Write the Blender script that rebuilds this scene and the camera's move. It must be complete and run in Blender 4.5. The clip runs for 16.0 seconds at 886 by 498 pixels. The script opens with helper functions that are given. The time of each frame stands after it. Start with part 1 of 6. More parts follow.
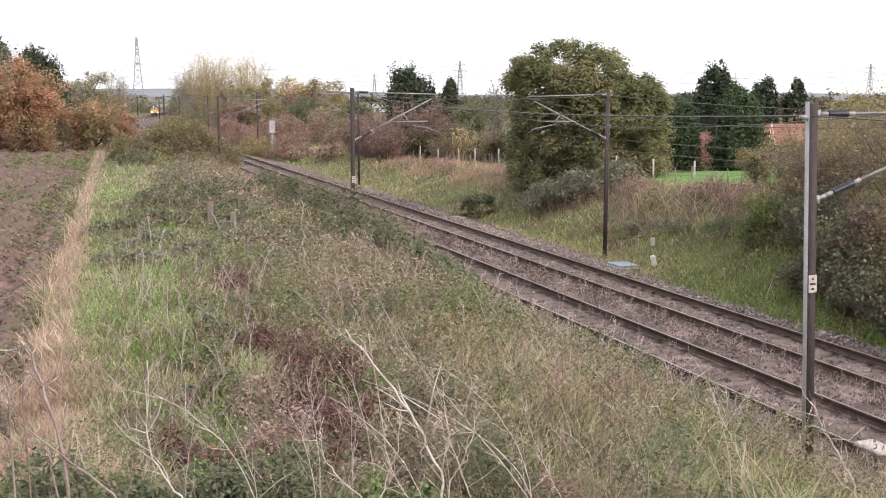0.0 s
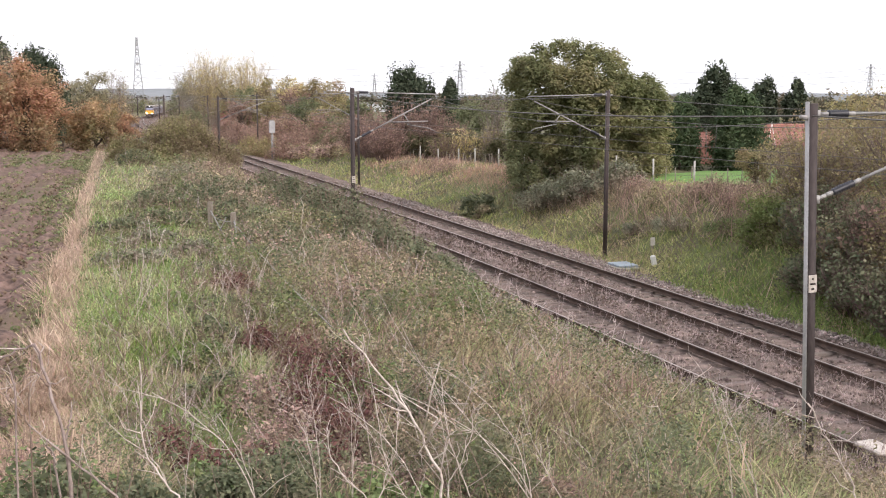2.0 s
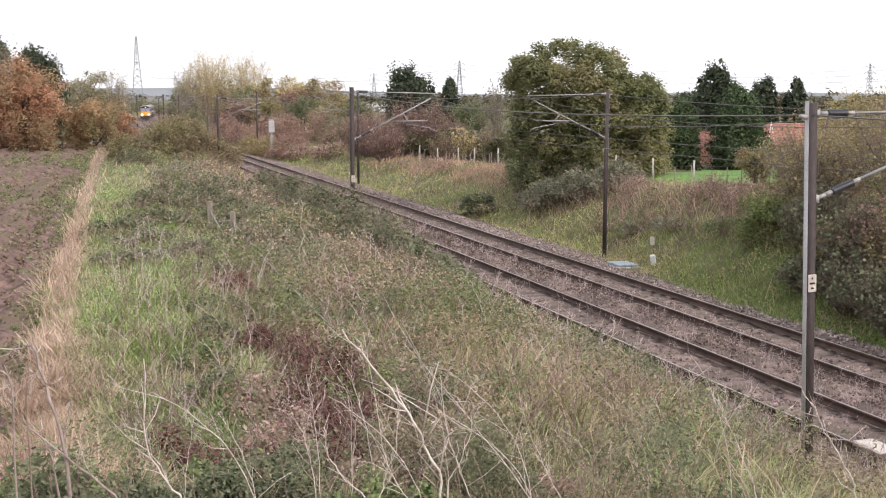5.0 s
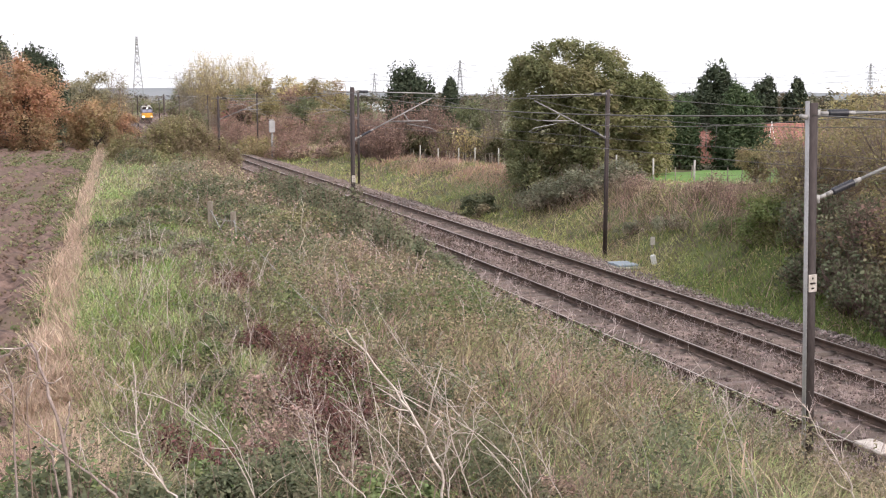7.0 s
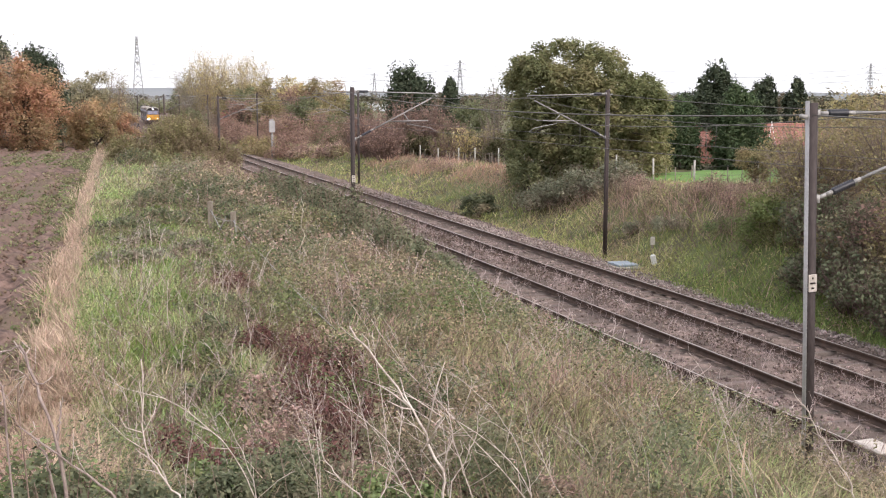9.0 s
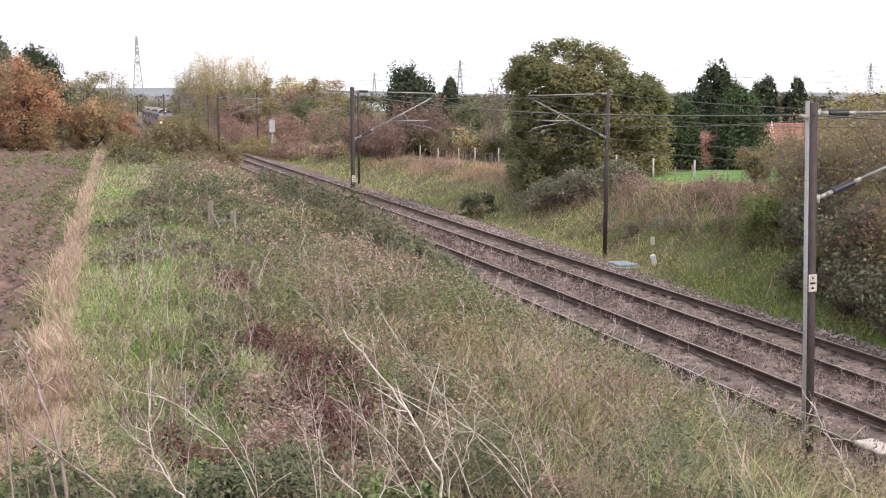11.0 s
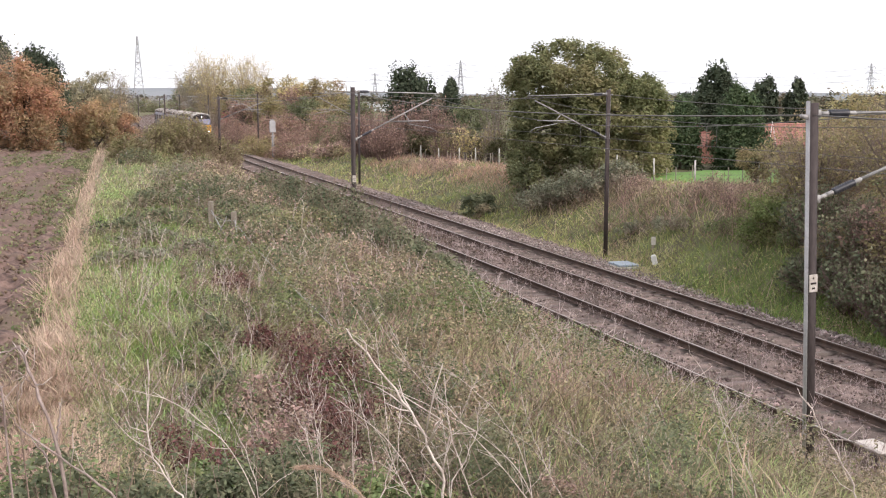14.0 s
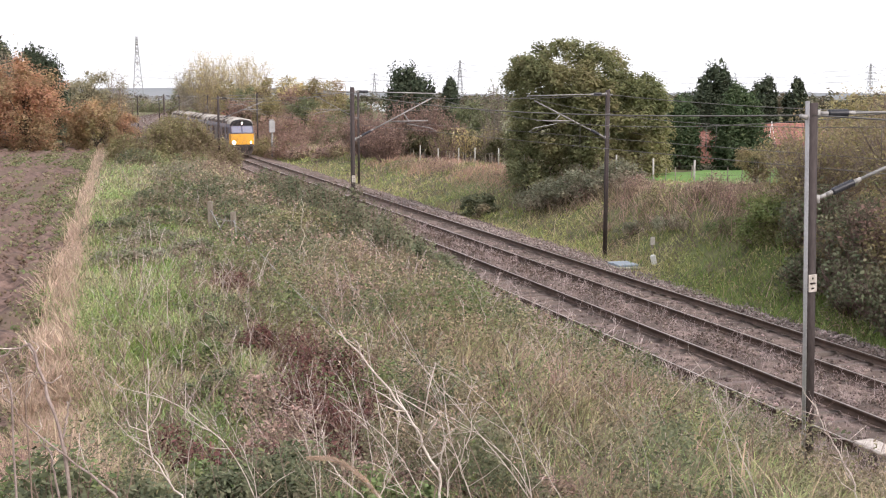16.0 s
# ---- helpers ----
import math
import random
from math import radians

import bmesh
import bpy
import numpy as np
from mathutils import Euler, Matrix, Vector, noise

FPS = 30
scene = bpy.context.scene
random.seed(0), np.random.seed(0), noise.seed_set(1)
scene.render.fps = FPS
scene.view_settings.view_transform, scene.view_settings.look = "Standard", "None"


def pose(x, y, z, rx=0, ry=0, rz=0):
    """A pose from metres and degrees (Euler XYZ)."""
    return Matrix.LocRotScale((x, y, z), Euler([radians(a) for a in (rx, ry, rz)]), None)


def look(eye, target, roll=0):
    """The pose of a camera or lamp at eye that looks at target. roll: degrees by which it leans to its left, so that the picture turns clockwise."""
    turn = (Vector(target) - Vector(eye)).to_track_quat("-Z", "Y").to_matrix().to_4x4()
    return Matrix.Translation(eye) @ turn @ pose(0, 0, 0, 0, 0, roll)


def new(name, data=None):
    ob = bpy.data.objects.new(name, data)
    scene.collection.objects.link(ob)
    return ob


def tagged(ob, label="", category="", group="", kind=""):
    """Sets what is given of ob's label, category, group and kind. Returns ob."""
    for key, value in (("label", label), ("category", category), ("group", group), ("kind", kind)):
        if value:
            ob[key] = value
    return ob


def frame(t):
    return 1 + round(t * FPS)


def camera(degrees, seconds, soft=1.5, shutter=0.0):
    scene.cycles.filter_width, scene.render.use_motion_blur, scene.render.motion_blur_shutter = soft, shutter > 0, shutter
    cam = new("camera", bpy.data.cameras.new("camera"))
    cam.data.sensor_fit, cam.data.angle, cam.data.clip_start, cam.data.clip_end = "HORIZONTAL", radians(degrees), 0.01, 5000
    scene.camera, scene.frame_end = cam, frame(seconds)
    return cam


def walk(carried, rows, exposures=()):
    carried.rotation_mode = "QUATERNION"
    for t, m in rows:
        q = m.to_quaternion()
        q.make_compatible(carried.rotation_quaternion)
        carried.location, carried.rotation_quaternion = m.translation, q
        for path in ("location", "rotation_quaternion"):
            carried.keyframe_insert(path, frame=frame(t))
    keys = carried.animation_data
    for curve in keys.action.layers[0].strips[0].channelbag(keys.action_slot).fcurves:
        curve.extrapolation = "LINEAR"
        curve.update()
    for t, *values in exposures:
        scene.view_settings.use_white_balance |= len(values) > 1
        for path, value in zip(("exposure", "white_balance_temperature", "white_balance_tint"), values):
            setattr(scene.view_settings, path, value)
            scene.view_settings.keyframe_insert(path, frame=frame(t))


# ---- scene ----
cam = camera(42.79, 16.0, soft=1.15)
EYE = (0.0, 0.0, 6.10)


def nudge(yaw, tilt):
    return pose(*EYE, 90 - 7.72 + tilt, 0, yaw)


# a tripod with the faintest shake
walk(cam, [(0.0, nudge(0, 0.03)), (2.0, nudge(0, 0.03)), (2.6, nudge(-0.035, 0.0)), (4.2, nudge(-0.035, 0.0)), (6.3, nudge(0, 0)),
           (12.0, nudge(0, -0.01)), (12.5, nudge(0.015, 0.0)), (13.0, nudge(0, -0.03)), (13.6, nudge(0.0, 0)), (14.0, nudge(0.03, 0)), (14.5, nudge(0, -0.01)), (16.0, nudge(0, 0))],
     exposures=[(0.0, 0.38, 6500, 15), (16.0, 0.38, 6500, 15)])

# ---- light: pale overcast with a weak sun ----
SUN_EL, SUN_AZ = radians(34), radians(126)      # azimuth clockwise from +y
world = bpy.data.worlds.new("sky")
scene.world = world
world.use_nodes = True
wn, wl = world.node_tree.nodes, world.node_tree.links
sky = wn.new("ShaderNodeTexSky")
sky.sky_type, sky.sun_disc = "NISHITA", False
sky.sun_elevation, sky.sun_rotation = SUN_EL, SUN_AZ
sky.air_density, sky.dust_density, sky.ozone_density = 1.0, 6.0, 1.0
grey = wn.new("ShaderNodeHueSaturation")
grey.inputs["Saturation"].default_value = 0.22
wl.new(sky.outputs[0], grey.inputs["Color"])
cloud = wn.new("ShaderNodeMix")
cloud.data_type, cloud.inputs[0].default_value = "RGBA", 0.72
cloud.inputs[7].default_value = (10.2, 10.4, 10.8, 1)
wl.new(grey.outputs[0], cloud.inputs[6])
wl.new(cloud.outputs[2], wn["Background"].inputs["Color"])
wn["Background"].inputs["Strength"].default_value = 0.125
sun = new("sun", bpy.data.lights.new("sun", "SUN"))
sun.data.energy, sun.data.angle, sun.data.color = 1.5, radians(12), (1.0, 0.91, 0.80)
sun.matrix_basis = look((0, 0, 0), (-math.sin(SUN_AZ) * math.cos(SUN_EL), -math.cos(SUN_AZ) * math.cos(SUN_EL), -math.sin(SUN_EL)))
sun.location = (60, -40, 80)

# ---- the line: s runs along it, u across it to the right, from the outer rail of the far track ----
TURN = radians(-18.54)
SIN, COS = math.sin(TURN), math.cos(TURN)
OFF = 17.99
RAILS = (-4.905, -3.4, -1.505, 0.0)


def bend(s):
    """How far the line has curved to the right at s."""
    k = np.maximum(0, np.asarray(s, float) - 200)
    j = np.minimum(k, 330)
    return 0.00033 * (j * j + 660 * (k - j))


def dip(s):
    """The height of the rails, which fall gently in the distance."""
    k = np.clip(np.asarray(s, float) - 215, 0, 300)
    return -0.0040 * k * k / (k + 30)


def plan(s, u):
    """World x, y of a place s along and u across the line (u not following the curve)."""
    s, u = np.asarray(s, float), np.asarray(u, float) + OFF
    return s * SIN + u * COS, s * COS - u * SIN


def line(s, u):
    """World x, y of a place beside the line, following its curve."""
    return plan(s, u + bend(s))


def su(x, y):
    """s, u (measured from the curved line) of a world place."""
    s = x * SIN + y * COS
    return s, x * COS - y * SIN - OFF - bend(s)


def smooth(a, b, x):
    k = np.clip((np.asarray(x, float) - a) / (b - a), 0, 1)
    return k * k * (3 - 2 * k)


GRID = np.random.RandomState(7).rand(64, 64)


def fog(x, y, scale):
    """Smooth value noise, 0 to 1, over the plan."""
    x, y = np.asarray(x, float) / scale, np.asarray(y, float) / scale
    i, j = np.floor(x).astype(int), np.floor(y).astype(int)
    a, b = x - i, y - j
    a, b = a * a * (3 - 2 * a), b * b * (3 - 2 * b)
    g = lambda m, n: GRID[m % 64, n % 64]
    return (g(i, j) * (1 - a) + g(i + 1, j) * a) * (1 - b) + (g(i, j + 1) * (1 - a) + g(i + 1, j + 1) * a) * b


FIELD_S = [-40, 14, 31, 102, 130]
FIELD_U = [-18.9, -18.8, -18.3, -15.2, -14.8]


def field_edge(s):
    return np.interp(s, FIELD_S, FIELD_U)


def ground_z(x, y):
    """Height of the land."""
    x, y = np.asarray(x, float), np.asarray(y, float)
    s, u = su(x, y)
    base = dip(s) * smooth(200, 300, s)
    left = np.interp(s, [-50, 60, 90, 120, 170, 500], [1.6, 1.6, 1.45, 0.9, 0.3, 0.2])
    fld = np.interp(s, [-50, 40, 110, 170, 500], [1.35, 1.35, 1.2, 0.6, 0.2])
    right = np.interp(s, [-20, 30, 41, 48, 78, 105, 150, 400], [3.0, 2.8, 2.4, 1.95, 1.15, 0.7, 0.35, 0.1])
    d = -4.905 - u
    zl = -0.42 + (left + 0.42) * smooth(0, 1, (d - np.interp(s, [24, 34], [0.7, 1.3])) / np.interp(s, [24, 38], [5.2, 4.2]))
    edge = field_edge(s)
    k = smooth(0, 1.8, edge + 1.2 - u)
    zl = zl * (1 - k) + fld * k
    zr = -0.42 + (right + 0.42) * smooth(0, 1, (u - 1.3 - 1.1 * smooth(34, 42, s)) / (6.9 - 1.1 * smooth(34, 42, s)))
    z = np.where(u > -2, zr, zl)
    z = z + 0.16 * (fog(x, y, 1.7) - 0.5) * smooth(1.0, 4.0, np.maximum(d, u - 0.5)) + 0.25 * (fog(x + 40, y, 7) - 0.5) * smooth(2.5, 6.0, np.maximum(d, u))
    z = z + 0.25 * np.maximum(0, 12.5 - y) * smooth(2, 6, d) * smooth(-90, -30, u)
    return z + base


# ---- building helpers ----
def mesh_from(name, verts, faces):
    """A mesh from arrays: all faces have the same number of corners."""
    verts, faces = np.asarray(verts, np.float32), np.asarray(faces, np.int32)
    me = bpy.data.meshes.new(name)
    me.vertices.add(len(verts))
    me.vertices.foreach_set("co", verts.ravel())
    me.loops.add(faces.size)
    me.loops.foreach_set("vertex_index", faces.ravel())
    me.polygons.add(len(faces))
    me.polygons.foreach_set("loop_start", np.arange(0, faces.size, faces.shape[1], dtype=np.int32))
    me.update(calc_edges=True)
    me.validate()
    return me


def soup(name, bits, material, parent=None, label="", smooth_shade=False):
    """One mesh object out of a list of (verts, faces) pieces with the same face size."""
    vs, fs, n = [], [], 0
    for v, f in bits:
        v, f = np.asarray(v, float).reshape(-1, 3), np.asarray(f, int)
        vs.append(v), fs.append(f + n)
        n += len(v)
    me = mesh_from(name, np.concatenate(vs), np.concatenate(fs))
    me.materials.append(material)
    if smooth_shade:
        me.polygons.foreach_set("use_smooth", np.ones(len(me.polygons), bool))
    ob = new(name, me)
    if parent:
        ob.parent = parent
    if label:
        ob["label"] = label
    return ob


def part(name, bm, material, parent, label=""):
    me = bpy.data.meshes.new(name)
    bm.to_mesh(me)
    bm.free()
    me.materials.append(material)
    ob = new(name, me)
    if parent:
        ob.parent = parent
    if label:
        ob["label"] = label
    return ob


def box(x0, x1, y0, y1, z0, z1):
    v = [(x, y, z) for z in (z0, z1) for y in (y0, y1) for x in (x0, x1)]
    return np.array(v), np.array([(0, 2, 3, 1), (4, 5, 7, 6), (0, 1, 5, 4), (2, 6, 7, 3), (0, 4, 6, 2), (1, 3, 7, 5)])


def bev(x0, x1, y0, y1, z0, z1, r=0.01):
    """A bmesh block with bevelled edges."""
    bm = bmesh.new()
    v, f = box(x0, x1, y0, y1, z0, z1)
    vs = [bm.verts.new(p) for p in v]
    for q in f:
        bm.faces.new([vs[i] for i in q])
    bmesh.ops.bevel(bm, geom=bm.edges[:], offset=r, segments=1, affect="EDGES")
    return bm


def tube(points, radii, sides=5):
    """A tapered tube through points: quads."""
    pts = np.asarray(points, float)
    radii = np.broadcast_to(np.asarray(radii, float), (len(pts),))
    tan = np.gradient(pts, axis=0)
    tan /= np.linalg.norm(tan, axis=1)[:, None] + 1e-9
    ref = np.array([0, 0, 1.0]) if abs(tan[0][2]) < 0.9 else np.array([1.0, 0, 0])
    a = np.cross(tan, ref)
    a /= np.linalg.norm(a, axis=1)[:, None] + 1e-9
    b = np.cross(tan, a)
    ang = np.arange(sides) * 2 * math.pi / sides
    ring = a[:, None] * np.cos(ang)[None, :, None] + b[:, None] * np.sin(ang)[None, :, None]
    v = (pts[:, None] + ring * radii[:, None, None]).reshape(-1, 3)
    n, i, j = len(pts), np.arange(len(pts) - 1)[:, None] * sides, np.arange(sides)[None]
    k = (np.arange(sides)[None] + 1) % sides
    f = np.stack([i + j, i + k, i + sides + k, i + sides + j], -1).reshape(-1, 4)
    caps = []
    if sides == 4:
        caps = [(3, 2, 1, 0), tuple((n - 1) * sides + q for q in range(4))]
    else:
        for base, flip in ((0, True), ((n - 1) * sides, False)):
            for q in range(1, sides - 1, 2):
                quad = [base, base + q, base + q + 1, base + min(q + 2, sides - 1)]
                if quad[2] == quad[3]:
                    quad = [base, base + q - 1, base + q, base + q + 1]
                caps.append(tuple(quad[::-1] if flip else quad))
    return v, np.concatenate([f, np.array(caps)])


def sweep(profile, s0, s1, u, z, step=4.0):
    """A profile (across, up) swept along the curved line: quads."""
    n = max(2, int((s1 - s0) / step) + 1)
    ss = np.linspace(s0, s1, n)
    prof = np.asarray(profile, float)
    v = []
    for a, b in prof:
        x, y = line(ss, u + a)
        v.append(np.stack([x, y, dip(ss) + z + b], 1))
    v = np.stack(v, 1).reshape(-1, 3)
    m = len(prof)
    i, j = np.arange(n - 1)[:, None] * m, np.arange(m)[None]
    k = (j + 1) % m
    return v, np.stack([i + j, i + k, i + m + k, i + m + j], -1).reshape(-1, 4)


def thing(name, label, category, m=None, group="", kind=""):
    ob = new(name)
    ob.empty_display_size = 0.2
    if m is not None:
        ob.matrix_basis = m
    return tagged(ob, label, category, group, kind)


# ---- materials ----
def mat(name, dark, light, scale=4.0, fine=30.0, rough=0.85, metal=0.0, bump=0.3, island=0.0, objects=0.0, leaf=0.0, third=None, third_scale=0.3, spec=0.3, stretch=(1, 1, 1), depth=0.02):
    """A two-scale noise between two colours, with grain, relief and per-piece variation."""
    m = bpy.data.materials.new(name)
    m.use_nodes = True
    nt = m.node_tree
    n, l = nt.nodes, nt.links
    bsdf = n["Principled BSDF"]
    co = n.new("ShaderNodeTexCoord")
    mp = n.new("ShaderNodeMapping")
    mp.inputs["Scale"].default_value = stretch
    l.new(co.outputs["Object"], mp.inputs["Vector"])
    big, small = n.new("ShaderNodeTexNoise"), n.new("ShaderNodeTexNoise")
    for t, sc, det in ((big, scale, 3), (small, fine, 4)):
        t.inputs["Scale"].default_value, t.inputs["Detail"].default_value = sc, det
        l.new(mp.outputs[0], t.inputs["Vector"])
    mixv = n.new("ShaderNodeMath")
    mixv.operation = "MULTIPLY_ADD"
    l.new(big.outputs["Fac"], mixv.inputs[0])
    mixv.inputs[1].default_value = 0.55
    half = n.new("ShaderNodeMath")
    half.operation = "MULTIPLY"
    half.inputs[1].default_value = 0.45
    l.new(small.outputs["Fac"], half.inputs[0])
    l.new(half.outputs[0], mixv.inputs[2])
    ramp = n.new("ShaderNodeValToRGB")
    ramp.color_ramp.elements[0].position, ramp.color_ramp.elements[1].position = 0.36, 0.64
    ramp.color_ramp.elements[0].color, ramp.color_ramp.elements[1].color = (*dark, 1), (*light, 1)
    l.new(mixv.outputs[0], ramp.inputs[0])
    col = ramp.outputs[0]
    if third:
        patch = n.new("ShaderNodeTexNoise")
        patch.inputs["Scale"].default_value, patch.inputs["Detail"].default_value = third_scale, 3
        l.new(mp.outputs[0], patch.inputs["Vector"])
        pr = n.new("ShaderNodeMapRange")
        pr.inputs[1].default_value, pr.inputs[2].default_value = 0.46, 0.6
        l.new(patch.outputs["Fac"], pr.inputs[0])
        mx = n.new("ShaderNodeMix")
        mx.data_type = "RGBA"
        mx.inputs[7].default_value = (*third, 1)
        l.new(pr.outputs[0], mx.inputs[0])
        l.new(col, mx.inputs[6])
        col = mx.outputs[2]
    for amount, kind, sock in ((island, "ShaderNodeNewGeometry", "Random Per Island"), (objects, "ShaderNodeObjectInfo", "Random")):
        if amount:
            g = n.new(kind)
            r = n.new("ShaderNodeMapRange")
            r.inputs[3].default_value, r.inputs[4].default_value = 1 - amount, 1 + amount
            l.new(g.outputs[sock], r.inputs[0])
            hs = n.new("ShaderNodeHueSaturation")
            l.new(r.outputs[0], hs.inputs["Value"])
            r2 = n.new("ShaderNodeMapRange")
            r2.inputs[3].default_value, r2.inputs[4].default_value = 0.5 + 0.035 * min(1, amount * 2), 0.5 - 0.035 * min(1, amount * 2)
            mul = n.new("ShaderNodeMath")
            mul.operation = "FRACT"
            mu2 = n.new("ShaderNodeMath")
            mu2.operation = "MULTIPLY"
            mu2.inputs[1].default_value = 7.31
            l.new(g.outputs[sock], mu2.inputs[0])
            l.new(mu2.outputs[0], mul.inputs[0])
            l.new(mul.outputs[0], r2.inputs[0])
            l.new(r2.outputs[0], hs.inputs["Hue"])
            l.new(col, hs.inputs["Color"])
            col = hs.outputs[0]
    l.new(col, bsdf.inputs["Base Color"])
    bsdf.inputs["Roughness"].default_value, bsdf.inputs["Metallic"].default_value = rough, metal
    bsdf.inputs["Specular IOR Level"].default_value = spec
    if bump:
        bp = n.new("ShaderNodeBump")
        bp.inputs["Strength"].default_value, bp.inputs["Distance"].default_value = bump, depth
        l.new(small.outputs["Fac"], bp.inputs["Height"])
        l.new(bp.outputs[0], bsdf.inputs["Normal"])
    if leaf:
        tr = n.new("ShaderNodeBsdfTranslucent")
        l.new(col, tr.inputs["Color"])
        ms = n.new("ShaderNodeMixShader")
        ms.inputs[0].default_value = leaf
        l.new(bsdf.outputs[0], ms.inputs[1])
        l.new(tr.outputs[0], ms.inputs[2])
        l.new(ms.outputs[0], n["Material Output"].inputs["Surface"])
    return m


def leafy(name, dark, light, third=None, island=0.45, leaf=0.3, scale=0.8):
    return mat(name, dark, light, scale, 9.0, 0.75, bump=0.0, island=island, leaf=leaf, third=third, third_scale=0.35, spec=0.2)


def glow(name, colour, strength):
    m = bpy.data.materials.new(name)
    m.use_nodes = True
    b = m.node_tree.nodes["Principled BSDF"]
    b.inputs["Base Color"].default_value = (*colour, 1)
    b.inputs["Emission Color"].default_value, b.inputs["Emission Strength"].default_value = (*colour, 1), strength
    return m


SOIL = mat("grassy_soil", (0.06, 0.053, 0.031), (0.17, 0.155, 0.082), 1.2, 14, bump=0.6, third=(0.13, 0.15, 0.057), third_scale=0.25, depth=0.05)
PLOUGH = mat("ploughed_soil", (0.066, 0.042, 0.035), (0.255, 0.168, 0.138), 2.2, 8, rough=0.95, bump=1.0, third=(0.14, 0.10, 0.072), third_scale=0.4, depth=0.05)
LAWN = mat("mown_grass", (0.10, 0.20, 0.045), (0.16, 0.29, 0.07), 0.5, 12, bump=0.3)
BALLAST = mat("ballast", (0.06, 0.043, 0.037), (0.33, 0.25, 0.22), 2.6, 26, rough=0.95, bump=0.8, third=(0.13, 0.10, 0.087), third_scale=0.7, depth=0.04)
STONE = mat("ballast_stone", (0.10, 0.075, 0.068), (0.36, 0.285, 0.255), 3, 30, rough=0.95, bump=0.3, island=0.6)
CLEAN_STONE = mat("clean_ballast_stone", (0.15, 0.122, 0.113), (0.41, 0.34, 0.318), 3, 30, rough=0.95, bump=0.3, island=0.5)
SLEEPER = mat("sleeper_concrete", (0.09, 0.07, 0.063), (0.20, 0.16, 0.142), 3, 22, rough=0.92, bump=0.4, objects=0.2)
RUST = mat("rusty_rail", (0.055, 0.038, 0.032), (0.12, 0.08, 0.062), 5, 60, rough=0.8, metal=0.2, bump=0.3)
SHINE = mat("rail_head", (0.36, 0.32, 0.295), (0.54, 0.49, 0.46), 1.5, 40, rough=0.3, metal=0.9, bump=0.05)
STEEL = mat("weathered_steel", (0.042, 0.033, 0.032), (0.085, 0.067, 0.066), 1.4, 25, rough=0.65, metal=0.35, bump=0.15, stretch=(1, 1, 0.25))
GALV = mat("galvanised_steel", (0.27, 0.255, 0.25), (0.43, 0.415, 0.405), 2, 30, rough=0.6, metal=0.35, bump=0.1)
PORC = mat("dark_insulator", (0.03, 0.032, 0.04), (0.07, 0.07, 0.085), 5, 40, rough=0.35, bump=0)
WIRE = mat("wire", (0.12, 0.11, 0.105), (0.22, 0.21, 0.2), 2, 30, rough=0.6, metal=0.5, bump=0)
PAINT = mat("white_paint", (0.66, 0.65, 0.62), (0.82, 0.81, 0.79), 2, 30, rough=0.6, bump=0.05)
PLATE = mat("dirty_white_plate", (0.42, 0.37, 0.33), (0.62, 0.57, 0.53), 9, 60, rough=0.7, bump=0.05)
BLACK = mat("black_paint", (0.012, 0.012, 0.014), (0.03, 0.03, 0.033), 3, 30, rough=0.6, bump=0.05)
CONC = mat("pale_concrete", (0.36, 0.34, 0.30), (0.54, 0.52, 0.48), 3, 30, rough=0.9, bump=0.3)
WOOD = mat("grey_timber", (0.17, 0.14, 0.11), (0.33, 0.29, 0.24), 3, 40, rough=0.9, bump=0.4, stretch=(4, 4, 0.5))
BARK = mat("bark", (0.06, 0.05, 0.04), (0.16, 0.135, 0.11), 4, 40, rough=0.95, bump=0.6, stretch=(3, 3, 0.6))
TWIG = mat("pale_dead_stem", (0.41, 0.32, 0.30), (0.73, 0.63, 0.60), 6, 50, rough=0.85, bump=0.2, island=0.35)
FLANGE = mat("bright_galvanised", (0.33, 0.32, 0.325), (0.49, 0.48, 0.485), 2, 30, rough=0.55, metal=0.2, bump=0.1)
TWIG_DARK = mat("dark_dead_stem", (0.19, 0.13, 0.11), (0.36, 0.26, 0.225), 6, 50, rough=0.9, bump=0.2, island=0.35)

# ---- ground ----
def stretch(parts):
    return np.unique(np.concatenate([np.arange(a, b, c) for a, b, c in parts]))


def build_ground():
    ss = stretch([(-400, -40, 60), (-40, 6, 2), (6, 60, 0.8), (60, 130, 1.4), (130, 300, 4), (300, 700, 20), (700, 4801, 200)])
    uu = stretch([(-3600, -400, 200), (-400, -60, 20), (-60, -22, 2), (-22, 16, 0.5), (16, 60, 2), (60, 400, 20), (400, 3601, 200)])
    S, U = np.meshgrid(ss, uu, indexing="ij")
    X, Y = line(S, U)
    T = field_edge(S) - U
    under = smooth(0.5, 1.4, T) * smooth(59, 57, T) * smooth(-11.5, -9, S) * smooth(111, 109, S)
    Z = ground_z(X, Y) - 0.45 * under
    v = np.stack([X, Y, Z], -1).reshape(-1, 3)
    n = len(uu)
    i, j = np.arange(len(ss) - 1)[:, None] * n, np.arange(n - 1)[None]
    f = np.stack([i + j, i + j + 1, i + n + j + 1, i + n + j], -1).reshape(-1, 4)
    ob = soup("ground", [(v, f)], SOIL, smooth_shade=True)
    tagged(ob, "rough grassy soil of the cutting and flat farmland", "ground", kind="structure")


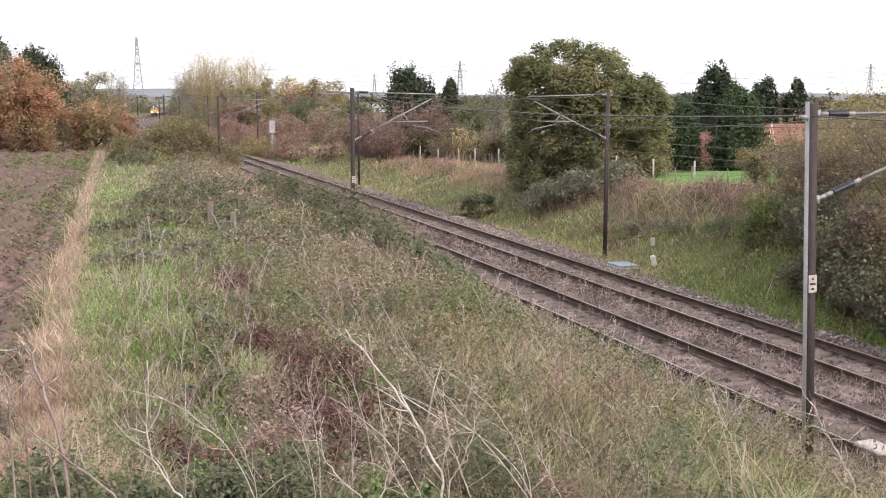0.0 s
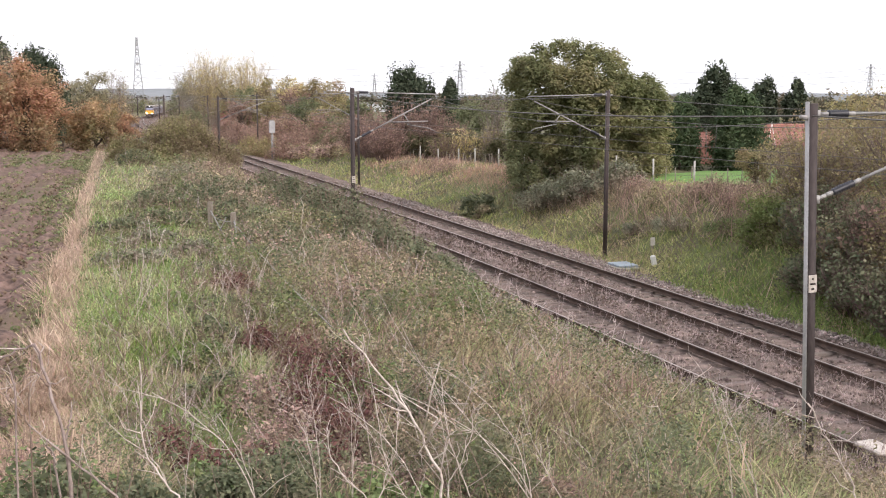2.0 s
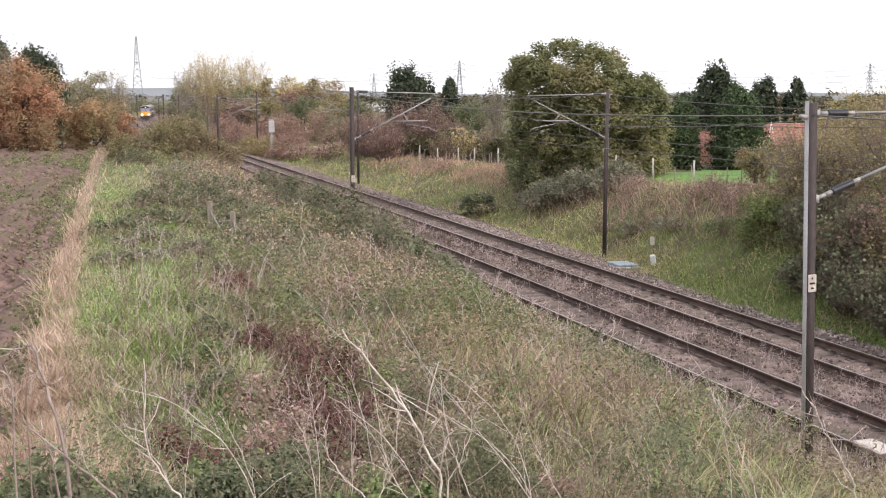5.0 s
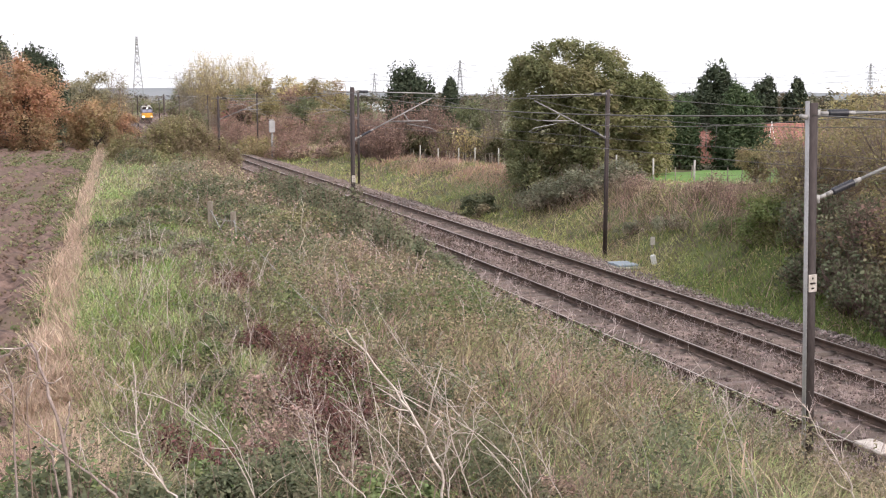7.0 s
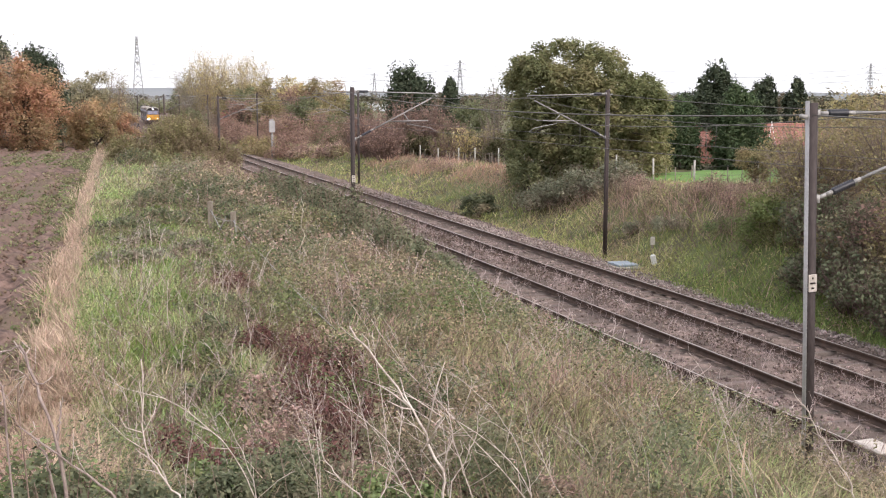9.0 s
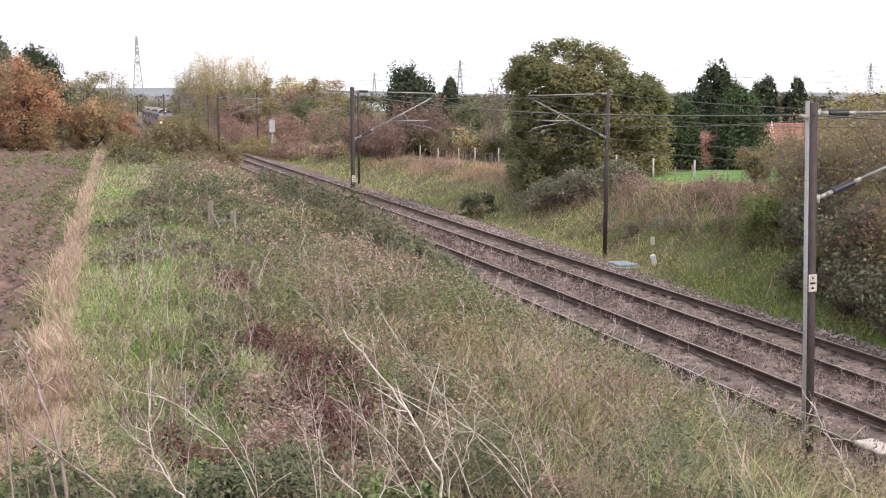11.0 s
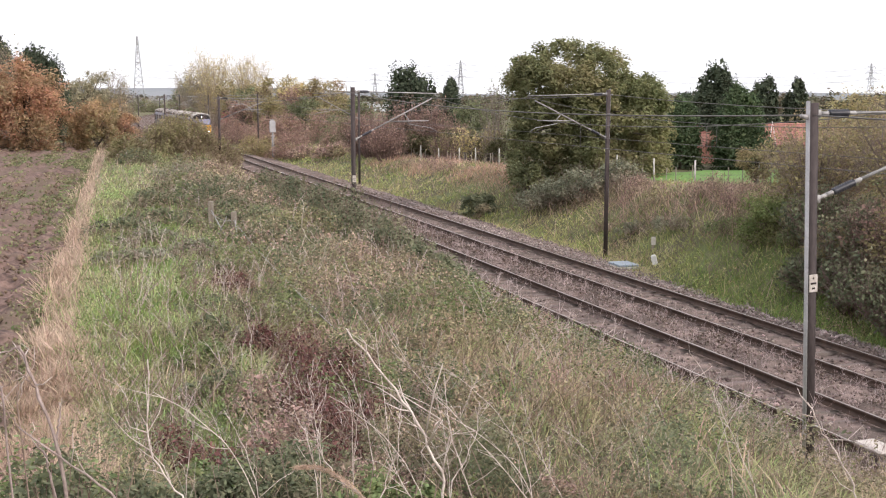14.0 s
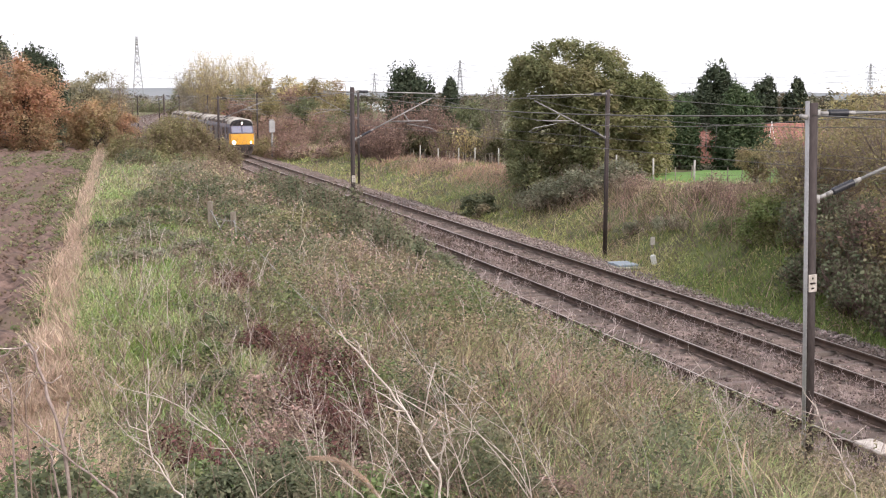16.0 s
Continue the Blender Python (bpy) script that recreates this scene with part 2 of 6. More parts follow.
def build_field():
    """The ploughed field: long ridges with clods, beside the bank."""
    ss = stretch([(-12, 45, 0.28), (45, 111.5, 0.6)])
    tt = stretch([(0, 16, 0.16), (16, 60, 1.0)])
    S, T = np.meshgrid(ss, tt, indexing="ij")
    far = np.interp(T, [0, 20, 60], [112, 113, 118])
    S = np.minimum(S, far)
    U = field_edge(S) - T
    X, Y = plan(S, U)
    rows = 0.05 * np.sin((T + 0.15 * fog(S, T, 3)) * 2 * math.pi / 0.62) + 0.09 * np.sin((T + 0.3 * fog(S, T, 9)) * 2 * math.pi / 1.9)
    clods = 0.26 * (fog(X, Y, 0.36) - 0.5) + 0.18 * (fog(X + 9, Y, 0.21) - 0.5) + 0.10 * (fog(X, Y + 5, 1.3) - 0.5)
    Z = ground_z(X, Y) + 0.09 + (rows + clods) * np.minimum(1, T / 0.8)
    Z = Z - 0.12 * (T < 0.1)
    v = np.stack([X, Y, Z], -1).reshape(-1, 3)
    n = len(tt)
    i, j = np.arange(len(ss) - 1)[:, None] * n, np.arange(n - 1)[None]
    f = np.stack([i + j + 1, i + j, i + n + j, i + n + j + 1], -1).reshape(-1, 4)
    ob = soup("ploughed_field", [(v, f)], PLOUGH)
    tagged(ob, "brown ploughed field with ridges and clods", "field", kind="structure")


def build_lawn():
    ss, tt = np.arange(36, 58, 1.5), np.arange(0, 40, 1.5)
    S, T = np.meshgrid(ss, tt, indexing="ij")
    X, Y = plan(S, 9.6 + T)
    Z = ground_z(X, Y) + 0.06 + 0.012 * T
    v = np.stack([X, Y, Z], -1).reshape(-1, 3)
    n = len(tt)
    i, j = np.arange(len(ss) - 1)[:, None] * n, np.arange(n - 1)[None]
    f = np.stack([i + j, i + j + 1, i + n + j + 1, i + n + j], -1).reshape(-1, 4)
    ob = soup("meadow", [(v, f)], LAWN, smooth_shade=True)
    tagged(ob, "bright green mown meadow behind a post fence", "meadow", kind="structure")


def build_ballast():
    ss = stretch([(-30, 10, 1), (10, 60, 0.16), (60, 130, 0.4), (130, 250, 2), (250, 560, 6)])
    uu = stretch([(-7.0, 3.3, 0.155)])
    S, U = np.meshgrid(ss, uu, indexing="ij")
    X, Y = line(S, U)
    prof = np.interp(U, [-7.0, -6.3, -5.9, -5.6, -0.75, 0.75, 1.6, 2.6, 3.3], [-0.60, -0.40, -0.24, -0.23, -0.23, -0.23, -0.32, -0.38, -0.62])
    six = 0.09 * np.exp(-((U + 2.45) / 0.42) ** 2)
    bumpy = 0.07 * (fog(X, Y, 0.17) - 0.5) + 0.07 * (fog(X, Y + 3, 0.5) - 0.5)
    heap = 0.16 * np.exp(-((U - 1.0) / 0.5) ** 2) * smooth(0.35, 0.7, fog(S, 0 * S, 6))
    Z = dip(S) + prof + six + bumpy + heap
    v = np.stack([X, Y, Z], -1).reshape(-1, 3)
    n = len(uu)
    i, j = np.arange(len(ss) - 1)[:, None] * n, np.arange(n - 1)[None]
    f = np.stack([i + j, i + j + 1, i + n + j + 1, i + n + j], -1).reshape(-1, 4)
    tagged(soup("ballast_bed", [(v, f)], BALLAST), "brown-grey stone ballast under two tracks", "ballast", kind="structure")
    # loose stones
    rng = np.random.RandomState(3)
    m = 11500
    s, u = 14 + 56 * rng.rand(m) ** 1.4, -6.4 + 9.0 * rng.rand(m)
    near_rail = np.min(np.abs(u[:, None] - np.array(RAILS)[None]), 1)
    keep = near_rail > 0.12
    s, u = s[keep], u[keep]
    x, y = line(s, u)
    z = np.interp(u, [-7.0, -6.3, -5.9, -5.6, 0.75, 1.6, 2.6, 3.3], [-0.60, -0.40, -0.24, -0.23, -0.23, -0.32, -0.38, -0.62]) + 0.09 * np.exp(-((u + 2.45) / 0.42) ** 2) + 0.07 * (fog(x, y, 0.17) - 0.5) + 0.07 * (fog(x, y + 3, 0.5) - 0.5)
    z = z + 0.16 * np.exp(-((u - 1.0) / 0.5) ** 2) * smooth(0.35, 0.7, fog(s, 0 * s, 6))
    octa = np.array([(1, 0, 0), (-1, 0, 0), (0, 1, 0), (0, -1, 0), (0, 0, 1), (0, 0, -1)], float)
    tri = np.array([(0, 2, 4), (2, 1, 4), (1, 3, 4), (3, 0, 4), (2, 0, 5), (1, 2, 5), (3, 1, 5), (0, 3, 5)])
    k = len(s)
    size = 0.02 + 0.032 * rng.rand(k, 1, 1)
    v = octa[None] * size * (0.55 + 0.9 * rng.rand(k, 6, 3)) + np.stack([x, y, z + 0.012], 1)[:, None]
    f = tri[None] + 6 * np.arange(k)[:, None, None]
    tagged(soup("loose_stones", [(v, f.reshape(-1, 3))], STONE), "angular loose ballast stones between the rails", "ballast", kind="stuff")
    m = 6500
    s, u = 14 + 66 * rng.rand(m) ** 1.3, 1.25 + 0.42 * rng.randn(m)
    x, y = line(s, u)
    z = np.interp(u, [0.75, 1.6, 2.6, 3.3], [-0.23, -0.32, -0.38, -0.62]) + 0.16 * np.exp(-((u - 1.0) / 0.5) ** 2) * smooth(0.35, 0.7, fog(s, 0 * s, 6)) + 0.07 * (fog(x, y, 0.17) - 0.5) + 0.07 * (fog(x, y + 3, 0.5) - 0.5)
    v = octa[None] * (0.024 + 0.034 * rng.rand(m, 1, 1)) * (0.55 + 0.9 * rng.rand(m, 6, 3)) + np.stack([x, y, z + 0.012], 1)[:, None]
    tagged(soup("shoulder_stones", [(v, (tri[None] + 6 * np.arange(m)[:, None, None]).reshape(-1, 3))], CLEAN_STONE), "paler clean ballast stones on the shoulder", "ballast", kind="stuff")


RAIL_PROFILE = [(-0.035, -0.045), (-0.035, -0.006), (-0.028, 0.0), (0.028, 0.0), (0.035, -0.006), (0.035, -0.045), (0.010, -0.055), (0.010, -0.135), (0.07, -0.147), (0.07, -0.159), (-0.07, -0.159), (-0.07, -0.147), (-0.010, -0.135), (-0.010, -0.055)]
HEAD_PROFILE = [(-0.024, 0.0), (-0.022, 0.003), (0.022, 0.003), (0.024, 0.0)]


def build_track(mid, label, seed, count):
    track = thing("railway_track", label, "railway track", group="pair of running lines")
    for side in (-0.7525, 0.7525):
        r = soup("rail", [sweep(RAIL_PROFILE, -30, 560, mid + side, 0.0, 5)], RUST, track)
        soup("rail_head", [sweep(HEAD_PROFILE, -30, 560, mid + side, 0.0, 5)], SHINE, r, "worn bright running surface")
    rng = np.random.RandomState(seed)
    v, f = box(-1.25, 1.25, -0.13, 0.13, -0.30, -0.168)
    v = v.copy()
    v[4:, 0] *= 0.98
    v[4:, 1] *= 0.8
    me = mesh_from("sleeper", v, f)
    me.materials.append(SLEEPER)
    far = []
    for i in range(620):
        s = 12 + 0.65 * i
        x, y = line(s, mid)
        m = Matrix.Translation((float(x), float(y), float(dip(s)) + rng.uniform(-0.07, -0.03))) @ Matrix.Rotation(-TURN - math.atan(0.00066 * max(0, s - 200)) + rng.uniform(-0.01, 0.01), 4, "Z")
        if i < count:
            ob = new("sleeper", me)
            ob.parent, ob.matrix_basis = track, m
        elif s < 260:
            far.append((np.array([m @ Vector(p) for p in v]), f))
    tagged(soup("far_sleepers", far, SLEEPER, track), kind="stuff")


# ---- overhead line ----
LEFT_S = [-22.0, 13.93, 42.1, 81.0, 125.3, 169.7, 214, 258, 302, 346, 390]
RIGHT_S = [-24.0, 12.0, 40.8, 80.8, 126.0, 170.5, 214, 258, 302, 346, 390]
LEFT_U, RIGHT_U = -7.5, 2.58


def mast_pose(s, side):
    u = LEFT_U if side < 0 else RIGHT_U
    x, y = line(s, u)
    turn = -TURN - math.atan(0.00066 * max(0, s - 200))
    return Matrix.Translation((float(x), float(y), float(dip(s)))) @ Matrix.Rotation(turn, 4, "Z") @ (Matrix.Identity(4) if side < 0 else Matrix.Rotation(math.pi, 4, "Z"))


def insulator(p, q, parent):
    """A ribbed insulator between two points."""
    p, q = np.array(p, float), np.array(q, float)
    k = np.linspace(0, 1, 19)
    r = np.where(np.arange(19) % 2 == 0, 0.035, 0.062)
    soup("insulator", [tube(p + (q - p) * k[:, None], r, 8)], PORC, parent, "dark ribbed insulator")
    d = (q - p) / np.linalg.norm(q - p)
    for a, b in ((p - d * 0.12, p + d * 0.02), (q - d * 0.02, q + d * 0.12)):
        soup("end_fitting", [tube([a, b], [0.034, 0.034], 6)], GALV, parent)


def build_mast(height, plate_z, label, pale=False, knee=4.46):
    """A steel post with a cantilever that reaches out along +x. Foot at rail height."""
    mast = thing("catenary_mast", label, "catenary mast", group="overhead line masts")
    w, d, c = 0.047, 0.074, 0.01
    prof = [(-d, -w), (d - c, -w), (d, -w + c), (d, w - c), (d - c, w), (-d, w)]
    v = np.array([(a, b, z) for z in (-1.1, height) for a, b in prof])
    n = len(prof)
    f = [(i, (i + 1) % n, n + (i + 1) % n, n + i) for i in range(n)]
    cap = [(0, 1, 4, 5), (1, 2, 3, 4)]
    f += [tuple(i + n for i in c) for c in cap] + [c[::-1] for c in cap]
    soup("post", [(v, f)], STEEL, mast, "dark weathered steel post")
    soup("flange_face", [box(-0.0795, -0.0755, -0.0465, 0.0465, -1.0, height + 0.03)], FLANGE if pale else STEEL, mast, "pale galvanised outer flange" if pale else "")
    part("footing", bev(-0.32, 0.32, -0.32, 0.32, -1.5, -0.52, 0.03), CONC, mast, "concrete footing block")
    tie = [(0.55, 0, height - 0.17), (3.45, 0, height - 0.24)]
    insulator((0.27, 0, height - 0.16), (0.62, 0, height - 0.17), mast)
    soup("top_tie", [tube([(0.05, 0, height - 0.16), (0.22, 0, height - 0.16)], [0.022, 0.022], 5), tube(tie, [0.022, 0.022], 5)], GALV, mast, "thin galvanised top tie")
    a, b = np.array((0.1, 0, knee)), np.array((3.15, 0, height - 0.42))
    d = (b - a) / np.linalg.norm(b - a)
    insulator(a + d * 0.28, a + d * 0.68, mast)
    brace = soup("brace", [tube([a, a + d * 0.2], [0.03, 0.03], 6), tube([a + d * 0.75, b], [0.027, 0.027], 6)], GALV, mast, "raked cantilever tube")
    soup("bracket", [box(0.06, 0.13, -0.035, 0.035, knee - 0.06, knee + 0.06)], GALV, mast)
    soup("bracket", [box(0.06, 0.12, -0.04, 0.04, height - 0.22, height - 0.1)], GALV, mast)
    c = a + d * 2.15
    soup("drop_tube", [tube([c, (c[0] + 0.22, 0, 5.12)], [0.022, 0.022], 5)], GALV, mast)
    soup("registration_tube", [tube([(c[0] - 0.55, 0, 5.12), (c[0] + 1.0, 0, 5.14)], [0.022, 0.022], 5)], GALV, mast)
    soup("steady_arm", [tube([(c[0] + 0.15, 0, 5.02), (3.1, 0, 4.86), (3.35, 0, 4.72)], [0.016, 0.016, 0.014], 5)], GALV, mast)
    soup("wire_clamp", [tube([(-0.09, 0, height - 0.2), (-0.2, 0, height - 0.18)], [0.045, 0.03], 6)], GALV, mast, "bright wire clamp")
    if plate_z:
        plate = part("number_plate", bev(-0.062, 0.078, -0.063, -0.051, plate_z - 0.13, plate_z + 0.13, 0.002), PLATE, mast, "dirty white plate with rows of dark marks")
        for dz, w in ((0.075, 0.012), (0.0, 0.045), (-0.075, 0.024)):
            soup("mark_bar", [box(0.005 - w, 0.005 + w, -0.069, -0.0635, plate_z + dz - 0.014, plate_z + dz + 0.014)], STEEL, plate)
    return mast


def build_masts():
    spec = {13.93: (6.0, 3.36), 42.1: (6.42, 2.95), 40.8: (6.33, 0), 169.7: (6.25, 2.75), 81.0: (6.1, 0), 80.8: (6.5, 0), 126.0: (6.35, 0), 12.0: (6.0, 0)}
    for side, rows in ((-1, LEFT_S), (1, RIGHT_S)):
        for s in rows:
            h, plate = spec.get(s, (6.25, 0))
            m = build_mast(h, plate, "weathered steel mast with a raked cantilever holding wires over the track", s in (13.93, 40.8), 4.6 if s == 13.93 else 4.46)
            m.matrix_basis = mast_pose(s, side) @ (pose(0.03, 0, 0, 0, -2.1, 0) if s == 13.93 else Matrix.Identity(4))


def strand(places, sag, r, n=14):
    """A hanging wire through places, with a sag in each span: points."""
    pts = []
    for a, b in zip(places[:-1], places[1:]):
        k = np.linspace(0, 1, n)[:, None]
        p = np.array(a) * (1 - k) + np.array(b) * k
        p[:, 2] -= sag * 4 * k[:, 0] * (1 - k[:, 0])
        pts.append(p if not pts else p[1:])
    return np.concatenate(pts)


def build_wires():
    def spot(s, u, z):
        x, y = line(s, u)
        return (float(x), float(y), z + float(dip(s)))
    for mid, rows in ((-4.15, LEFT_S), (-0.75, RIGHT_S)):
        ole = thing("overhead_line", "catenary and contact wire hung over a track", "overhead wire", group="overhead wires")
        cat = strand([spot(s, mid + (0.12 if i % 2 else -0.12), 6.05) for i, s in enumerate(rows)], 0.75, 0.01)
        con = strand([spot(s, mid + (0.2 if i % 2 else -0.2), 4.72) for i, s in enumerate(rows)], 0.03, 0.01)
        soup("catenary_wire", [tube(cat, 0.0085, 4)], WIRE, ole)
        soup("contact_wire", [tube(con, 0.0075, 4)], WIRE, ole)
        for i in range(2, 60):
            if (i % 13) % 3 == 1:
                soup("dropper", [tube([cat[i], con[i]], 0.006, 4)], WIRE, ole)
    for u, rows, z, name in ((LEFT_U - 0.2, LEFT_S, -0.18, -1), (RIGHT_U + 0.2, RIGHT_S, -0.2, 1)):
        hs = {13.93: 6.0, 42.1: 6.42, 40.8: 6.33, 81.0: 6.1, 80.8: 6.5, 126.0: 6.35, 12.0: 6.0}
        w = strand([spot(s, u, hs.get(s, 6.25) + z) for s in rows], 0.28, 0.01)
        tagged(soup("return_wire", [tube(w, 0.012, 4)], WIRE), "bare metal return wire clamped to the mast tops", "overhead wire", group="overhead wires")


def build_field_weeds():
    """Green seedlings in rows over the ploughed soil."""
    rng = np.random.RandomState(12)
    n = 105000
    s, tt = 10 + 100 * rng.rand(n) ** 1.4, 0.1 + 26 * rng.rand(n) ** 1.5
    x, y = plan(s, field_edge(s) - tt)
    k = 0.5 * fog(s * 0.10, tt, 1.1) + 0.25 * fog(x, y, 0.6) + 0.25 * fog(x, y, 7) + 0.14 * np.sin((tt + 0.3 * fog(s, tt, 9)) * 2 * math.pi / 1.9)
    keep = k > 0.445 - 0.04 * (y < 34) + 0.06 * rng.rand(n)
    P = np.stack([x, y, ground_z(x, y) + 0.14 + 0.06 * rng.rand(n)], 1)[keep]
    size = (0.042 + 0.0016 * y)[keep] * (0.6 + 0.7 * rng.rand(len(P)))
    a = rng.rand(len(P)) < 0.22
    tagged(soup("field_weeds", [leaves(P[a], size[a], rng, flat=1.0)], NETTLE), "green weed seedlings scattered over the ploughed soil", "weeds", kind="stuff")
    tagged(soup("field_stubble", [leaves(P[~a], size[~a], rng, flat=1.0)], FIELD_LEAF), "faded stubble and leaves on the ploughed soil", "weeds", kind="stuff")
    # clods
    m = 4500
    s, tt = 10 + 55 * rng.rand(m) ** 1.3, 0.2 + 14 * rng.rand(m) ** 1.3
    x, y = plan(s, field_edge(s) - tt)
    octa = np.array([(1, 0, 0), (-1, 0, 0), (0, 1, 0), (0, -1, 0), (0, 0, 1), (0, 0, -1)], float)
    tri = np.array([(0, 2, 4), (2, 1, 4), (1, 3, 4), (3, 0, 4), (2, 0, 5), (1, 2, 5), (3, 1, 5), (0, 3, 5)])
    v = octa[None] * (0.03 + 0.07 * rng.rand(m, 1, 1) ** 2) * (0.55 + 0.9 * rng.rand(m, 6, 3)) + np.stack([x, y, ground_z(x, y) + 0.11], 1)[:, None]
    tagged(soup("soil_clods", [(v, (tri[None] + 6 * np.arange(m)[:, None, None]).reshape(-1, 3))], CLOD), "lumps of turned brown soil", "soil", kind="stuff")


FIELD_LEAF = leafy("dull_field_leaf", (0.118, 0.128, 0.06), (0.275, 0.28, 0.145), third=(0.25, 0.205, 0.14), island=0.5)
CLOD = mat("clod_soil", (0.075, 0.05, 0.036), (0.25, 0.18, 0.13), 3, 14, rough=0.95, bump=0.5, island=0.4)
build_ground()
build_field()
build_lawn()
build_ballast()
build_masts()
build_wires()

# ---- plants ----
GRASS_GREEN = leafy("green_grass", (0.23, 0.315, 0.115), (0.43, 0.53, 0.235), third=(0.42, 0.43, 0.23), island=0.5)
GRASS_TAN = leafy("dry_grass", (0.43, 0.315, 0.235), (0.67, 0.52, 0.415), island=0.3)
GRASS_OLIVE = leafy("mixed_grass", (0.22, 0.22, 0.11), (0.46, 0.42, 0.24), third=(0.46, 0.37, 0.275), island=0.55)
GRASS_BROWN = leafy("dead_weeds", (0.28, 0.19, 0.155), (0.56, 0.41, 0.34), third=(0.40, 0.335, 0.215), island=0.55)
DOCK = leafy("red_brown_seed_heads", (0.10, 0.048, 0.04), (0.25, 0.135, 0.11), island=0.6)
BRAMBLE = leafy("bramble_leaf", (0.105, 0.12, 0.072), (0.235, 0.255, 0.152), third=(0.25, 0.21, 0.14), island=0.4)
NETTLE = leafy("nettle_leaf", (0.13, 0.165, 0.07), (0.265, 0.32, 0.145), third=(0.27, 0.26, 0.13), island=0.38)
LEAF_OAK = leafy("oak_leaf", (0.138, 0.15, 0.074), (0.305, 0.312, 0.156), third=(0.31, 0.285, 0.15), island=0.32, leaf=0.5)
LEAF_CYPRESS = leafy("cypress_leaf", (0.04, 0.053, 0.034), (0.088, 0.108, 0.066), island=0.4, leaf=0.12)
LEAF_CYPRESS_LIGHT = leafy("fresh_cypress_leaf", (0.052, 0.08, 0.04), (0.12, 0.16, 0.078), island=0.4, leaf=0.15)
LEAF_ORANGE = leafy("orange_leaf", (0.418, 0.248, 0.163), (0.632, 0.398, 0.255), third=(0.40, 0.30, 0.18), island=0.28, leaf=0.5)
LEAF_OLIVE = leafy("olive_leaf", (0.25, 0.219, 0.119), (0.448, 0.386, 0.202), third=(0.33, 0.255, 0.17), island=0.28, leaf=0.5)
LEAF_RUSSET = leafy("russet_leaf", (0.338, 0.244, 0.144), (0.575, 0.402, 0.236), third=(0.33, 0.29, 0.15), island=0.28, leaf=0.5)
LEAF_HEDGE = leafy("olive_tan_leaf", (0.312, 0.263, 0.138), (0.515, 0.437, 0.241), third=(0.37, 0.27, 0.19), island=0.28, leaf=0.5)
LEAF_SALLOW = leafy("sallow_leaf", (0.24, 0.221, 0.111), (0.414, 0.374, 0.201), third=(0.28, 0.225, 0.14), island=0.3, leaf=0.45)
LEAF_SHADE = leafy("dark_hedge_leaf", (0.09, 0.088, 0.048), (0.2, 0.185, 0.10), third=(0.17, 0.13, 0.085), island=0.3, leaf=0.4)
LEAF_FRESH = leafy("fresh_bush_leaf", (0.17, 0.21, 0.08), (0.34, 0.385, 0.165), third=(0.27, 0.26, 0.12), island=0.35, leaf=0.45)
BRAMBLE_PALE = leafy("pale_bramble_leaf", (0.165, 0.172, 0.12), (0.33, 0.335, 0.23), third=(0.30, 0.255, 0.19), island=0.35)
HERB_OLIVE = leafy("fading_herb_leaf", (0.215, 0.205, 0.105), (0.41, 0.375, 0.21), third=(0.40, 0.31, 0.215), island=0.38)
GRASS_LUSH = leafy("lush_grass", (0.145, 0.215, 0.058), (0.28, 0.375, 0.12), island=0.35)
LEAF_ASH = leafy("pale_ash_leaf", (0.312, 0.288, 0.192), (0.484, 0.44, 0.308), island=0.28, leaf=0.5)
LEAF_YELLOW = leafy("yellow_leaf", (0.50, 0.41, 0.18), (0.76, 0.65, 0.36), island=0.28, leaf=0.5)
LEAF_MAROON = leafy("maroon_leaf", (0.28, 0.189, 0.15), (0.472, 0.325, 0.26), island=0.28, leaf=0.5)
LEAF_GREYGREEN = leafy("grey_green_leaf", (0.143, 0.163, 0.091), (0.282, 0.294, 0.168), island=0.28, leaf=0.5)
PALE_TWIG = mat("pale_twigs", (0.36, 0.30, 0.24), (0.56, 0.49, 0.41), 3, 30, rough=0.9, bump=0.0, island=0.3)
BARE = mat("bare_twigs", (0.20, 0.155, 0.135), (0.38, 0.31, 0.27), 3, 30, rough=0.9, bump=0.0, island=0.4)
BARE_RED = mat("reddish_bare_twigs", (0.16, 0.105, 0.095), (0.30, 0.21, 0.19), 3, 30, rough=0.9, bump=0.0, island=0.4)


def unit(v):
    return v / (np.linalg.norm(v, axis=-1, keepdims=True) + 1e-9)


def leaves(P, size, rng, aspect=0.6, flat=0.6, out=None):
    """Diamond leaves at places P, their faces turned more or less to the sky, or outwards: quads."""
    n = len(P)
    size = np.broadcast_to(np.asarray(size, float), (n,))[:, None] * (0.6 + 0.8 * rng.rand(n, 1))
    face = unit(rng.randn(n, 3) * (1.0 if out is None else 0.5) + np.array([0, 0, 1.5 * flat]) + (0.0 if out is None else out))
    a = unit(np.cross(face, rng.randn(n, 3)))
    b = np.cross(face, a)
    v = np.stack([P - a * size * 0.5, P + b * size * aspect * 0.5, P + a * size * 0.5, P - b * size * aspect * 0.5], 1).reshape(-1, 3)
    return v, np.arange(4 * n).reshape(n, 4)


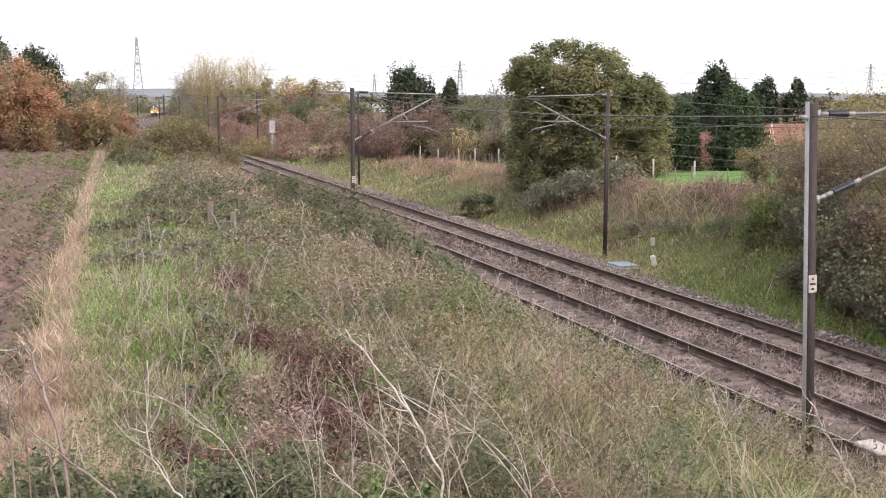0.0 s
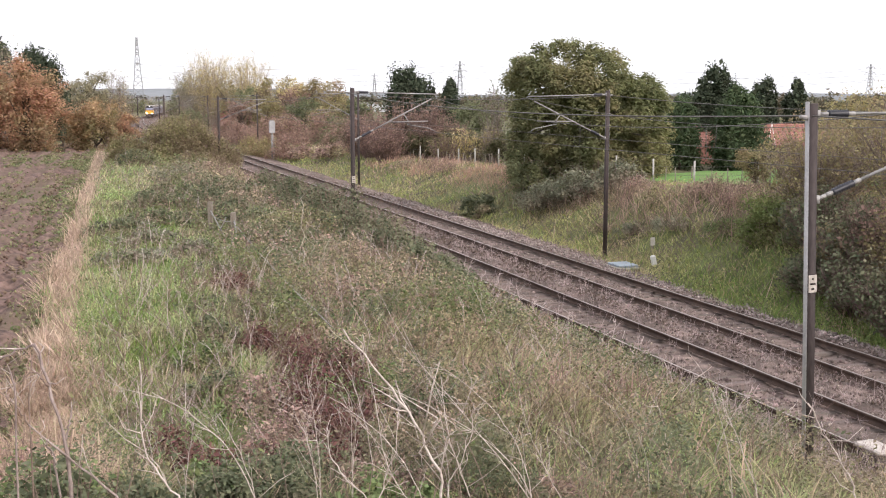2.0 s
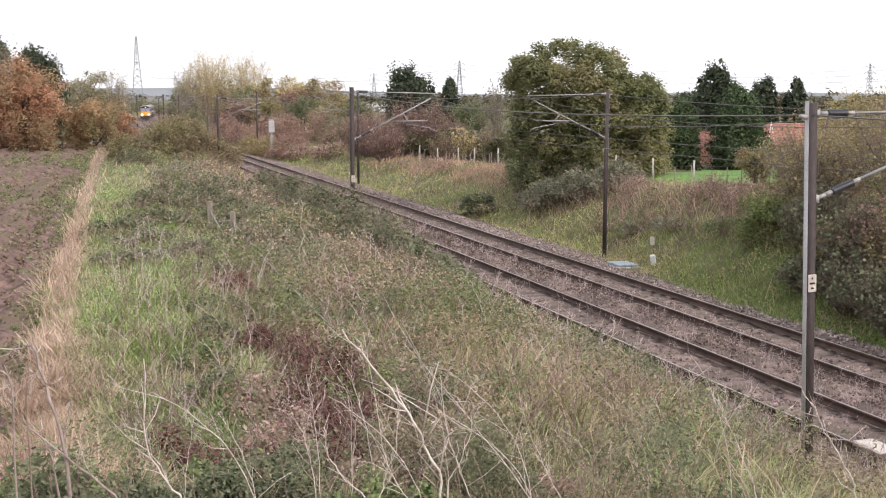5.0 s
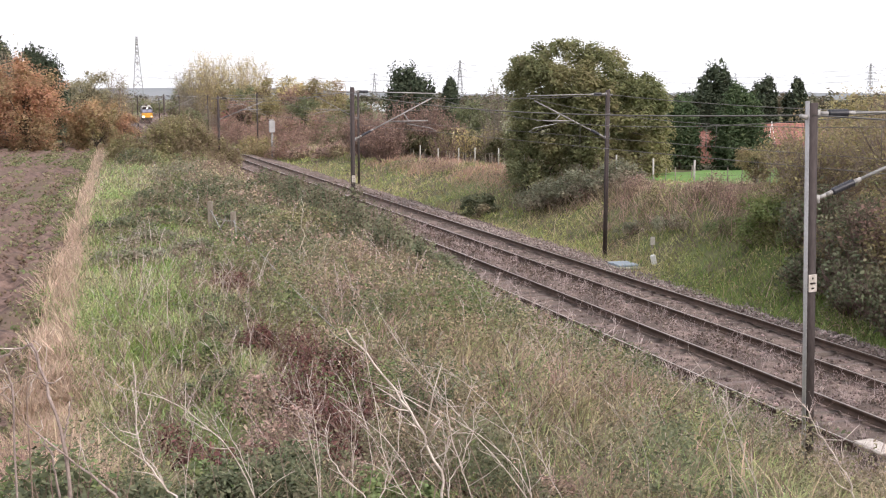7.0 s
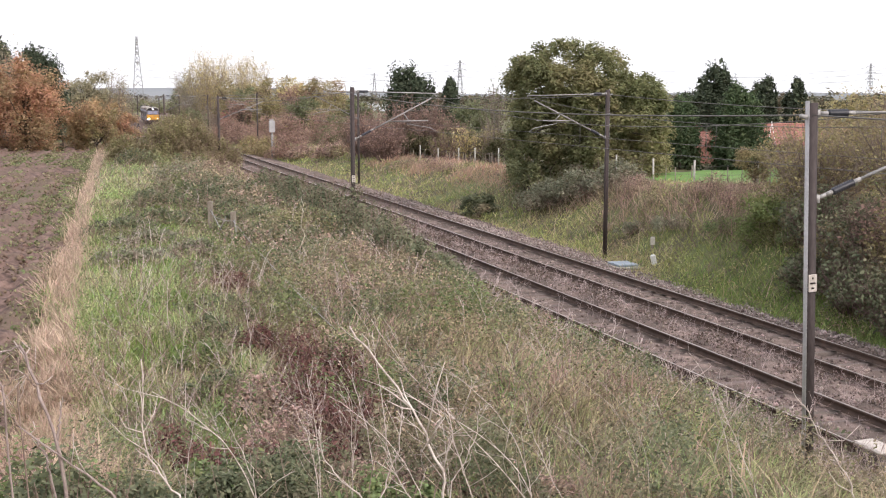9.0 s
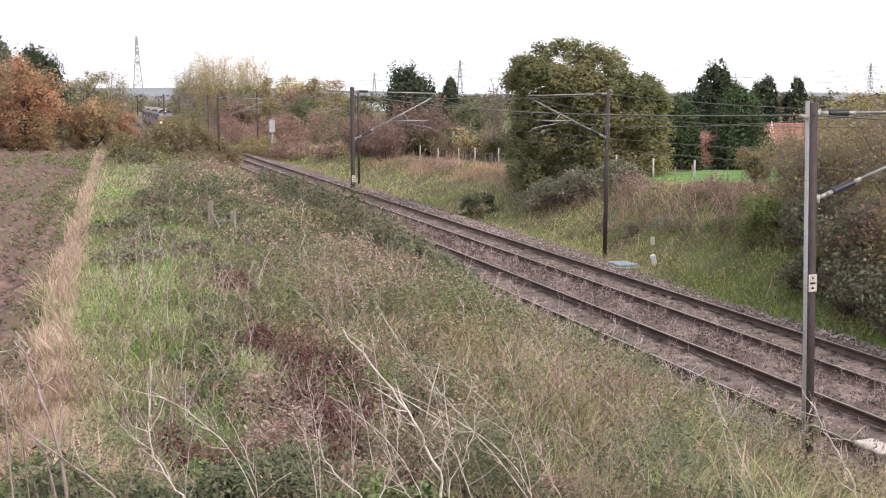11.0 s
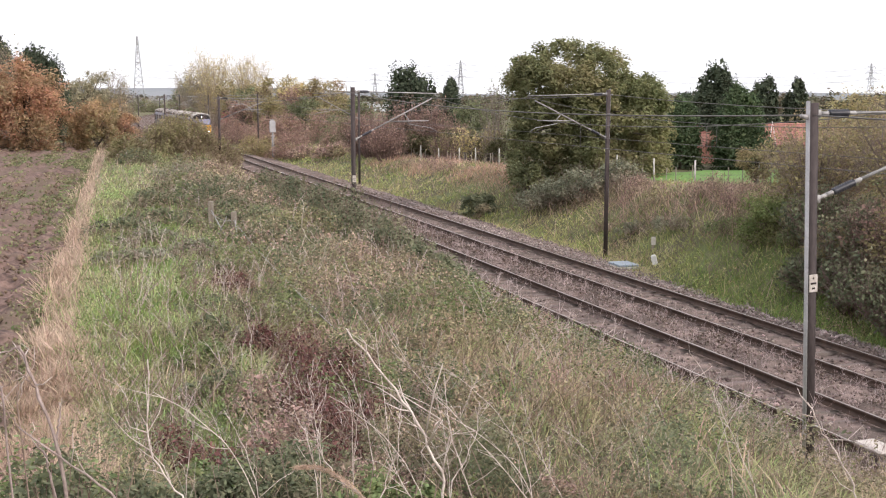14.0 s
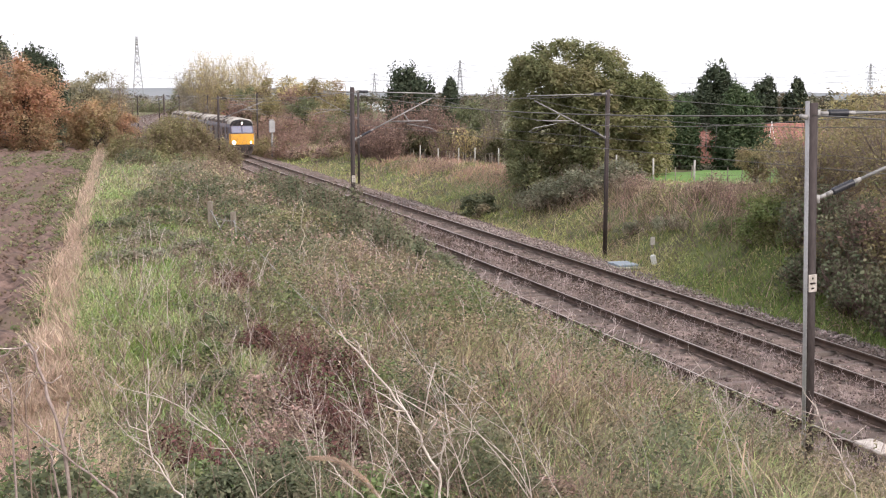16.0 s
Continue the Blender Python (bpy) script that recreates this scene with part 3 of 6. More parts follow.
def sticks(A, B, w, rng):
    """Thin tapering twigs from A to B, each a crossed pair of slivers: quads."""
    n = len(A)
    w = np.broadcast_to(np.asarray(w, float), (n,))[:, None]
    d = unit(B - A)
    out = []
    side = unit(np.cross(d, rng.randn(n, 3)))
    for s in (side, unit(np.cross(d, side))):
        v = np.stack([A - s * w, A + s * w, B + s * w * 0.35, B - s * w * 0.35], 1).reshape(-1, 3)
        out.append((v, np.arange(4 * n).reshape(n, 4)))
    return out


def blades(P, h, w, rng, lean=0.35, wind=(0.15, 0.0), far=21.0):
    """Grass blades: bent ones of two quads near by, single quads further off."""
    n = len(P)
    h, w = np.broadcast_to(h, (n,))[:, None], np.broadcast_to(w, (n,))[:, None]
    az = rng.rand(n) * 2 * math.pi
    side = np.stack([np.cos(az), np.sin(az), 0 * az], 1)
    tilt = np.concatenate([rng.randn(n, 2) * lean + np.array(wind), np.ones((n, 1))], 1)
    up = unit(tilt)
    mid = P + up * h * 0.55
    tip = P + up * h * 0.9 + np.concatenate([tilt[:, :2] * h * 0.35, 0.03 * h], 1)
    a = P[:, 1] < far
    b = ~a
    v = np.stack([P - side * w, P + side * w, mid + side * w * 0.8, mid - side * w * 0.8, tip + side * w * 0.15, tip - side * w * 0.15], 1)[a].reshape(-1, 3)
    i = 6 * np.arange(a.sum())[:, None]
    f = np.concatenate([i + np.array([[0, 1, 2, 3]]), i + np.array([[3, 2, 4, 5]])], 0)
    v2 = np.stack([P - side * w, P + side * w, tip + side * w * 0.3, tip - side * w * 0.3], 1)[b].reshape(-1, 3)
    f2 = np.arange(4 * b.sum()).reshape(-1, 4) + len(v)
    return np.concatenate([v, v2]), np.concatenate([f, f2])


def lumps_round(rng, r, h, low, count):
    """Clump centres and radii that fill a rounded crown from low to h."""
    c = unit(rng.randn(count, 3)) * (0.35 + 0.45 * rng.rand(count, 1))
    c *= 0.62 + 0.38 / np.max(np.abs(unit(c)), 1, keepdims=True)
    c[:, 2] = np.abs(c[:, 2]) * np.where(rng.rand(count) < 0.72, 1, -1)
    mid, half = (low + h) / 2, (h - low) / 2
    C = c * np.array([r, r, half]) + np.array([0, 0, mid])
    R = r * (0.16 + 0.24 * rng.rand(count) ** 1.5)
    return C, R


def crown(rng, C, R, n, size, squash=0.85):
    """Leaves over the shells of clumps."""
    k = rng.choice(len(C), n, p=R ** 2 / np.sum(R ** 2))
    d = unit(rng.randn(n, 3))
    P = C[k] + d * R[k][:, None] * (0.58 + 0.42 * rng.rand(n, 1)) * np.array([1, 1, squash])
    m = n // 6
    j = rng.choice(len(C), m, p=R ** 2 / np.sum(R ** 2))
    heart = C[j] + unit(rng.randn(m, 3)) * R[j][:, None] * 0.5 * rng.rand(m, 1) ** 0.5
    v, f = leaves(P, size, rng, flat=0.8, out=d * 0.8)
    v2, f2 = leaves(heart, size * 1.9, rng, flat=1.0)
    return np.concatenate([v, v2]), np.concatenate([f, f2 + len(v)])


def limbs(rng, C, low, r0, h):
    """A tapered trunk with limbs that reach the clumps."""
    bits = [tube([(0, 0, -0.3), (0.04, 0.02, low * 0.6), (0.02 * h, -0.02 * h, low + (h - low) * 0.55)], [r0 * 1.25, r0, r0 * 0.45], 7)]
    for c in C[:: max(1, len(C) // 16)]:
        z0 = low * 0.7 + (h - low) * 0.3 * rng.rand()
        start = np.array([0.02 * z0, -0.02 * z0, z0])
        mid = start * 0.5 + np.array(c) * 0.5 + np.array([0, 0, 0.1 * h * rng.rand()])
        bits.append(tube([start, mid, c], [r0 * 0.4, r0 * 0.25, r0 * 0.08], 5))
    return bits


def round_tree(name, label, x, y, r, h, material, seed, n=2500, size=0.3, low=None, count=34, z=None, yscale=1.0, category="tree", trunk=None, squash=0.85):
    rng = np.random.RandomState(seed)
    low = 0.18 * h if low is None else low
    t = thing(name, label, category, Matrix.Translation((x, y, float(ground_z(x, y)) if z is None else z)))
    C, R = lumps_round(rng, r * 0.95, h - 0.02 * r, low - 0.22 * h, count)
    C[:, 1] *= yscale
    soup("trunk", limbs(rng, C, low + 0.15 * h, trunk or 0.035 * h, h), BARK, t)
    soup("crown", [crown(rng, C, R, n, size, squash)], material, t)
    return t


def broad_tree(name, label, x, y, outline, depth, material, seed, n, size, low, count):
    """A spreading tree whose top follows an uneven outline (across, height), made of many leafy tufts."""
    rng = np.random.RandomState(seed)
    ground = float(ground_z(x, y))
    t = thing(name, label, "tree", Matrix.Translation((x, y, ground)))
    xs, zs = (np.array(q, float) for q in zip(*outline))
    mid, half = (xs[0] + xs[-1]) / 2, (xs[-1] - xs[0]) / 2
    a = mid + (half - 0.4) * (2 * (np.arange(count) * 0.618 % 1) - 1)
    R = 0.42 + 0.45 * rng.rand(count) ** 1.5
    e = np.sqrt(np.maximum(0.08, 1 - ((a - mid) / half) ** 2))
    k = rng.uniform(-1, 1, count)
    b = depth * e * np.sign(k) * np.abs(k) ** 0.6
    top = np.interp(a, xs, zs) * (1 - 0.35 * (b / depth) ** 2) * (0.94 + 0.08 * rng.rand(count))
    q = np.where(rng.rand(count) < 0.25, 1.0, rng.rand(count))
    C = np.stack([a, b, low + (top - R * 0.75 - low) * q], 1)
    soup("trunk", limbs(rng, C, 1.6, 0.26, zs.max()), BARK, t)
    soup("crown", [crown(rng, C, R, n, size, 0.9)], material, t)
    return t


def cone_tree(name, label, x, y, r, h, material, seed, n=3000, size=0.28, low=0.2, power=0.75, z=None, tops=1):
    """An upright evergreen made of many rising plumes, ragged, with one or more tops."""
    rng = np.random.RandomState(seed)
    t = thing(name, label, "tree", Matrix.Translation((x, y, float(ground_z(x, y)) if z is None else z)))
    heads = [(0.0, 0.0, 1.0)] + [(rng.uniform(-0.6, 0.6) * r, rng.uniform(-0.3, 0.3) * r, rng.uniform(0.78, 0.97)) for _ in range(tops - 1)]
    k = 170
    C, R, S = [], [], []
    for i in range(k):
        hx, hy, hq = heads[i % len(heads)]
        q = rng.rand() ** 0.9
        rad = r * (1 - q) ** power * (0.25 + 0.7 * math.sqrt(rng.rand())) * (0.8 + 0.2 * min(1, q * 6)) * (1.0 if len(heads) == 1 else 0.85)
        az = rng.rand() * 2 * math.pi
        C.append((hx * (0.4 + 0.6 * q) + rad * math.cos(az), hy + rad * math.sin(az), low + (h * hq - low) * q * 0.93))
        R.append(r * (0.22 + 0.16 * rng.rand()) * (1.25 - 0.55 * q))
        S.append(1.5 + 0.9 * rng.rand())
    for hx, hy, hq in heads if tops == 1 else ():
        for q in (0.8, 0.87, 0.93):
            C.append((hx + rng.randn() * 0.05 * r, hy, h * hq * q))
            R.append(0.16 * r * (1.6 - q))
            S.append(2.2)
    C, R, S = np.array(C), np.array(R), np.array(S)
    n = int(n * 2.4)
    i = rng.choice(len(C), n, p=R ** 1.5 / np.sum(R ** 1.5))
    d = unit(rng.randn(n, 3)) * (0.55 + 0.45 * rng.rand(n, 1))
    taper = np.where(d[:, 2:] > 0, 1 - 0.7 * d[:, 2:], 1.0)
    P = C[i] + d * np.concatenate([taper, taper, S[i][:, None]], 1) * R[i][:, None]
    j = rng.choice(len(C), n // 5)
    core = C[j] * np.array([0.85, 0.85, 0.96]) + rng.randn(len(j), 3) * R[j][:, None] * np.array([0.35, 0.35, 0.6])
    soup("trunk", [tube([(0, 0, -0.3), (0, 0, h * 0.5), (0, 0, h * 0.85)], [0.03 * h, 0.02 * h, 0.004 * h], 6)], BARK, t)
    soup("crown", [leaves(P, size * 0.8, rng, aspect=0.5, flat=0.15, out=d * 1.2), leaves(core, size * 1.9, rng, aspect=0.7, flat=0.0)], material, t)
    return t


def twiggy(name, label, x, y, r, h, twig, leafmat, seed, stems=60, n=900, size=0.2, upright=0.6, z=None, category="tree", width=0.02):
    """A bare or thinly leaved plant: many rising stems with side twigs."""
    rng = np.random.RandomState(seed)
    t = thing(name, label, category, Matrix.Translation((x, y, float(ground_z(x, y)) if z is None else z)))
    az, k = rng.rand(stems) * 2 * math.pi, np.sqrt(rng.rand(stems))
    base = np.stack([0.3 * r * k * np.cos(az), 0.3 * r * k * np.sin(az), np.full(stems, -0.15)], 1)
    hh = h * (1 - 0.45 * k ** 2 * rng.rand(stems)) * (0.75 + 0.25 * rng.rand(stems)) * np.sqrt(np.maximum(0.15, 1 - (1 - upright) * k ** 2))
    tip = np.stack([r * k * np.cos(az), r * k * np.sin(az), hh], 1)
    midp = base * 0.4 + tip * 0.6 * np.array([1 - 0.3 * upright, 1 - 0.3 * upright, 1.0])
    bits = sticks(base, midp, width * 1.6, rng) + sticks(midp, tip, width, rng)
    m = stems * 10
    i = rng.randint(0, stems, m)
    q = 0.25 + 0.75 * rng.rand(m, 1)
    a = np.where(q < 0.6, base[i] + (midp[i] - base[i]) * q / 0.6, midp[i] + (tip[i] - midp[i]) * (q - 0.6) / 0.4)
    ln = 0.16 * h * (0.4 + rng.rand(m, 1))
    b = a + unit(unit(tip[i] - base[i]) * (0.5 + upright) + rng.randn(m, 3) * 0.55) * ln
    bits += sticks(a, b, width * 0.45, rng)
    soup("branchwork", bits, twig, t)
    if n:
        i = rng.randint(0, m, n)
        P = a[i] + (b[i] - a[i]) * (0.3 + 0.8 * rng.rand(n, 1)) + rng.randn(n, 3) * 0.05 * r
        soup("foliage", [leaves(P, size, rng)], leafmat, t)
    return t


# ---- trees and hedges: x, y in the plan ----
def build_trees():
    # beyond the ploughed field
    round_tree("oak_tree", "autumn oak with dense orange-brown leaves", -37.4, 102.0, 4.6, 9.2, LEAF_ORANGE, 11, 25000, 0.21, low=-0.6, count=130)
    round_tree("oak_tree", "dull orange autumn oak at the field corner", -42.5, 104.0, 4.0, 6.8, LEAF_ORANGE, 12, 10000, 0.22, low=-0.4, count=80)
    cone_tree("conifer_tree", "tall dark evergreen conifer behind the oaks", -48.8, 135.0, 4.0, 11.6, LEAF_CYPRESS, 13, 6500, 0.34, power=0.45, tops=3)
    cone_tree("conifer_tree", "tall dark evergreen conifer with ragged tops", -53.4, 138.0, 3.6, 12.6, LEAF_CYPRESS, 14, 6000, 0.34, power=0.45, tops=3)
    twiggy("birch_tree", "thin pale autumn tree losing its leaves", -50.9, 131.0, 2.2, 12.6, BARE, LEAF_ASH, 15, 50, 1800, 0.22)
    round_tree("willow_tree", "spreading olive and orange autumn tree", -32.2, 105.0, 3.5, 5.3, LEAF_RUSSET, 16, 14000, 0.19, low=-0.9, count=100)
    round_tree("hawthorn_tree", "small orange-leaved autumn thorn", -30.0, 107.0, 2.0, 3.8, LEAF_ORANGE, 17, 4500, 0.17, low=-0.5)
    round_tree("ash_tree", "grey thinly leaved tree against the sky", -47.0, 150.0, 3.9, 10.6, LEAF_ASH, 18, 11000, 0.19, low=0.5, count=70)
    twiggy("ash_tree", "grey bare tree against the sky", -43.6, 152.0, 2.6, 9.6, BARE, LEAF_ASH, 19, 80, 2600, 0.2, upright=0.4)
    round_tree("maple_tree", "yellow-green autumn tree by the line", -49.6, 172.0, 2.6, 7.6, LEAF_RUSSET, 20, 3600, 0.24, low=0.0)
    round_tree("thorn_bush", "brown-green thicket at the field corner", -39.5, 128.0, 4.0, 4.2, LEAF_OLIVE, 21, 3000, 0.26, low=0.2, category="bush")
    # middle distance, right of the line
    twiggy("poplar_tree", "tall poplar with pale yellow autumn leaves", -43.5, 214.0, 5.0, 14.6, PALE_TWIG, LEAF_YELLOW, 30, 130, 10000, 0.22, upright=0.85, width=0.035)
    twiggy("poplar_tree", "pale poplar, half bare, with yellow leaves", -37.0, 216.0, 4.5, 13.6, PALE_TWIG, LEAF_YELLOW, 31, 110, 8000, 0.22, upright=0.85, width=0.035)
    twiggy("poplar_tree", "pale greyish poplar, half bare", -47.8, 216.0, 3.4, 11.8, PALE_TWIG, LEAF_ASH, 32, 80, 4500, 0.22, upright=0.85, width=0.035)
    mids = [(-52.5, 232, 3.6, 9.8, LEAF_GREYGREEN), (-45, 226, 4.6, 8.6, LEAF_OLIVE), (-38, 205, 4.6, 8.6, LEAF_OLIVE), (-29, 190, 4.2, 9.0, LEAF_OLIVE), (-24.5, 184, 3.6, 9.2, LEAF_YELLOW), (-20.8, 180, 3.6, 9.0, LEAF_OLIVE),
            (-16.4, 172, 3.0, 7.6, LEAF_OLIVE), (-33, 196, 3.4, 7.6, LEAF_GREYGREEN), (-26.5, 172, 3.2, 6.0, LEAF_OLIVE), (-20, 165, 3.2, 5.6, LEAF_GREYGREEN), (-31.5, 178, 3.2, 5.6, LEAF_MAROON), (-41, 186, 3.2, 4.6, LEAF_GREYGREEN),
            (-15.5, 148, 2.8, 4.8, LEAF_OLIVE), (-11.4, 150, 2.8, 5.6, LEAF_GREYGREEN), (-27, 205, 4.2, 10.0, LEAF_OLIVE), (-20.0, 198, 4.2, 9.6, LEAF_HEDGE), (-23, 178, 3.4, 7.4, LEAF_MAROON), (-33.5, 208, 4.0, 9.2, LEAF_HEDGE)]
    for i, (x, y, r, h, m) in enumerate(mids):
        round_tree("field_tree", "autumn tree in a far hedge line, olive to yellow", x, y, r * 1.1, h * 1.08, m, 40 + i, 3000, 0.28, low=0.3, count=60)
    for i, (s, u, r, h) in enumerate([(300, 7.0, 3.0, 5.0), (262, 8.5, 3.0, 4.6), (335, 9.0, 4.0, 6.0), (236, 9.0, 3.0, 4.4), (380, 12.0, 5.0, 7.0), (420, 10.0, 5.0, 7.5), (455, 14.0, 6.0, 8.5), (490, 8.0, 6.0, 8.5)]):
        x, y = (float(q) for q in line(s, u))
        round_tree("lineside_tree", "olive lineside tree beside the far curve", x, y, r, h, LEAF_OLIVE if i % 2 else LEAF_GREYGREEN, 140 + i, 2200, 0.32, low=0.2, count=36)
    for i, (x, y, r, h) in enumerate([(-133, 465, 6.0, 7.4), (-127.5, 474, 6.0, 6.8), (-122, 484, 5.0, 6.2), (-141, 482, 7.0, 7.2), (-118.5, 505, 5.0, 6.6), (-150, 490, 7.0, 7.0), (-131, 500, 7.0, 7.4), (-124, 640, 8.0, 8.0)]):
        clump("field_tree", "far grey-green tree beyond the curve", x, y, r, h, LEAF_GREYGREEN if i % 3 else LEAF_OLIVE, 160 + i, 2200, 0.5, stems=20, count=50, lump=0.24, peak=1.0)
    reds = [(-14.0, 131, 2.6, 4.4), (-18.5, 136, 2.4, 4.0), (-22.5, 146, 2.6, 3.8), (-26.8, 151, 2.4, 3.0), (-9.6, 122, 2.4, 4.0), (-30.5, 163, 2.4, 3.4)]
    for i, (x, y, r, h) in enumerate(reds):
        clump("hedge_bush", "dull maroon hedge bush in autumn", x, y, r * 1.5, h * 1.05, LEAF_MAROON, 60 + i, 4600, 0.2, stems=60, count=90, lump=0.2, peak=0.8)
    for i, (x, y, r, h, m) in enumerate([(-15.6, 117, 2.2, 3.0, LEAF_MAROON), (-18.4, 121, 2.0, 2.8, LEAF_HEDGE), (-13.4, 113, 1.8, 1.5, GRASS_BROWN), (-10.2, 108, 1.8, 1.7, GRASS_BROWN), (-11.6, 126, 2.2, 4.2, LEAF_GREYGREEN), (-9.4, 118, 2.2, 3.4, LEAF_SHADE), (-20.8, 124, 1.8, 2.6, LEAF_HEDGE)]):
        clump("scrub_bush", "low bushy scrub beside the line", x, y, r * 1.4, h, m, 70 + i, 3000, 0.17, stems=60, count=70, lump=0.2, peak=0.8)
    for i, (x, y, r, h) in enumerate([(-3.4, 97, 2.6, 5.5), (-1.0, 95, 2.2, 5.2), (-6.2, 100, 2.2, 4.6), (-4.6, 92, 1.9, 3.6), (0.8, 94, 1.7, 3.6), (-7.6, 103, 2.2, 4.0)]):
        twiggy("thorn_tree", "bare reddish-brown thorn thicket", x, y, r, h, BARE_RED, LEAF_MAROON, 80 + i, 110, 2400, 0.14, upright=0.35)
    cone_tree("cypress_tree", "dark green cypress behind the thorn thicket", -4.0, 140, 3.8, 9.3, LEAF_CYPRESS, 90, 5200, 0.36, power=0.5, tops=3)
    cone_tree("cypress_tree", "slim dark green cypress", 0.9, 138, 1.9, 8.0, LEAF_CYPRESS, 91, 1800, 0.34, power=0.55)
    round_tree("willow_tree", "soft green willow still in leaf", 2.2, 111, 3.4, 5.4, LEAF_GREYGREEN, 92, 8000, 0.18, low=-0.8, count=60)
    twiggy("birch_tree", "thin grey half-bare birch", 4.9, 105, 1.7, 6.7, BARE, LEAF_GREYGREEN, 93, 50, 900, 0.2, upright=0.7)
    twiggy("hazel_bush", "yellow-leaved hazel in the hedge", 1.7, 88, 1.2, 2.9, BARE, LEAF_YELLOW, 94, 40, 1200, 0.14, upright=0.5, category="bush")
    twiggy("hedge_bush", "brown hedge bush with a few leaves", 0.0, 87, 1.3, 2.5, BARE_RED, LEAF_OLIVE, 95, 60, 900, 0.13, upright=0.4, category="bush")
    twiggy("hedge_bush", "brown hedge bush with a few leaves", 3.6, 86, 1.5, 2.9, BARE, LEAF_OLIVE, 96, 60, 1300, 0.13, upright=0.4, category="bush")
    for i, (x, y, r, h) in enumerate([(2.6, 90, 2.0, 2.4), (4.9, 85, 1.8, 2.2), (0.4, 92, 2.0, 2.6), (6.6, 82, 1.8, 2.2), (-2.0, 94, 1.8, 2.2)]):
        round_tree("hedge_bush", "dark low hedge bush behind the fence", x, y, r * 1.15, h * 1.1, LEAF_SHADE, 170 + i, 3600, 0.15, low=-0.3, category="bush")
    # the big oak and what stands round it
    broad_tree("oak_tree", "large broad oak with dense olive leaves", 7.9, 62.5, [(-4.5, 4.6), (-4.0, 6.4), (-3.4, 7.1), (-1.6, 7.75), (0.5, 7.35), (2.1, 6.6), (3.4, 5.5), (4.6, 3.6)], 4.2, LEAF_OAK, 104, 76000, 0.165, -0.9, 560)
    round_tree("elder_bush", "shaded elder under the oak", 4.6, 60.0, 1.5, 2.3, LEAF_GREYGREEN, 101, 4000, 0.13, low=-0.6, category="bush")
    # evergreens round the farm
    round_tree("yew_tree", "distant dark rounded evergreen", 22.6, 108, 1.9, 6.0, LEAF_CYPRESS, 110, 3000, 0.34, low=0.2)
    cone_tree("cypress_tree", "tall dark cypress with ragged tops", 20.3, 85, 2.35, 7.1, LEAF_CYPRESS, 111, 8000, 0.26, power=0.3, tops=4)
    cone_tree("cypress_tree", "mid green cypress beside the barn", 15.05, 72, 1.6, 4.7, LEAF_CYPRESS_LIGHT, 112, 3600, 0.19, power=0.36)
    cone_tree("cypress_tree", "bright green full cypress beside the barn", 18.6, 71.5, 2.0, 5.3, LEAF_CYPRESS_LIGHT, 113, 6400, 0.19, power=0.36)
    cone_tree("cypress_tree", "dark upright cypress behind the roof", 26.2, 92, 1.35, 6.7, LEAF_CYPRESS, 114, 3400, 0.28, power=0.33, tops=3)
    cone_tree("cypress_tree", "dark upright cypress behind the roof", 28.4, 91.5, 1.35, 6.3, LEAF_CYPRESS, 115, 3200, 0.28, power=0.33, tops=3)
    round_tree("garden_shrub", "rounded dark garden shrub in front of the roof", 19.6, 67, 1.6, 2.0, LEAF_SHADE, 116, 2400, 0.13, low=0.0, category="bush")
    # the thicket on the right bank
    thick = [(14.9, 35.5, 2.6, 4.3, BARE, LEAF_OLIVE, "large half-bare thorn thicket on the bank"), (12.9, 39.0, 2.0, 3.0, BARE, LEAF_OLIVE, "half-bare thorn thicket with olive leaves"),
             (17.5, 40.0, 3.2, 4.6, BARE_RED, LEAF_OLIVE, "tall tangled brown thicket"), (13.2, 32.0, 1.6, 2.4, BARE_RED, LEAF_MAROON, "brown bare thicket low on the bank"),
             (15.4, 30.0, 2.2, 3.6, BARE, LEAF_OLIVE, "thorn thicket with olive leaves on the bank"), (12.1, 35.8, 1.5, 2.2, BARE_RED, BRAMBLE, "dark green-leaved thorn on the bank"),
             (14.5, 44.0, 2.2, 3.2, BARE, LEAF_OLIVE, "olive-leaved thorn at the fence"), (20.5, 45.0, 3.0, 5.0, BARE, LEAF_OLIVE, "tall half-bare thorn thicket"),
             (13.1, 31.0, 1.6, 1.9, BARE_RED, LEAF_OLIVE, "low tangled thorn on the bank"), (13.3, 28.0, 1.9, 2.6, BARE, BRAMBLE, "dark tangled thorn on the bank"), (12.1, 33.9, 1.3, 1.6, BARE, LEAF_OLIVE, "low half-bare thorn on the bank"), (12.6, 25.6, 1.7, 2.4, BARE_RED, LEAF_OLIVE, "brown tangled thorn on the bank"),
             (14.8, 27.0, 2.3, 3.4, BARE, LEAF_OLIVE, "dense olive thorn on the bank"), (12.2, 28.8, 2.0, 2.3, BARE_RED, BRAMBLE, "dark thorn hanging down the bank"), (13.6, 30.6, 2.0, 2.9, BARE, LEAF_OLIVE, "tangled olive thorn on the bank"),
             (11.7, 31.3, 1.5, 1.8, BARE_RED, BRAMBLE, "dark shaded thorn on the bank"), (12.5, 33.0, 1.8, 2.4, BARE_RED, BRAMBLE, "dense dark thorn on the bank"), (11.3, 33.6, 1.2, 1.3, BARE_RED, BRAMBLE, "dark thorn low on the bank")]
    for i, (x, y, r, h, tw, lf, lab) in enumerate(thick):
        twiggy("thorn_thicket", lab, x, y, r, h, tw, lf, 120 + 20 * i, 150, 3600, 0.12, upright=0.3, category="bush", width=0.011)
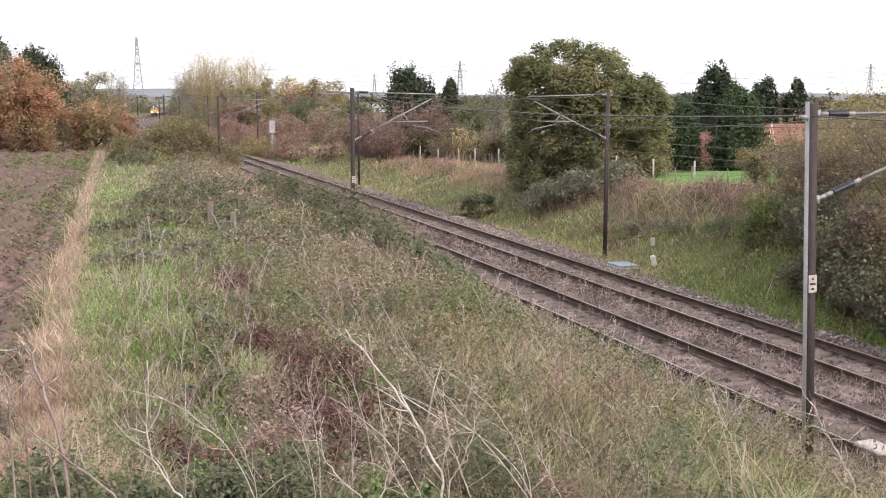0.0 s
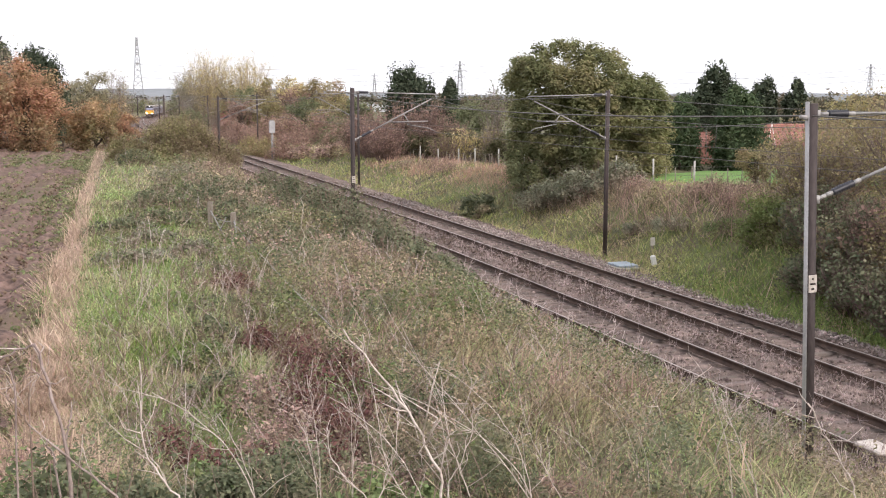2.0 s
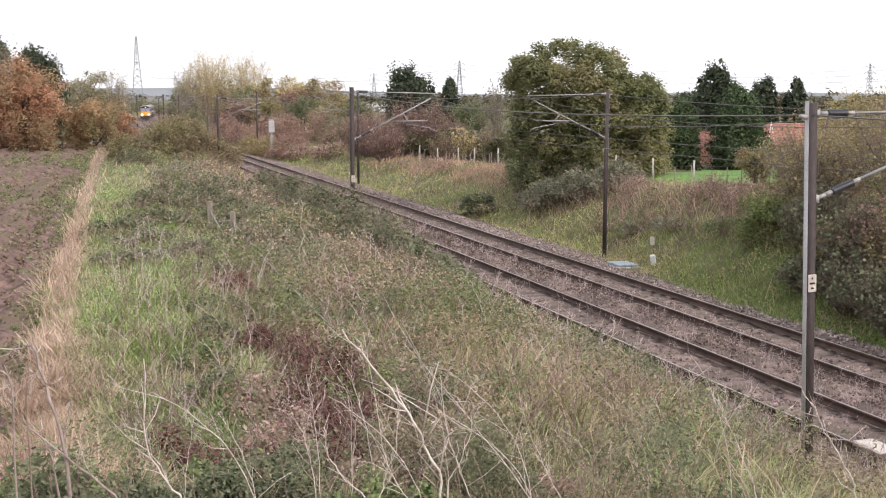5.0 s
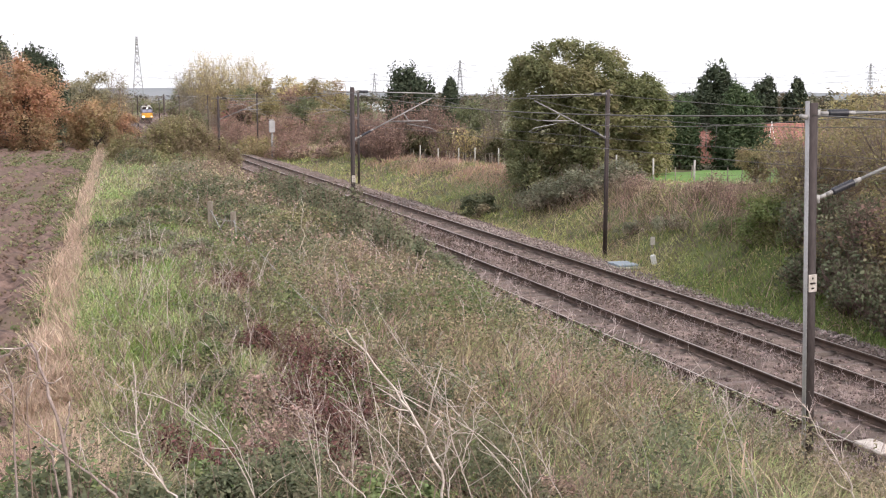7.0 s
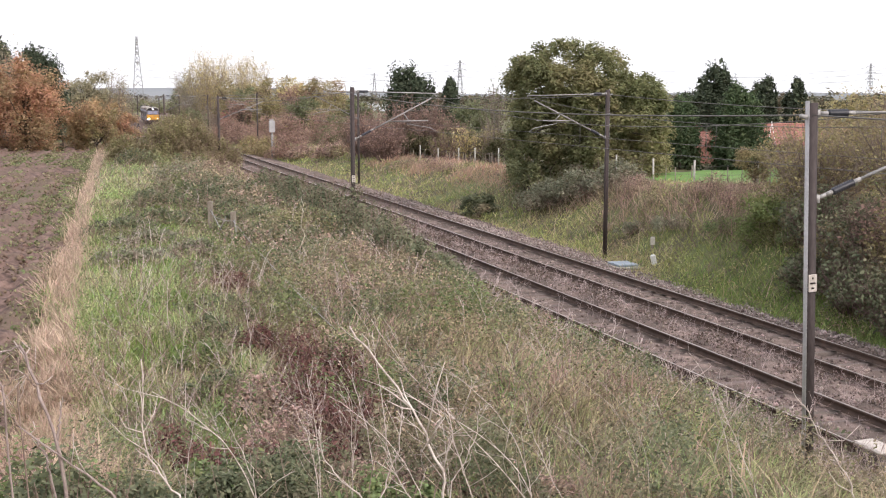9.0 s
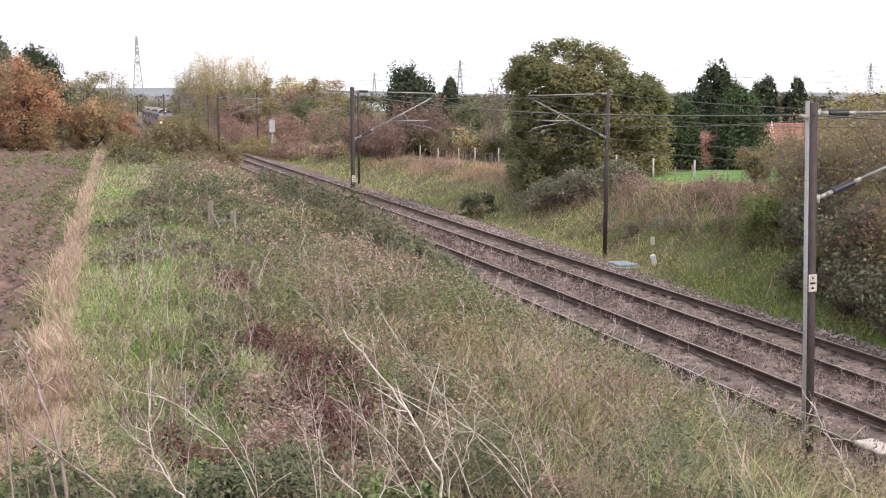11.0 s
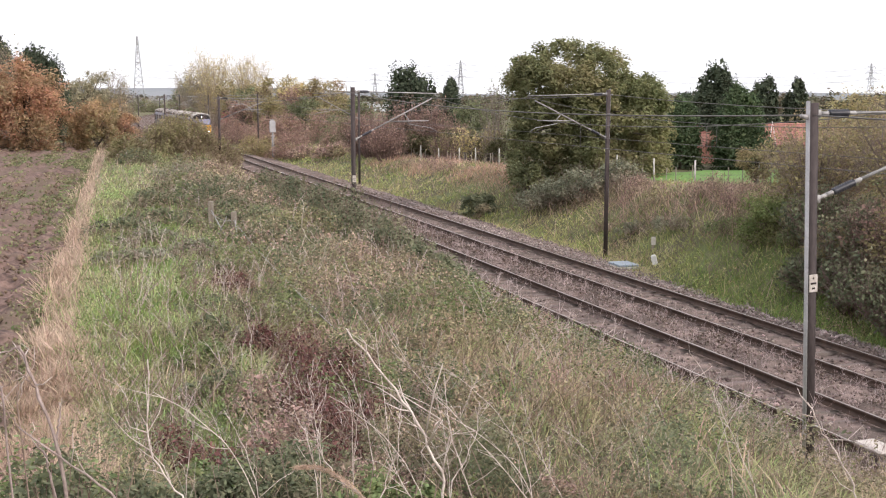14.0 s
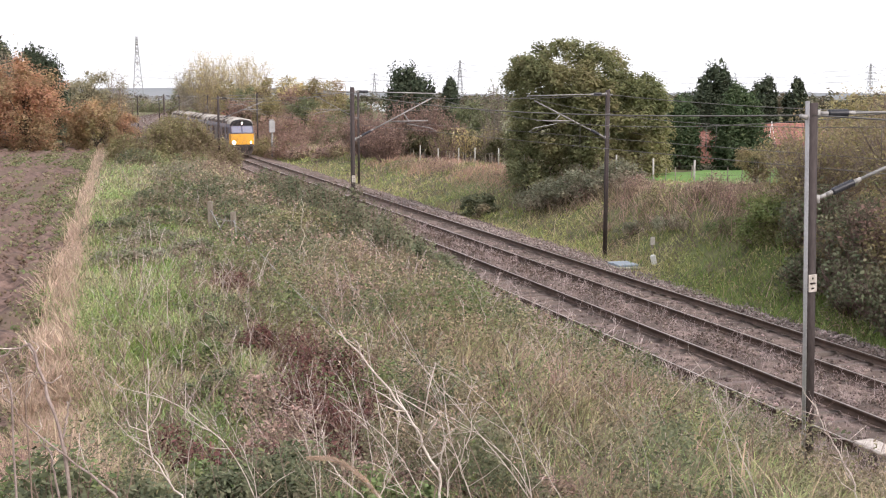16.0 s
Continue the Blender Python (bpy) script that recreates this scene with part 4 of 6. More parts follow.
    round_tree("hedge_bush", "olive hedge bush behind the thicket", 21.6, 60, 3.4, 4.8, LEAF_HEDGE, 124, 10000, 0.12, low=-0.3, count=60, category="bush")
    round_tree("hedge_bush", "olive hedge bush on the skyline", 25.5, 58, 3.4, 4.7, LEAF_HEDGE, 125, 8000, 0.12, low=-0.3, count=60, category="bush")
    round_tree("hedge_bush", "olive-tan hedge bush behind the bank", 15.3, 41.5, 1.9, 2.9, LEAF_HEDGE, 151, 6000, 0.09, low=-0.3, count=50, category="bush")
    round_tree("elder_bush", "fresh green rounded bush on the bank", 11.3, 38.6, 1.5, 1.7, LEAF_FRESH, 152, 6000, 0.085, low=-0.4, count=50, category="bush")
    round_tree("elder_bush", "green-leaved elder at the fence", 12.8, 46.5, 1.1, 1.9, LEAF_OLIVE, 126, 2400, 0.09, low=0.0, category="bush")
    for i, (x, y, r, h) in enumerate([(5.3, 57.0, 1.9, 1.5), (6.9, 55.8, 2.0, 1.7), (8.4, 54.6, 1.8, 1.5)]):
        clump("bramble_bush", "grey-green bramble heap below the oak", x, y, r, h, BRAMBLE_PALE, 127 + 7 * i, 5500, 0.1, stems=40, count=80, lump=0.2, peak=0.8)
    for i, (sb, ub, r, h) in enumerate([(25.0, 4.9, 1.5, 1.3), (28.2, 5.3, 1.5, 1.3), (22.0, 4.8, 1.5, 1.3), (31.0, 5.6, 1.3, 1.2)]):
        x, y = (float(q) for q in line(sb, ub))
        clump("bramble_bush", "dark shaded bramble under the thorn thicket", x, y, r, h, BRAMBLE, 180 + i, 4500, 0.075, stems=60, count=80, lump=0.2, peak=0.9)
    round_tree("bramble_bush", "dark bramble heap at the foot of the bank", 2.0, 60.5, 1.4, 1.4, BRAMBLE, 128, 5000, 0.11, low=-0.2, category="bush", squash=0.6)
    # on the near bank
    clump("sallow_bush", "broad domed sallow bush, olive and brown", -18.6, 80, 4.7, 3.95, LEAF_SALLOW, 130, 40000, 0.13, stems=420, count=260, lump=0.15, peak=0.5)
    clump("sallow_bush", "low flank of olive sallow scrub beside the line", -17.0, 80, 2.5, 3.3, LEAF_SALLOW, 131, 10000, 0.13, stems=90, count=70, lump=0.16, peak=0.6)
    clump("sallow_bush", "dark green sallow scrub on the field side", -22.0, 79, 2.0, 2.2, LEAF_SALLOW, 132, 7000, 0.13, stems=40, count=60, lump=0.2, peak=0.7)


# ---- the near bank and the far bank: grass, weeds, brambles ----
def wedge(n, y0, y1, power, rng, half=0.47):
    """Random places in a widening wedge ahead of the bridge."""
    q = rng.rand(n)
    k = 1 - power
    y = (y0 ** k + (y1 ** k - y0 ** k) * q) ** (1 / k)
    return (2 * rng.rand(n) - 1) * half * y, y


def on_ground(x, y, lift=-0.03):
    return np.stack([x, y, ground_z(x, y) + lift], 1)


def build_near_bank():
    rng = np.random.RandomState(21)
    x, y = wedge(520000, 9.0, 128.0, 1.2, rng)
    s, u = su(x, y)
    v = u - field_edge(s)
    keep = (v > -0.1 - 0.35 * fog(s, 0 * s, 1.3)) & (u < np.interp(s, [26, 34], [-5.35, -5.65]) + 0.5 * (fog(s, u, 0.9) - 0.5)) & (y > 9.3)
    x, y, s, u, v = (a[keep] for a in (x, y, s, u, v))
    tus = 0.55 * fog(x + 2, y + 9, 0.62) + 0.45 * fog(x, y, 0.27)
    keep = ((tus > np.interp(y, [20, 45, 60], [0.42, 0.38, 0.3])) | (v < 0.9) | (y > 60)) & ((y > 15) | (v < 1.5) | (rng.rand(len(x)) < 0.25))
    x, y, s, u, v, tus = (a[keep] for a in (x, y, s, u, v, tus))
    n = len(x)
    f1, f2, f3 = fog(x, y, 2.1), fog(x + 31, y + 7, 0.8), fog(x - 17, y, 4.5)
    verge = (u > -13.6) & (s < 21)
    low = 0.3 + 0.7 * smooth(11.0, 14.5, y)
    w_tan = 2.2 * np.exp(-((v - 0.2) / ((0.24 + 0.4 * fog(s, 0 * s + 3, 2.2)) * (1 - 0.45 * smooth(16, 34, y)))) ** 2) + (0.08 * smooth(0.5, 0.8, f2) + 0.03) * low + 0.2 * smooth(0.6, 0.8, f1) * (y > 25)
    w_green = smooth(11.0, 24.0, y) * 3.4 * smooth(0.5, 1.3, v) * (1 - smooth(2.2, 4.6, v)) + 0.7 * smooth(0.5, 0.75, f1) * smooth(10.5, 14.5, y) + 1.4 * verge * smooth(0.25, 0.55, f2)
    w_green = w_green * (1 - 0.8 * smooth(42, 62, y))
    w_olive = 0.15 + 0.22 * smooth(0.8, 2.5, v) + (0.4 + 0.5 * smooth(0.4, 0.7, f3)) * smooth(3.0, 6.0, v)
    w_brown = (0.3 + 1.2 * smooth(0.5, 0.72, 1 - f3)) * smooth(3.5, 6, v) * (1 - 0.4 * verge) * low
    W = np.stack([w_tan, w_green, w_olive, w_brown], 1)
    pick = (np.cumsum(W / W.sum(1, keepdims=True), 1) < rng.rand(n, 1)).sum(1).clip(0, 3)
    heights = ((0.20, 0.28), (0.12, 0.22), (0.12, 0.26), (0.16, 0.36))
    names = (("dry_grass", GRASS_TAN, "pale dry grass along the field edge and bank"), ("green_grass", GRASS_GREEN, "rough green grass growing on the bank"),
             ("mixed_grass", GRASS_OLIVE, "olive and fading grass on the bank"), ("dead_weeds", GRASS_BROWN, "brown dead weeds standing on the bank"))
    for k, (name, m, label) in enumerate(names):
        i = np.where(pick == k)[0]
        cap = (32000, 46000, 34000, 26000)[k]
        i = i[:cap] if len(i) > cap else i
        h = heights[k][0] + heights[k][1] * rng.rand(len(i))
        h *= (0.55 + 0.45 * smooth(0.3, 1.8, np.abs(u[i] + 5.7))) * (0.55 + 1.0 * smooth(0.4, 0.75, tus[i])) * (1 - 0.45 * smooth(3.0, 5.0, v[i]) * smooth(13, 16, y[i]) * (~verge[i]))
        wd = (0.0045 + 0.00032 * y[i]) * (0.6 + 0.8 * rng.rand(len(i)))
        tagged(soup(name, [blades(on_ground(x[i], y[i]), h, wd, rng, 0.5)], m), label, "grass", kind="stuff")
    # vivid tufts in the green strip beside the field
    k = 26000
    gs = 13 + 34 * rng.rand(k) ** 1.3
    gv = 0.8 + 2.6 * rng.rand(k)
    bx, by = plan(gs, field_edge(gs) + gv)
    i = (fog(bx + 13, by * 0.6, 0.9) > 0.62) & (rng.rand(k) < 0.75)
    tagged(soup("vivid_grass", [blades(on_ground(bx[i], by[i]), 0.14 + 0.22 * rng.rand(i.sum()), 0.004 + 0.00028 * by[i], rng, 0.5)], GRASS_LUSH), "vivid green grass in tufts beside the field", "grass", kind="stuff")
    # taller growth along the ballast edge
    k = 15000
    es = 12.5 + 18 * rng.rand(k) ** 1.2
    eu = -5.45 - 3.0 * rng.rand(k) ** 1.3
    bx, by = plan(es, eu)
    eh = (0.22 + 0.42 * rng.rand(k)) * (0.6 + 0.7 * fog(bx, by, 0.7))
    pale = fog(bx + 3, by, 1.6) + 0.35 * rng.rand(k) > 0.54
    for name, m, label, i in (("edge_grass", GRASS_GREEN, "tall yellow-green grass along the ballast edge", ~pale), ("edge_grass", GRASS_OLIVE, "tall fading grass along the ballast edge", pale)):
        tagged(soup(name, [blades(on_ground(bx[i], by[i]), eh[i], (0.004 + 0.0003 * by[i]) * 0.8, rng, 0.45)], m), label, "grass", kind="stuff")
    k = 9000
    bx = -58 + 34 * rng.rand(k)
    by = 107.5 + 0.06 * (bx + 40) + 1.1 * rng.randn(k)
    tagged(soup("dry_grass", [blades(on_ground(bx, by), 0.3 + 0.4 * rng.rand(k), 0.03, rng, 0.4)], GRASS_TAN), "band of pale dry grass across the field end", "grass", kind="stuff")
    # low broad leaves among the grass, in tussocks
    x, y = wedge(900000, 9.0, 95.0, 1.35, rng)
    s, u = su(x, y)
    v = u - field_edge(s)
    f1 = 0.6 * fog(x + 11, y + 3, 0.95) + 0.4 * fog(x, y, 0.36)
    keep = (v > 0.7) & (u < -5.85) & (f1 > 0.41) & (y > 9.3) & ((x < 0.6) | (y > 19) | (rng.rand(len(x)) < 0.2)) & ((v > 4.0) | (rng.rand(len(x)) < 0.12))
    x, y, f1, u, v, s = (a[keep][:165000] for a in (x, y, f1, u, v, s))
    P = on_ground(x, y, 0.04)
    P[:, 2] += (0.08 + 0.78 * smooth(0.38, 0.72, f1)) * rng.rand(len(x)) ** 0.5
    size = (0.026 + 0.0016 * y) * (0.65 + 0.7 * rng.rand(len(x)))
    f2, f3 = fog(x + 5, y, 1.2), 0.6 * fog(x - 8, y + 2, 3.4) + 0.4 * fog(x, y - 6, 0.9)
    near = 1 - smooth(11.0, 14.0, y)
    W = np.stack([(0.5 + 1.0 * smooth(0.45, 0.7, f2)) * smooth(2.5, 4.5, v) + 0.6 * near, 0.25 + 0.8 * smooth(0.5, 0.75, f3) + 1.2 * (v < 5.0) * (y > 14), 0.08 + 0.42 * smooth(3.0, 5.0, v), (0.25 + 0.9 * smooth(0.5, 0.7, 1 - f3) * (v > 3.5)) * smooth(2.5, 4.5, v) * (1 - 0.8 * ((u > -13.6) & (s < 21)))], 1)
    W[:, 2:] *= (1 - 0.75 * near)[:, None]
    W[:, 3] *= 1.25
    W = W ** 2.2
    pick = (np.cumsum(W / W.sum(1, keepdims=True), 1) < rng.rand(len(x), 1)).sum(1).clip(0, 3)
    for k, (name, m, label) in enumerate((("low_herbs", BRAMBLE, "low dark-leaved herbs among the grass"), ("nettles", NETTLE, "fresh green nettles and herbs in the grass"), ("fading_herbs", HERB_OLIVE, "fading olive-leaved herbs among the grass"), ("withered_herbs", GRASS_BROWN, "withered pinkish brown herbs on the bank"))):
        i = pick == k
        tagged(soup(name, [leaves(P[i], size[i], rng, aspect=0.5, flat=0.9)], m), label, "weeds", kind="stuff")
    # thin standing dead stems with side twigs
    for name, m, label, count, seed in (("dead_stalks", TWIG, "pale dead stalks standing above the grass", 800, 5), ("brown_stalks", TWIG_DARK, "brown dead stalks among the grass", 1000, 6)):
        rng = np.random.RandomState(seed)
        x, y = wedge(count * 3, 12.5, 90.0, 1.2, rng)
        s, u = su(x, y)
        keep = (u - field_edge(s) > 1.0) & (u < -5.6) & ((u < -13.6) | (s > 21) | (rng.rand(len(u)) < 0.35))
        x, y = x[keep][:count], y[keep][:count]
        A = on_ground(x, y)
        k = len(x)
        h = 0.45 + 0.6 * rng.rand(k, 1)
        B = A + np.concatenate([rng.randn(k, 2) * 0.5, np.ones((k, 1))], 1) * h
        w = (0.0024 + 0.00015 * y) * (0.8 if name == "dead_stalks" else 1)
        bits = sticks(A, B, w, rng)
        i = np.repeat(np.arange(k), 5)
        a = A[i] + (B - A)[i] * (0.35 + 0.6 * rng.rand(5 * k, 1))
        b = a + unit((B - A)[i] + rng.randn(5 * k, 3) * 0.35) * (0.10 + 0.2 * rng.rand(5 * k, 1))
        bits += sticks(a, b, w[i] * 0.6, rng)
        tagged(soup(name, bits, m), label, "weeds", kind="stuff")


def clump(name, label, x, y, r, h, m, seed, n, size, yscale=1.0, stems=None, count=34, lump=0.3, peak=0.9):
    """A leafy heap on the ground with arching stems."""
    rng = np.random.RandomState(seed)
    t = thing(name, label, "bush", Matrix.Translation((x, y, float(ground_z(x, y)))))
    C = np.stack([rng.randn(count) * 0.45 * r, rng.randn(count) * 0.45 * r * yscale, np.zeros(count)], 1)
    C[:, 2] = h * 0.78 * np.exp(-(C[:, 0] ** 2 + (C[:, 1] / yscale) ** 2) / (peak * r * r)) * (0.6 + 0.5 * rng.rand(count))
    far = np.hypot(C[:, 0], C[:, 1] / yscale) / r
    C[:, :2] /= np.maximum(1, far / 0.85)[:, None]
    R = np.full(count, lump * h) * (0.7 + 0.6 * rng.rand(count))
    low = C.copy()
    low[:, 2] *= 0.35
    soup("foliage", [crown(rng, np.concatenate([C, low]), np.concatenate([R, R * 1.2]), n, size, 0.9)], m, t)
    k = stems or 26
    a = np.stack([rng.randn(k) * 0.4 * r, rng.randn(k) * 0.4 * r, np.full(k, -0.1)], 1)
    b = a + np.stack([rng.randn(k) * 0.35 * r, rng.randn(k) * 0.35 * r, h * (0.7 + 0.5 * rng.rand(k))], 1)
    tagged(soup("stalk_tangle", sticks(a, b, 0.006, rng), TWIG_DARK, t), kind="stuff")
    return t


def build_clumps():
    mound_s, mound_top = [28, 29.2, 32, 34.9, 39.3, 45.8, 53.4, 58], [1.45, 1.7, 2.05, 2.35, 2.6, 2.52, 2.4, 2.1]
    for i, sm in enumerate((56.5, 53.4, 50.2, 47.4, 44.6, 42.0, 39.6, 37.4, 35.4, 33.5, 31.8, 30.3, 29.0)):
        x, y = (float(q) for q in plan(sm, -8.35 - 0.35 * (i % 2)))
        h = (float(np.interp(sm, mound_s, mound_top)) - float(ground_z(x, y))) * (1.26 if i % 3 else 1.36)
        clump("bramble_bush", "dense grey-green bramble mound on the bank", x, y, 1.55 if sm > 34 else 1.2, h, BRAMBLE, 200 + i, 4200, 0.09, stems=40, count=90, lump=0.15, peak=1.1)
    for i, (x, y, r, h) in enumerate([(-7.6, 41.0, 1.9, 1.1), (-6.4, 38.0, 1.7, 0.9), (-8.9, 45.0, 1.9, 1.2), (-5.2, 35.6, 1.5, 0.7), (-9.8, 49.5, 2.0, 1.2)]):
        clump("bramble_bush", "low grey-green bramble thicket behind the mound", x, y, r, h, BRAMBLE, 215 + i, 4200, 0.085, stems=40, count=60, lump=0.22)
    for i, (x, y, r, h) in enumerate([(-10.2, 40.0, 1.6, 0.6), (-9.2, 35.0, 1.5, 0.45), (-11.6, 46.0, 1.9, 0.7), (-8.4, 30.5, 1.4, 0.4), (-10.6, 37.4, 1.5, 0.45), (-7.2, 32.5, 1.3, 0.4), (-12.4, 51.0, 1.9, 0.6), (-13.8, 60.0, 1.8, 1.0), (-20.0, 74.0, 1.6, 1.0)]):
        clump("bramble_bush", "grey-green bramble patch in the grass", x, y, r, h * 1.15, BRAMBLE_PALE if i % 2 else BRAMBLE, 220 + i, 3200, 0.09, count=60, lump=0.4)
    for i, (x, y, r, h) in enumerate([(-11.5, 62.0, 2.2, 0.9), (-14.0, 66.0, 2.4, 0.9), (-9.0, 57.0, 1.8, 0.9)]):
        clump("willowherb_patch", "pinkish brown patch of dead willowherb", x, y, r, h, GRASS_BROWN, 230 + i, 4000, 0.07, stems=120)
    for i in range(9):
        x, y = (float(q) for q in line(49 + 3.9 * i, -8.8 - 0.5 * (i % 2)))
        clump("willowherb_patch", "pinkish brown patch of dead willowherb" if i % 2 == 0 else "fading olive patch of willowherb", x, y, 1.5, 0.9 if i < 2 else 1.35, GRASS_BROWN if i % 2 == 0 else GRASS_OLIVE, 270 + i, 2000, 0.07, stems=60)
    for i, (x, y, r, h) in enumerate([(-2.05, 16.6, 0.5, 0.85), (-2.6, 15.4, 0.4, 0.7), (-1.7, 14.4, 0.4, 0.75), (-4.9, 25.6, 0.5, 0.7), (-3.3, 13.4, 0.4, 0.65), (-2.3, 18.4, 0.5, 0.85), (-1.55, 16.9, 0.45, 0.8), (-2.1, 13.2, 0.4, 0.8), (-1.2, 15.8, 0.35, 0.6), (-2.9, 12.4, 0.35, 0.6), (-1.8, 15.3, 0.5, 0.75), (-1.45, 14.0, 0.5, 0.7), (-1.15, 13.1, 0.45, 0.6), (-1.9, 13.8, 0.5, 0.7), (-0.95, 14.7, 0.4, 0.55), (-1.5, 17.6, 0.5, 0.7), (-3.25, 19.6, 0.35, 0.6), (-2.5, 12.2, 0.4, 0.6), (-1.95, 12.7, 0.4, 0.65), (-1.6, 12.1, 0.4, 0.6), (-1.3, 12.4, 0.4, 0.55)]):
        clump("dock_clump", "red-brown dock gone to seed", x, y, r, h, GRASS_BROWN if i % 6 == 1 else DOCK, 240 + i, 2000, 0.048, stems=22)
    for i, (x, y, r, h) in enumerate([(-3.45, 9.4, 0.6, 0.8), (-2.85, 9.7, 0.5, 0.42), (-4.0, 10.4, 0.6, 0.85), (-3.1, 8.6, 0.5, 0.75), (-2.4, 9.2, 0.45, 0.35), (-2.0, 10.9, 0.5, 0.35), (-0.9, 11.6, 0.6, 0.45), (-1.0, 13.6, 0.5, 0.4), (0.4, 12.6, 0.5, 0.3), (-1.6, 11.3, 0.55, 0.5), (-0.2, 11.2, 0.5, 0.4), (-1.5, 12.6, 0.5, 0.5), (-0.6, 14.8, 0.5, 0.45), (-1.4, 9.9, 0.45, 0.32), (0.2, 10.3, 0.5, 0.4), (-2.6, 11.2, 0.5, 0.4), (-4.2, 20.0, 0.8, 0.5), (-2.9, 22.0, 0.9, 0.5), (-5.0, 25.5, 1.0, 0.5), (-3.8, 24.0, 0.9, 0.45), (-3.7, 18.2, 0.8, 0.45), (-5.9, 28.5, 1.0, 0.45), (-2.2, 26.0, 0.9, 0.4), (-4.6, 22.4, 0.9, 0.45), (-3.2, 16.4, 0.7, 0.4), (-0.5, 9.2, 0.5, 0.45), (-0.7, 12.6, 0.5, 0.45), (0.5, 11.2, 0.5, 0.4), (-1.9, 9.6, 0.4, 0.35), (0.0, 13.6, 0.5, 0.35), (-1.75, 12.0, 0.5, 0.5), (-1.45, 11.0, 0.5, 0.5), (-1.9, 10.9, 0.45, 0.45), (0.6, 10.5, 0.4, 0.3), (1.05, 10.9, 0.4, 0.28), (0.75, 12.2, 0.4, 0.3)]):
        if i % 4 == 2:
            clump("weed_clump", "withered brown tangle of weeds close by", x, y, r, h, DOCK if i % 2 else GRASS_BROWN, 250 + i, 2000, 0.04, stems=60)
        else:
            clump("bramble_bush", "fresh green bramble leaves close by", x, y, r * 1.15, h * 1.15, BRAMBLE if i % 5 else NETTLE, 250 + i, 2200, 0.055)


def build_far_bank():
    rng = np.random.RandomState(33)
    x, y = wedge(420000, 18.0, 150.0, 1.2, rng)
    s, u = su(x, y)
    keep = (u > 1.25 + 1.1 * smooth(36, 44, s) + 0.7 * (fog(s, u, 1.3) - 0.5)) & (u < 9.6) & (s < 150)
    x, y, s, u = (a[keep] for a in (x, y, s, u))
    f1, f2 = fog(x + 3, y, 2.4), fog(x, y + 19, 1.0)
    top = smooth(3.8, 6.0, u)
    w_green = 1.1 + 0.7 * (1 - top) + 0.5 * smooth(0.5, 0.7, f1) - 0.7 * top
    w_tan = 0.05 + 0.4 * smooth(0.45, 0.75, f2) * (0.4 + 0.6 * (s > 45))
    w_brown = 0.06 + 2.6 * top * smooth(0.2, 0.55, f1) * (s < 62)
    w_rust = 3.5 * smooth(5.0, 6.2, u) * (s > 60) * (s < 92) * smooth(0.42, 0.6, fog(s, 0 * s + 5, 4.0))
    w_lush = 4.0 * smooth(36, 31, s) * smooth(5.6, 4.6, u) + 0.3 * smooth(0.55, 0.75, fog(x - 9, y, 1.4))
    W = np.stack([w_tan, w_green, w_brown, w_rust, w_lush], 1)
    pick = (np.cumsum(W / W.sum(1, keepdims=True), 1) < rng.rand(len(x), 1)).sum(1).clip(0, 4)
    tus = fog(x + 7, y, 0.7)
    kinds = (("dry_grass", GRASS_TAN, "pale dry grass on the cutting slope", 0.14, 0.26, 20000), ("green_grass", GRASS_SLOPE, "green and yellowing grass on the cutting slope", 0.12, 0.26, 90000),
             ("dead_weeds", GRASS_BROWN, "tall grey-brown dead weeds along the top of the slope", 0.35, 0.65, 26000), ("rusty_grass", GRASS_RUST, "tall rusty dry grass by the fence", 0.3, 0.42, 14000), ("lush_grass", GRASS_LUSH, "lush green grass at the foot of the bank", 0.2, 0.35, 30000))
    for k, (name, m, label, h0, h1, cap) in enumerate(kinds):
        i = np.where(pick == k)[0][:cap]
        tagged(soup(name, [blades(on_ground(x[i], y[i]), (h0 + h1 * rng.rand(len(i))) * (0.7 + 0.6 * tus[i]) * (1 - 0.7 * smooth(6.3, 7.4, u[i]) * (s[i] < 60)), 0.004 + 0.00026 * y[i], rng, 0.6)], m), label, "grass", kind="stuff")
    # leafy herbs on the slope
    x, y = wedge(160000, 18.0, 120.0, 1.2, rng)
    s, u = su(x, y)
    f1 = fog(x + 23, y, 1.5)
    keep = (u > 1.7 + 1.0 * smooth(36, 44, s)) & (u < 9.3) & (f1 > 0.5)
    x, y, f1 = x[keep], y[keep], f1[keep]
    P = on_ground(x, y, 0.03)
    P[:, 2] += 0.35 * rng.rand(len(x)) * smooth(0.4, 0.8, f1)
    a = fog(x, y + 44, 3.0) > 0.5
    tagged(soup("slope_herbs", [leaves(P[a], 0.02 + 0.0016 * y[a], rng)], HERB_OLIVE), "olive low herbs on the cutting slope", "weeds", kind="stuff")
    tagged(soup("slope_herbs", [leaves(P[~a], 0.02 + 0.0016 * y[~a], rng)], GRASS_SLOPE), "yellow-green herbs on the cutting slope", "weeds", kind="stuff")
    # bare weeds along the near track and in the six-foot
    k = 2300
    s = 14 + 46 * rng.rand(k) ** 1.3
    u = np.where(rng.rand(k) < 0.6, -6.1 + 0.5 * rng.randn(k), -2.4 + 0.6 * rng.randn(k))
    x, y = line(s, u)
    A = np.stack([x, y, np.full(k, -0.3)], 1)
    h = (0.25 + 0.55 * rng.rand(k, 1)) * np.where(u > -4, 0.6, 1.0)[:, None]
    B = A + np.concatenate([rng.randn(k, 2) * 0.2, np.ones((k, 1))], 1) * h
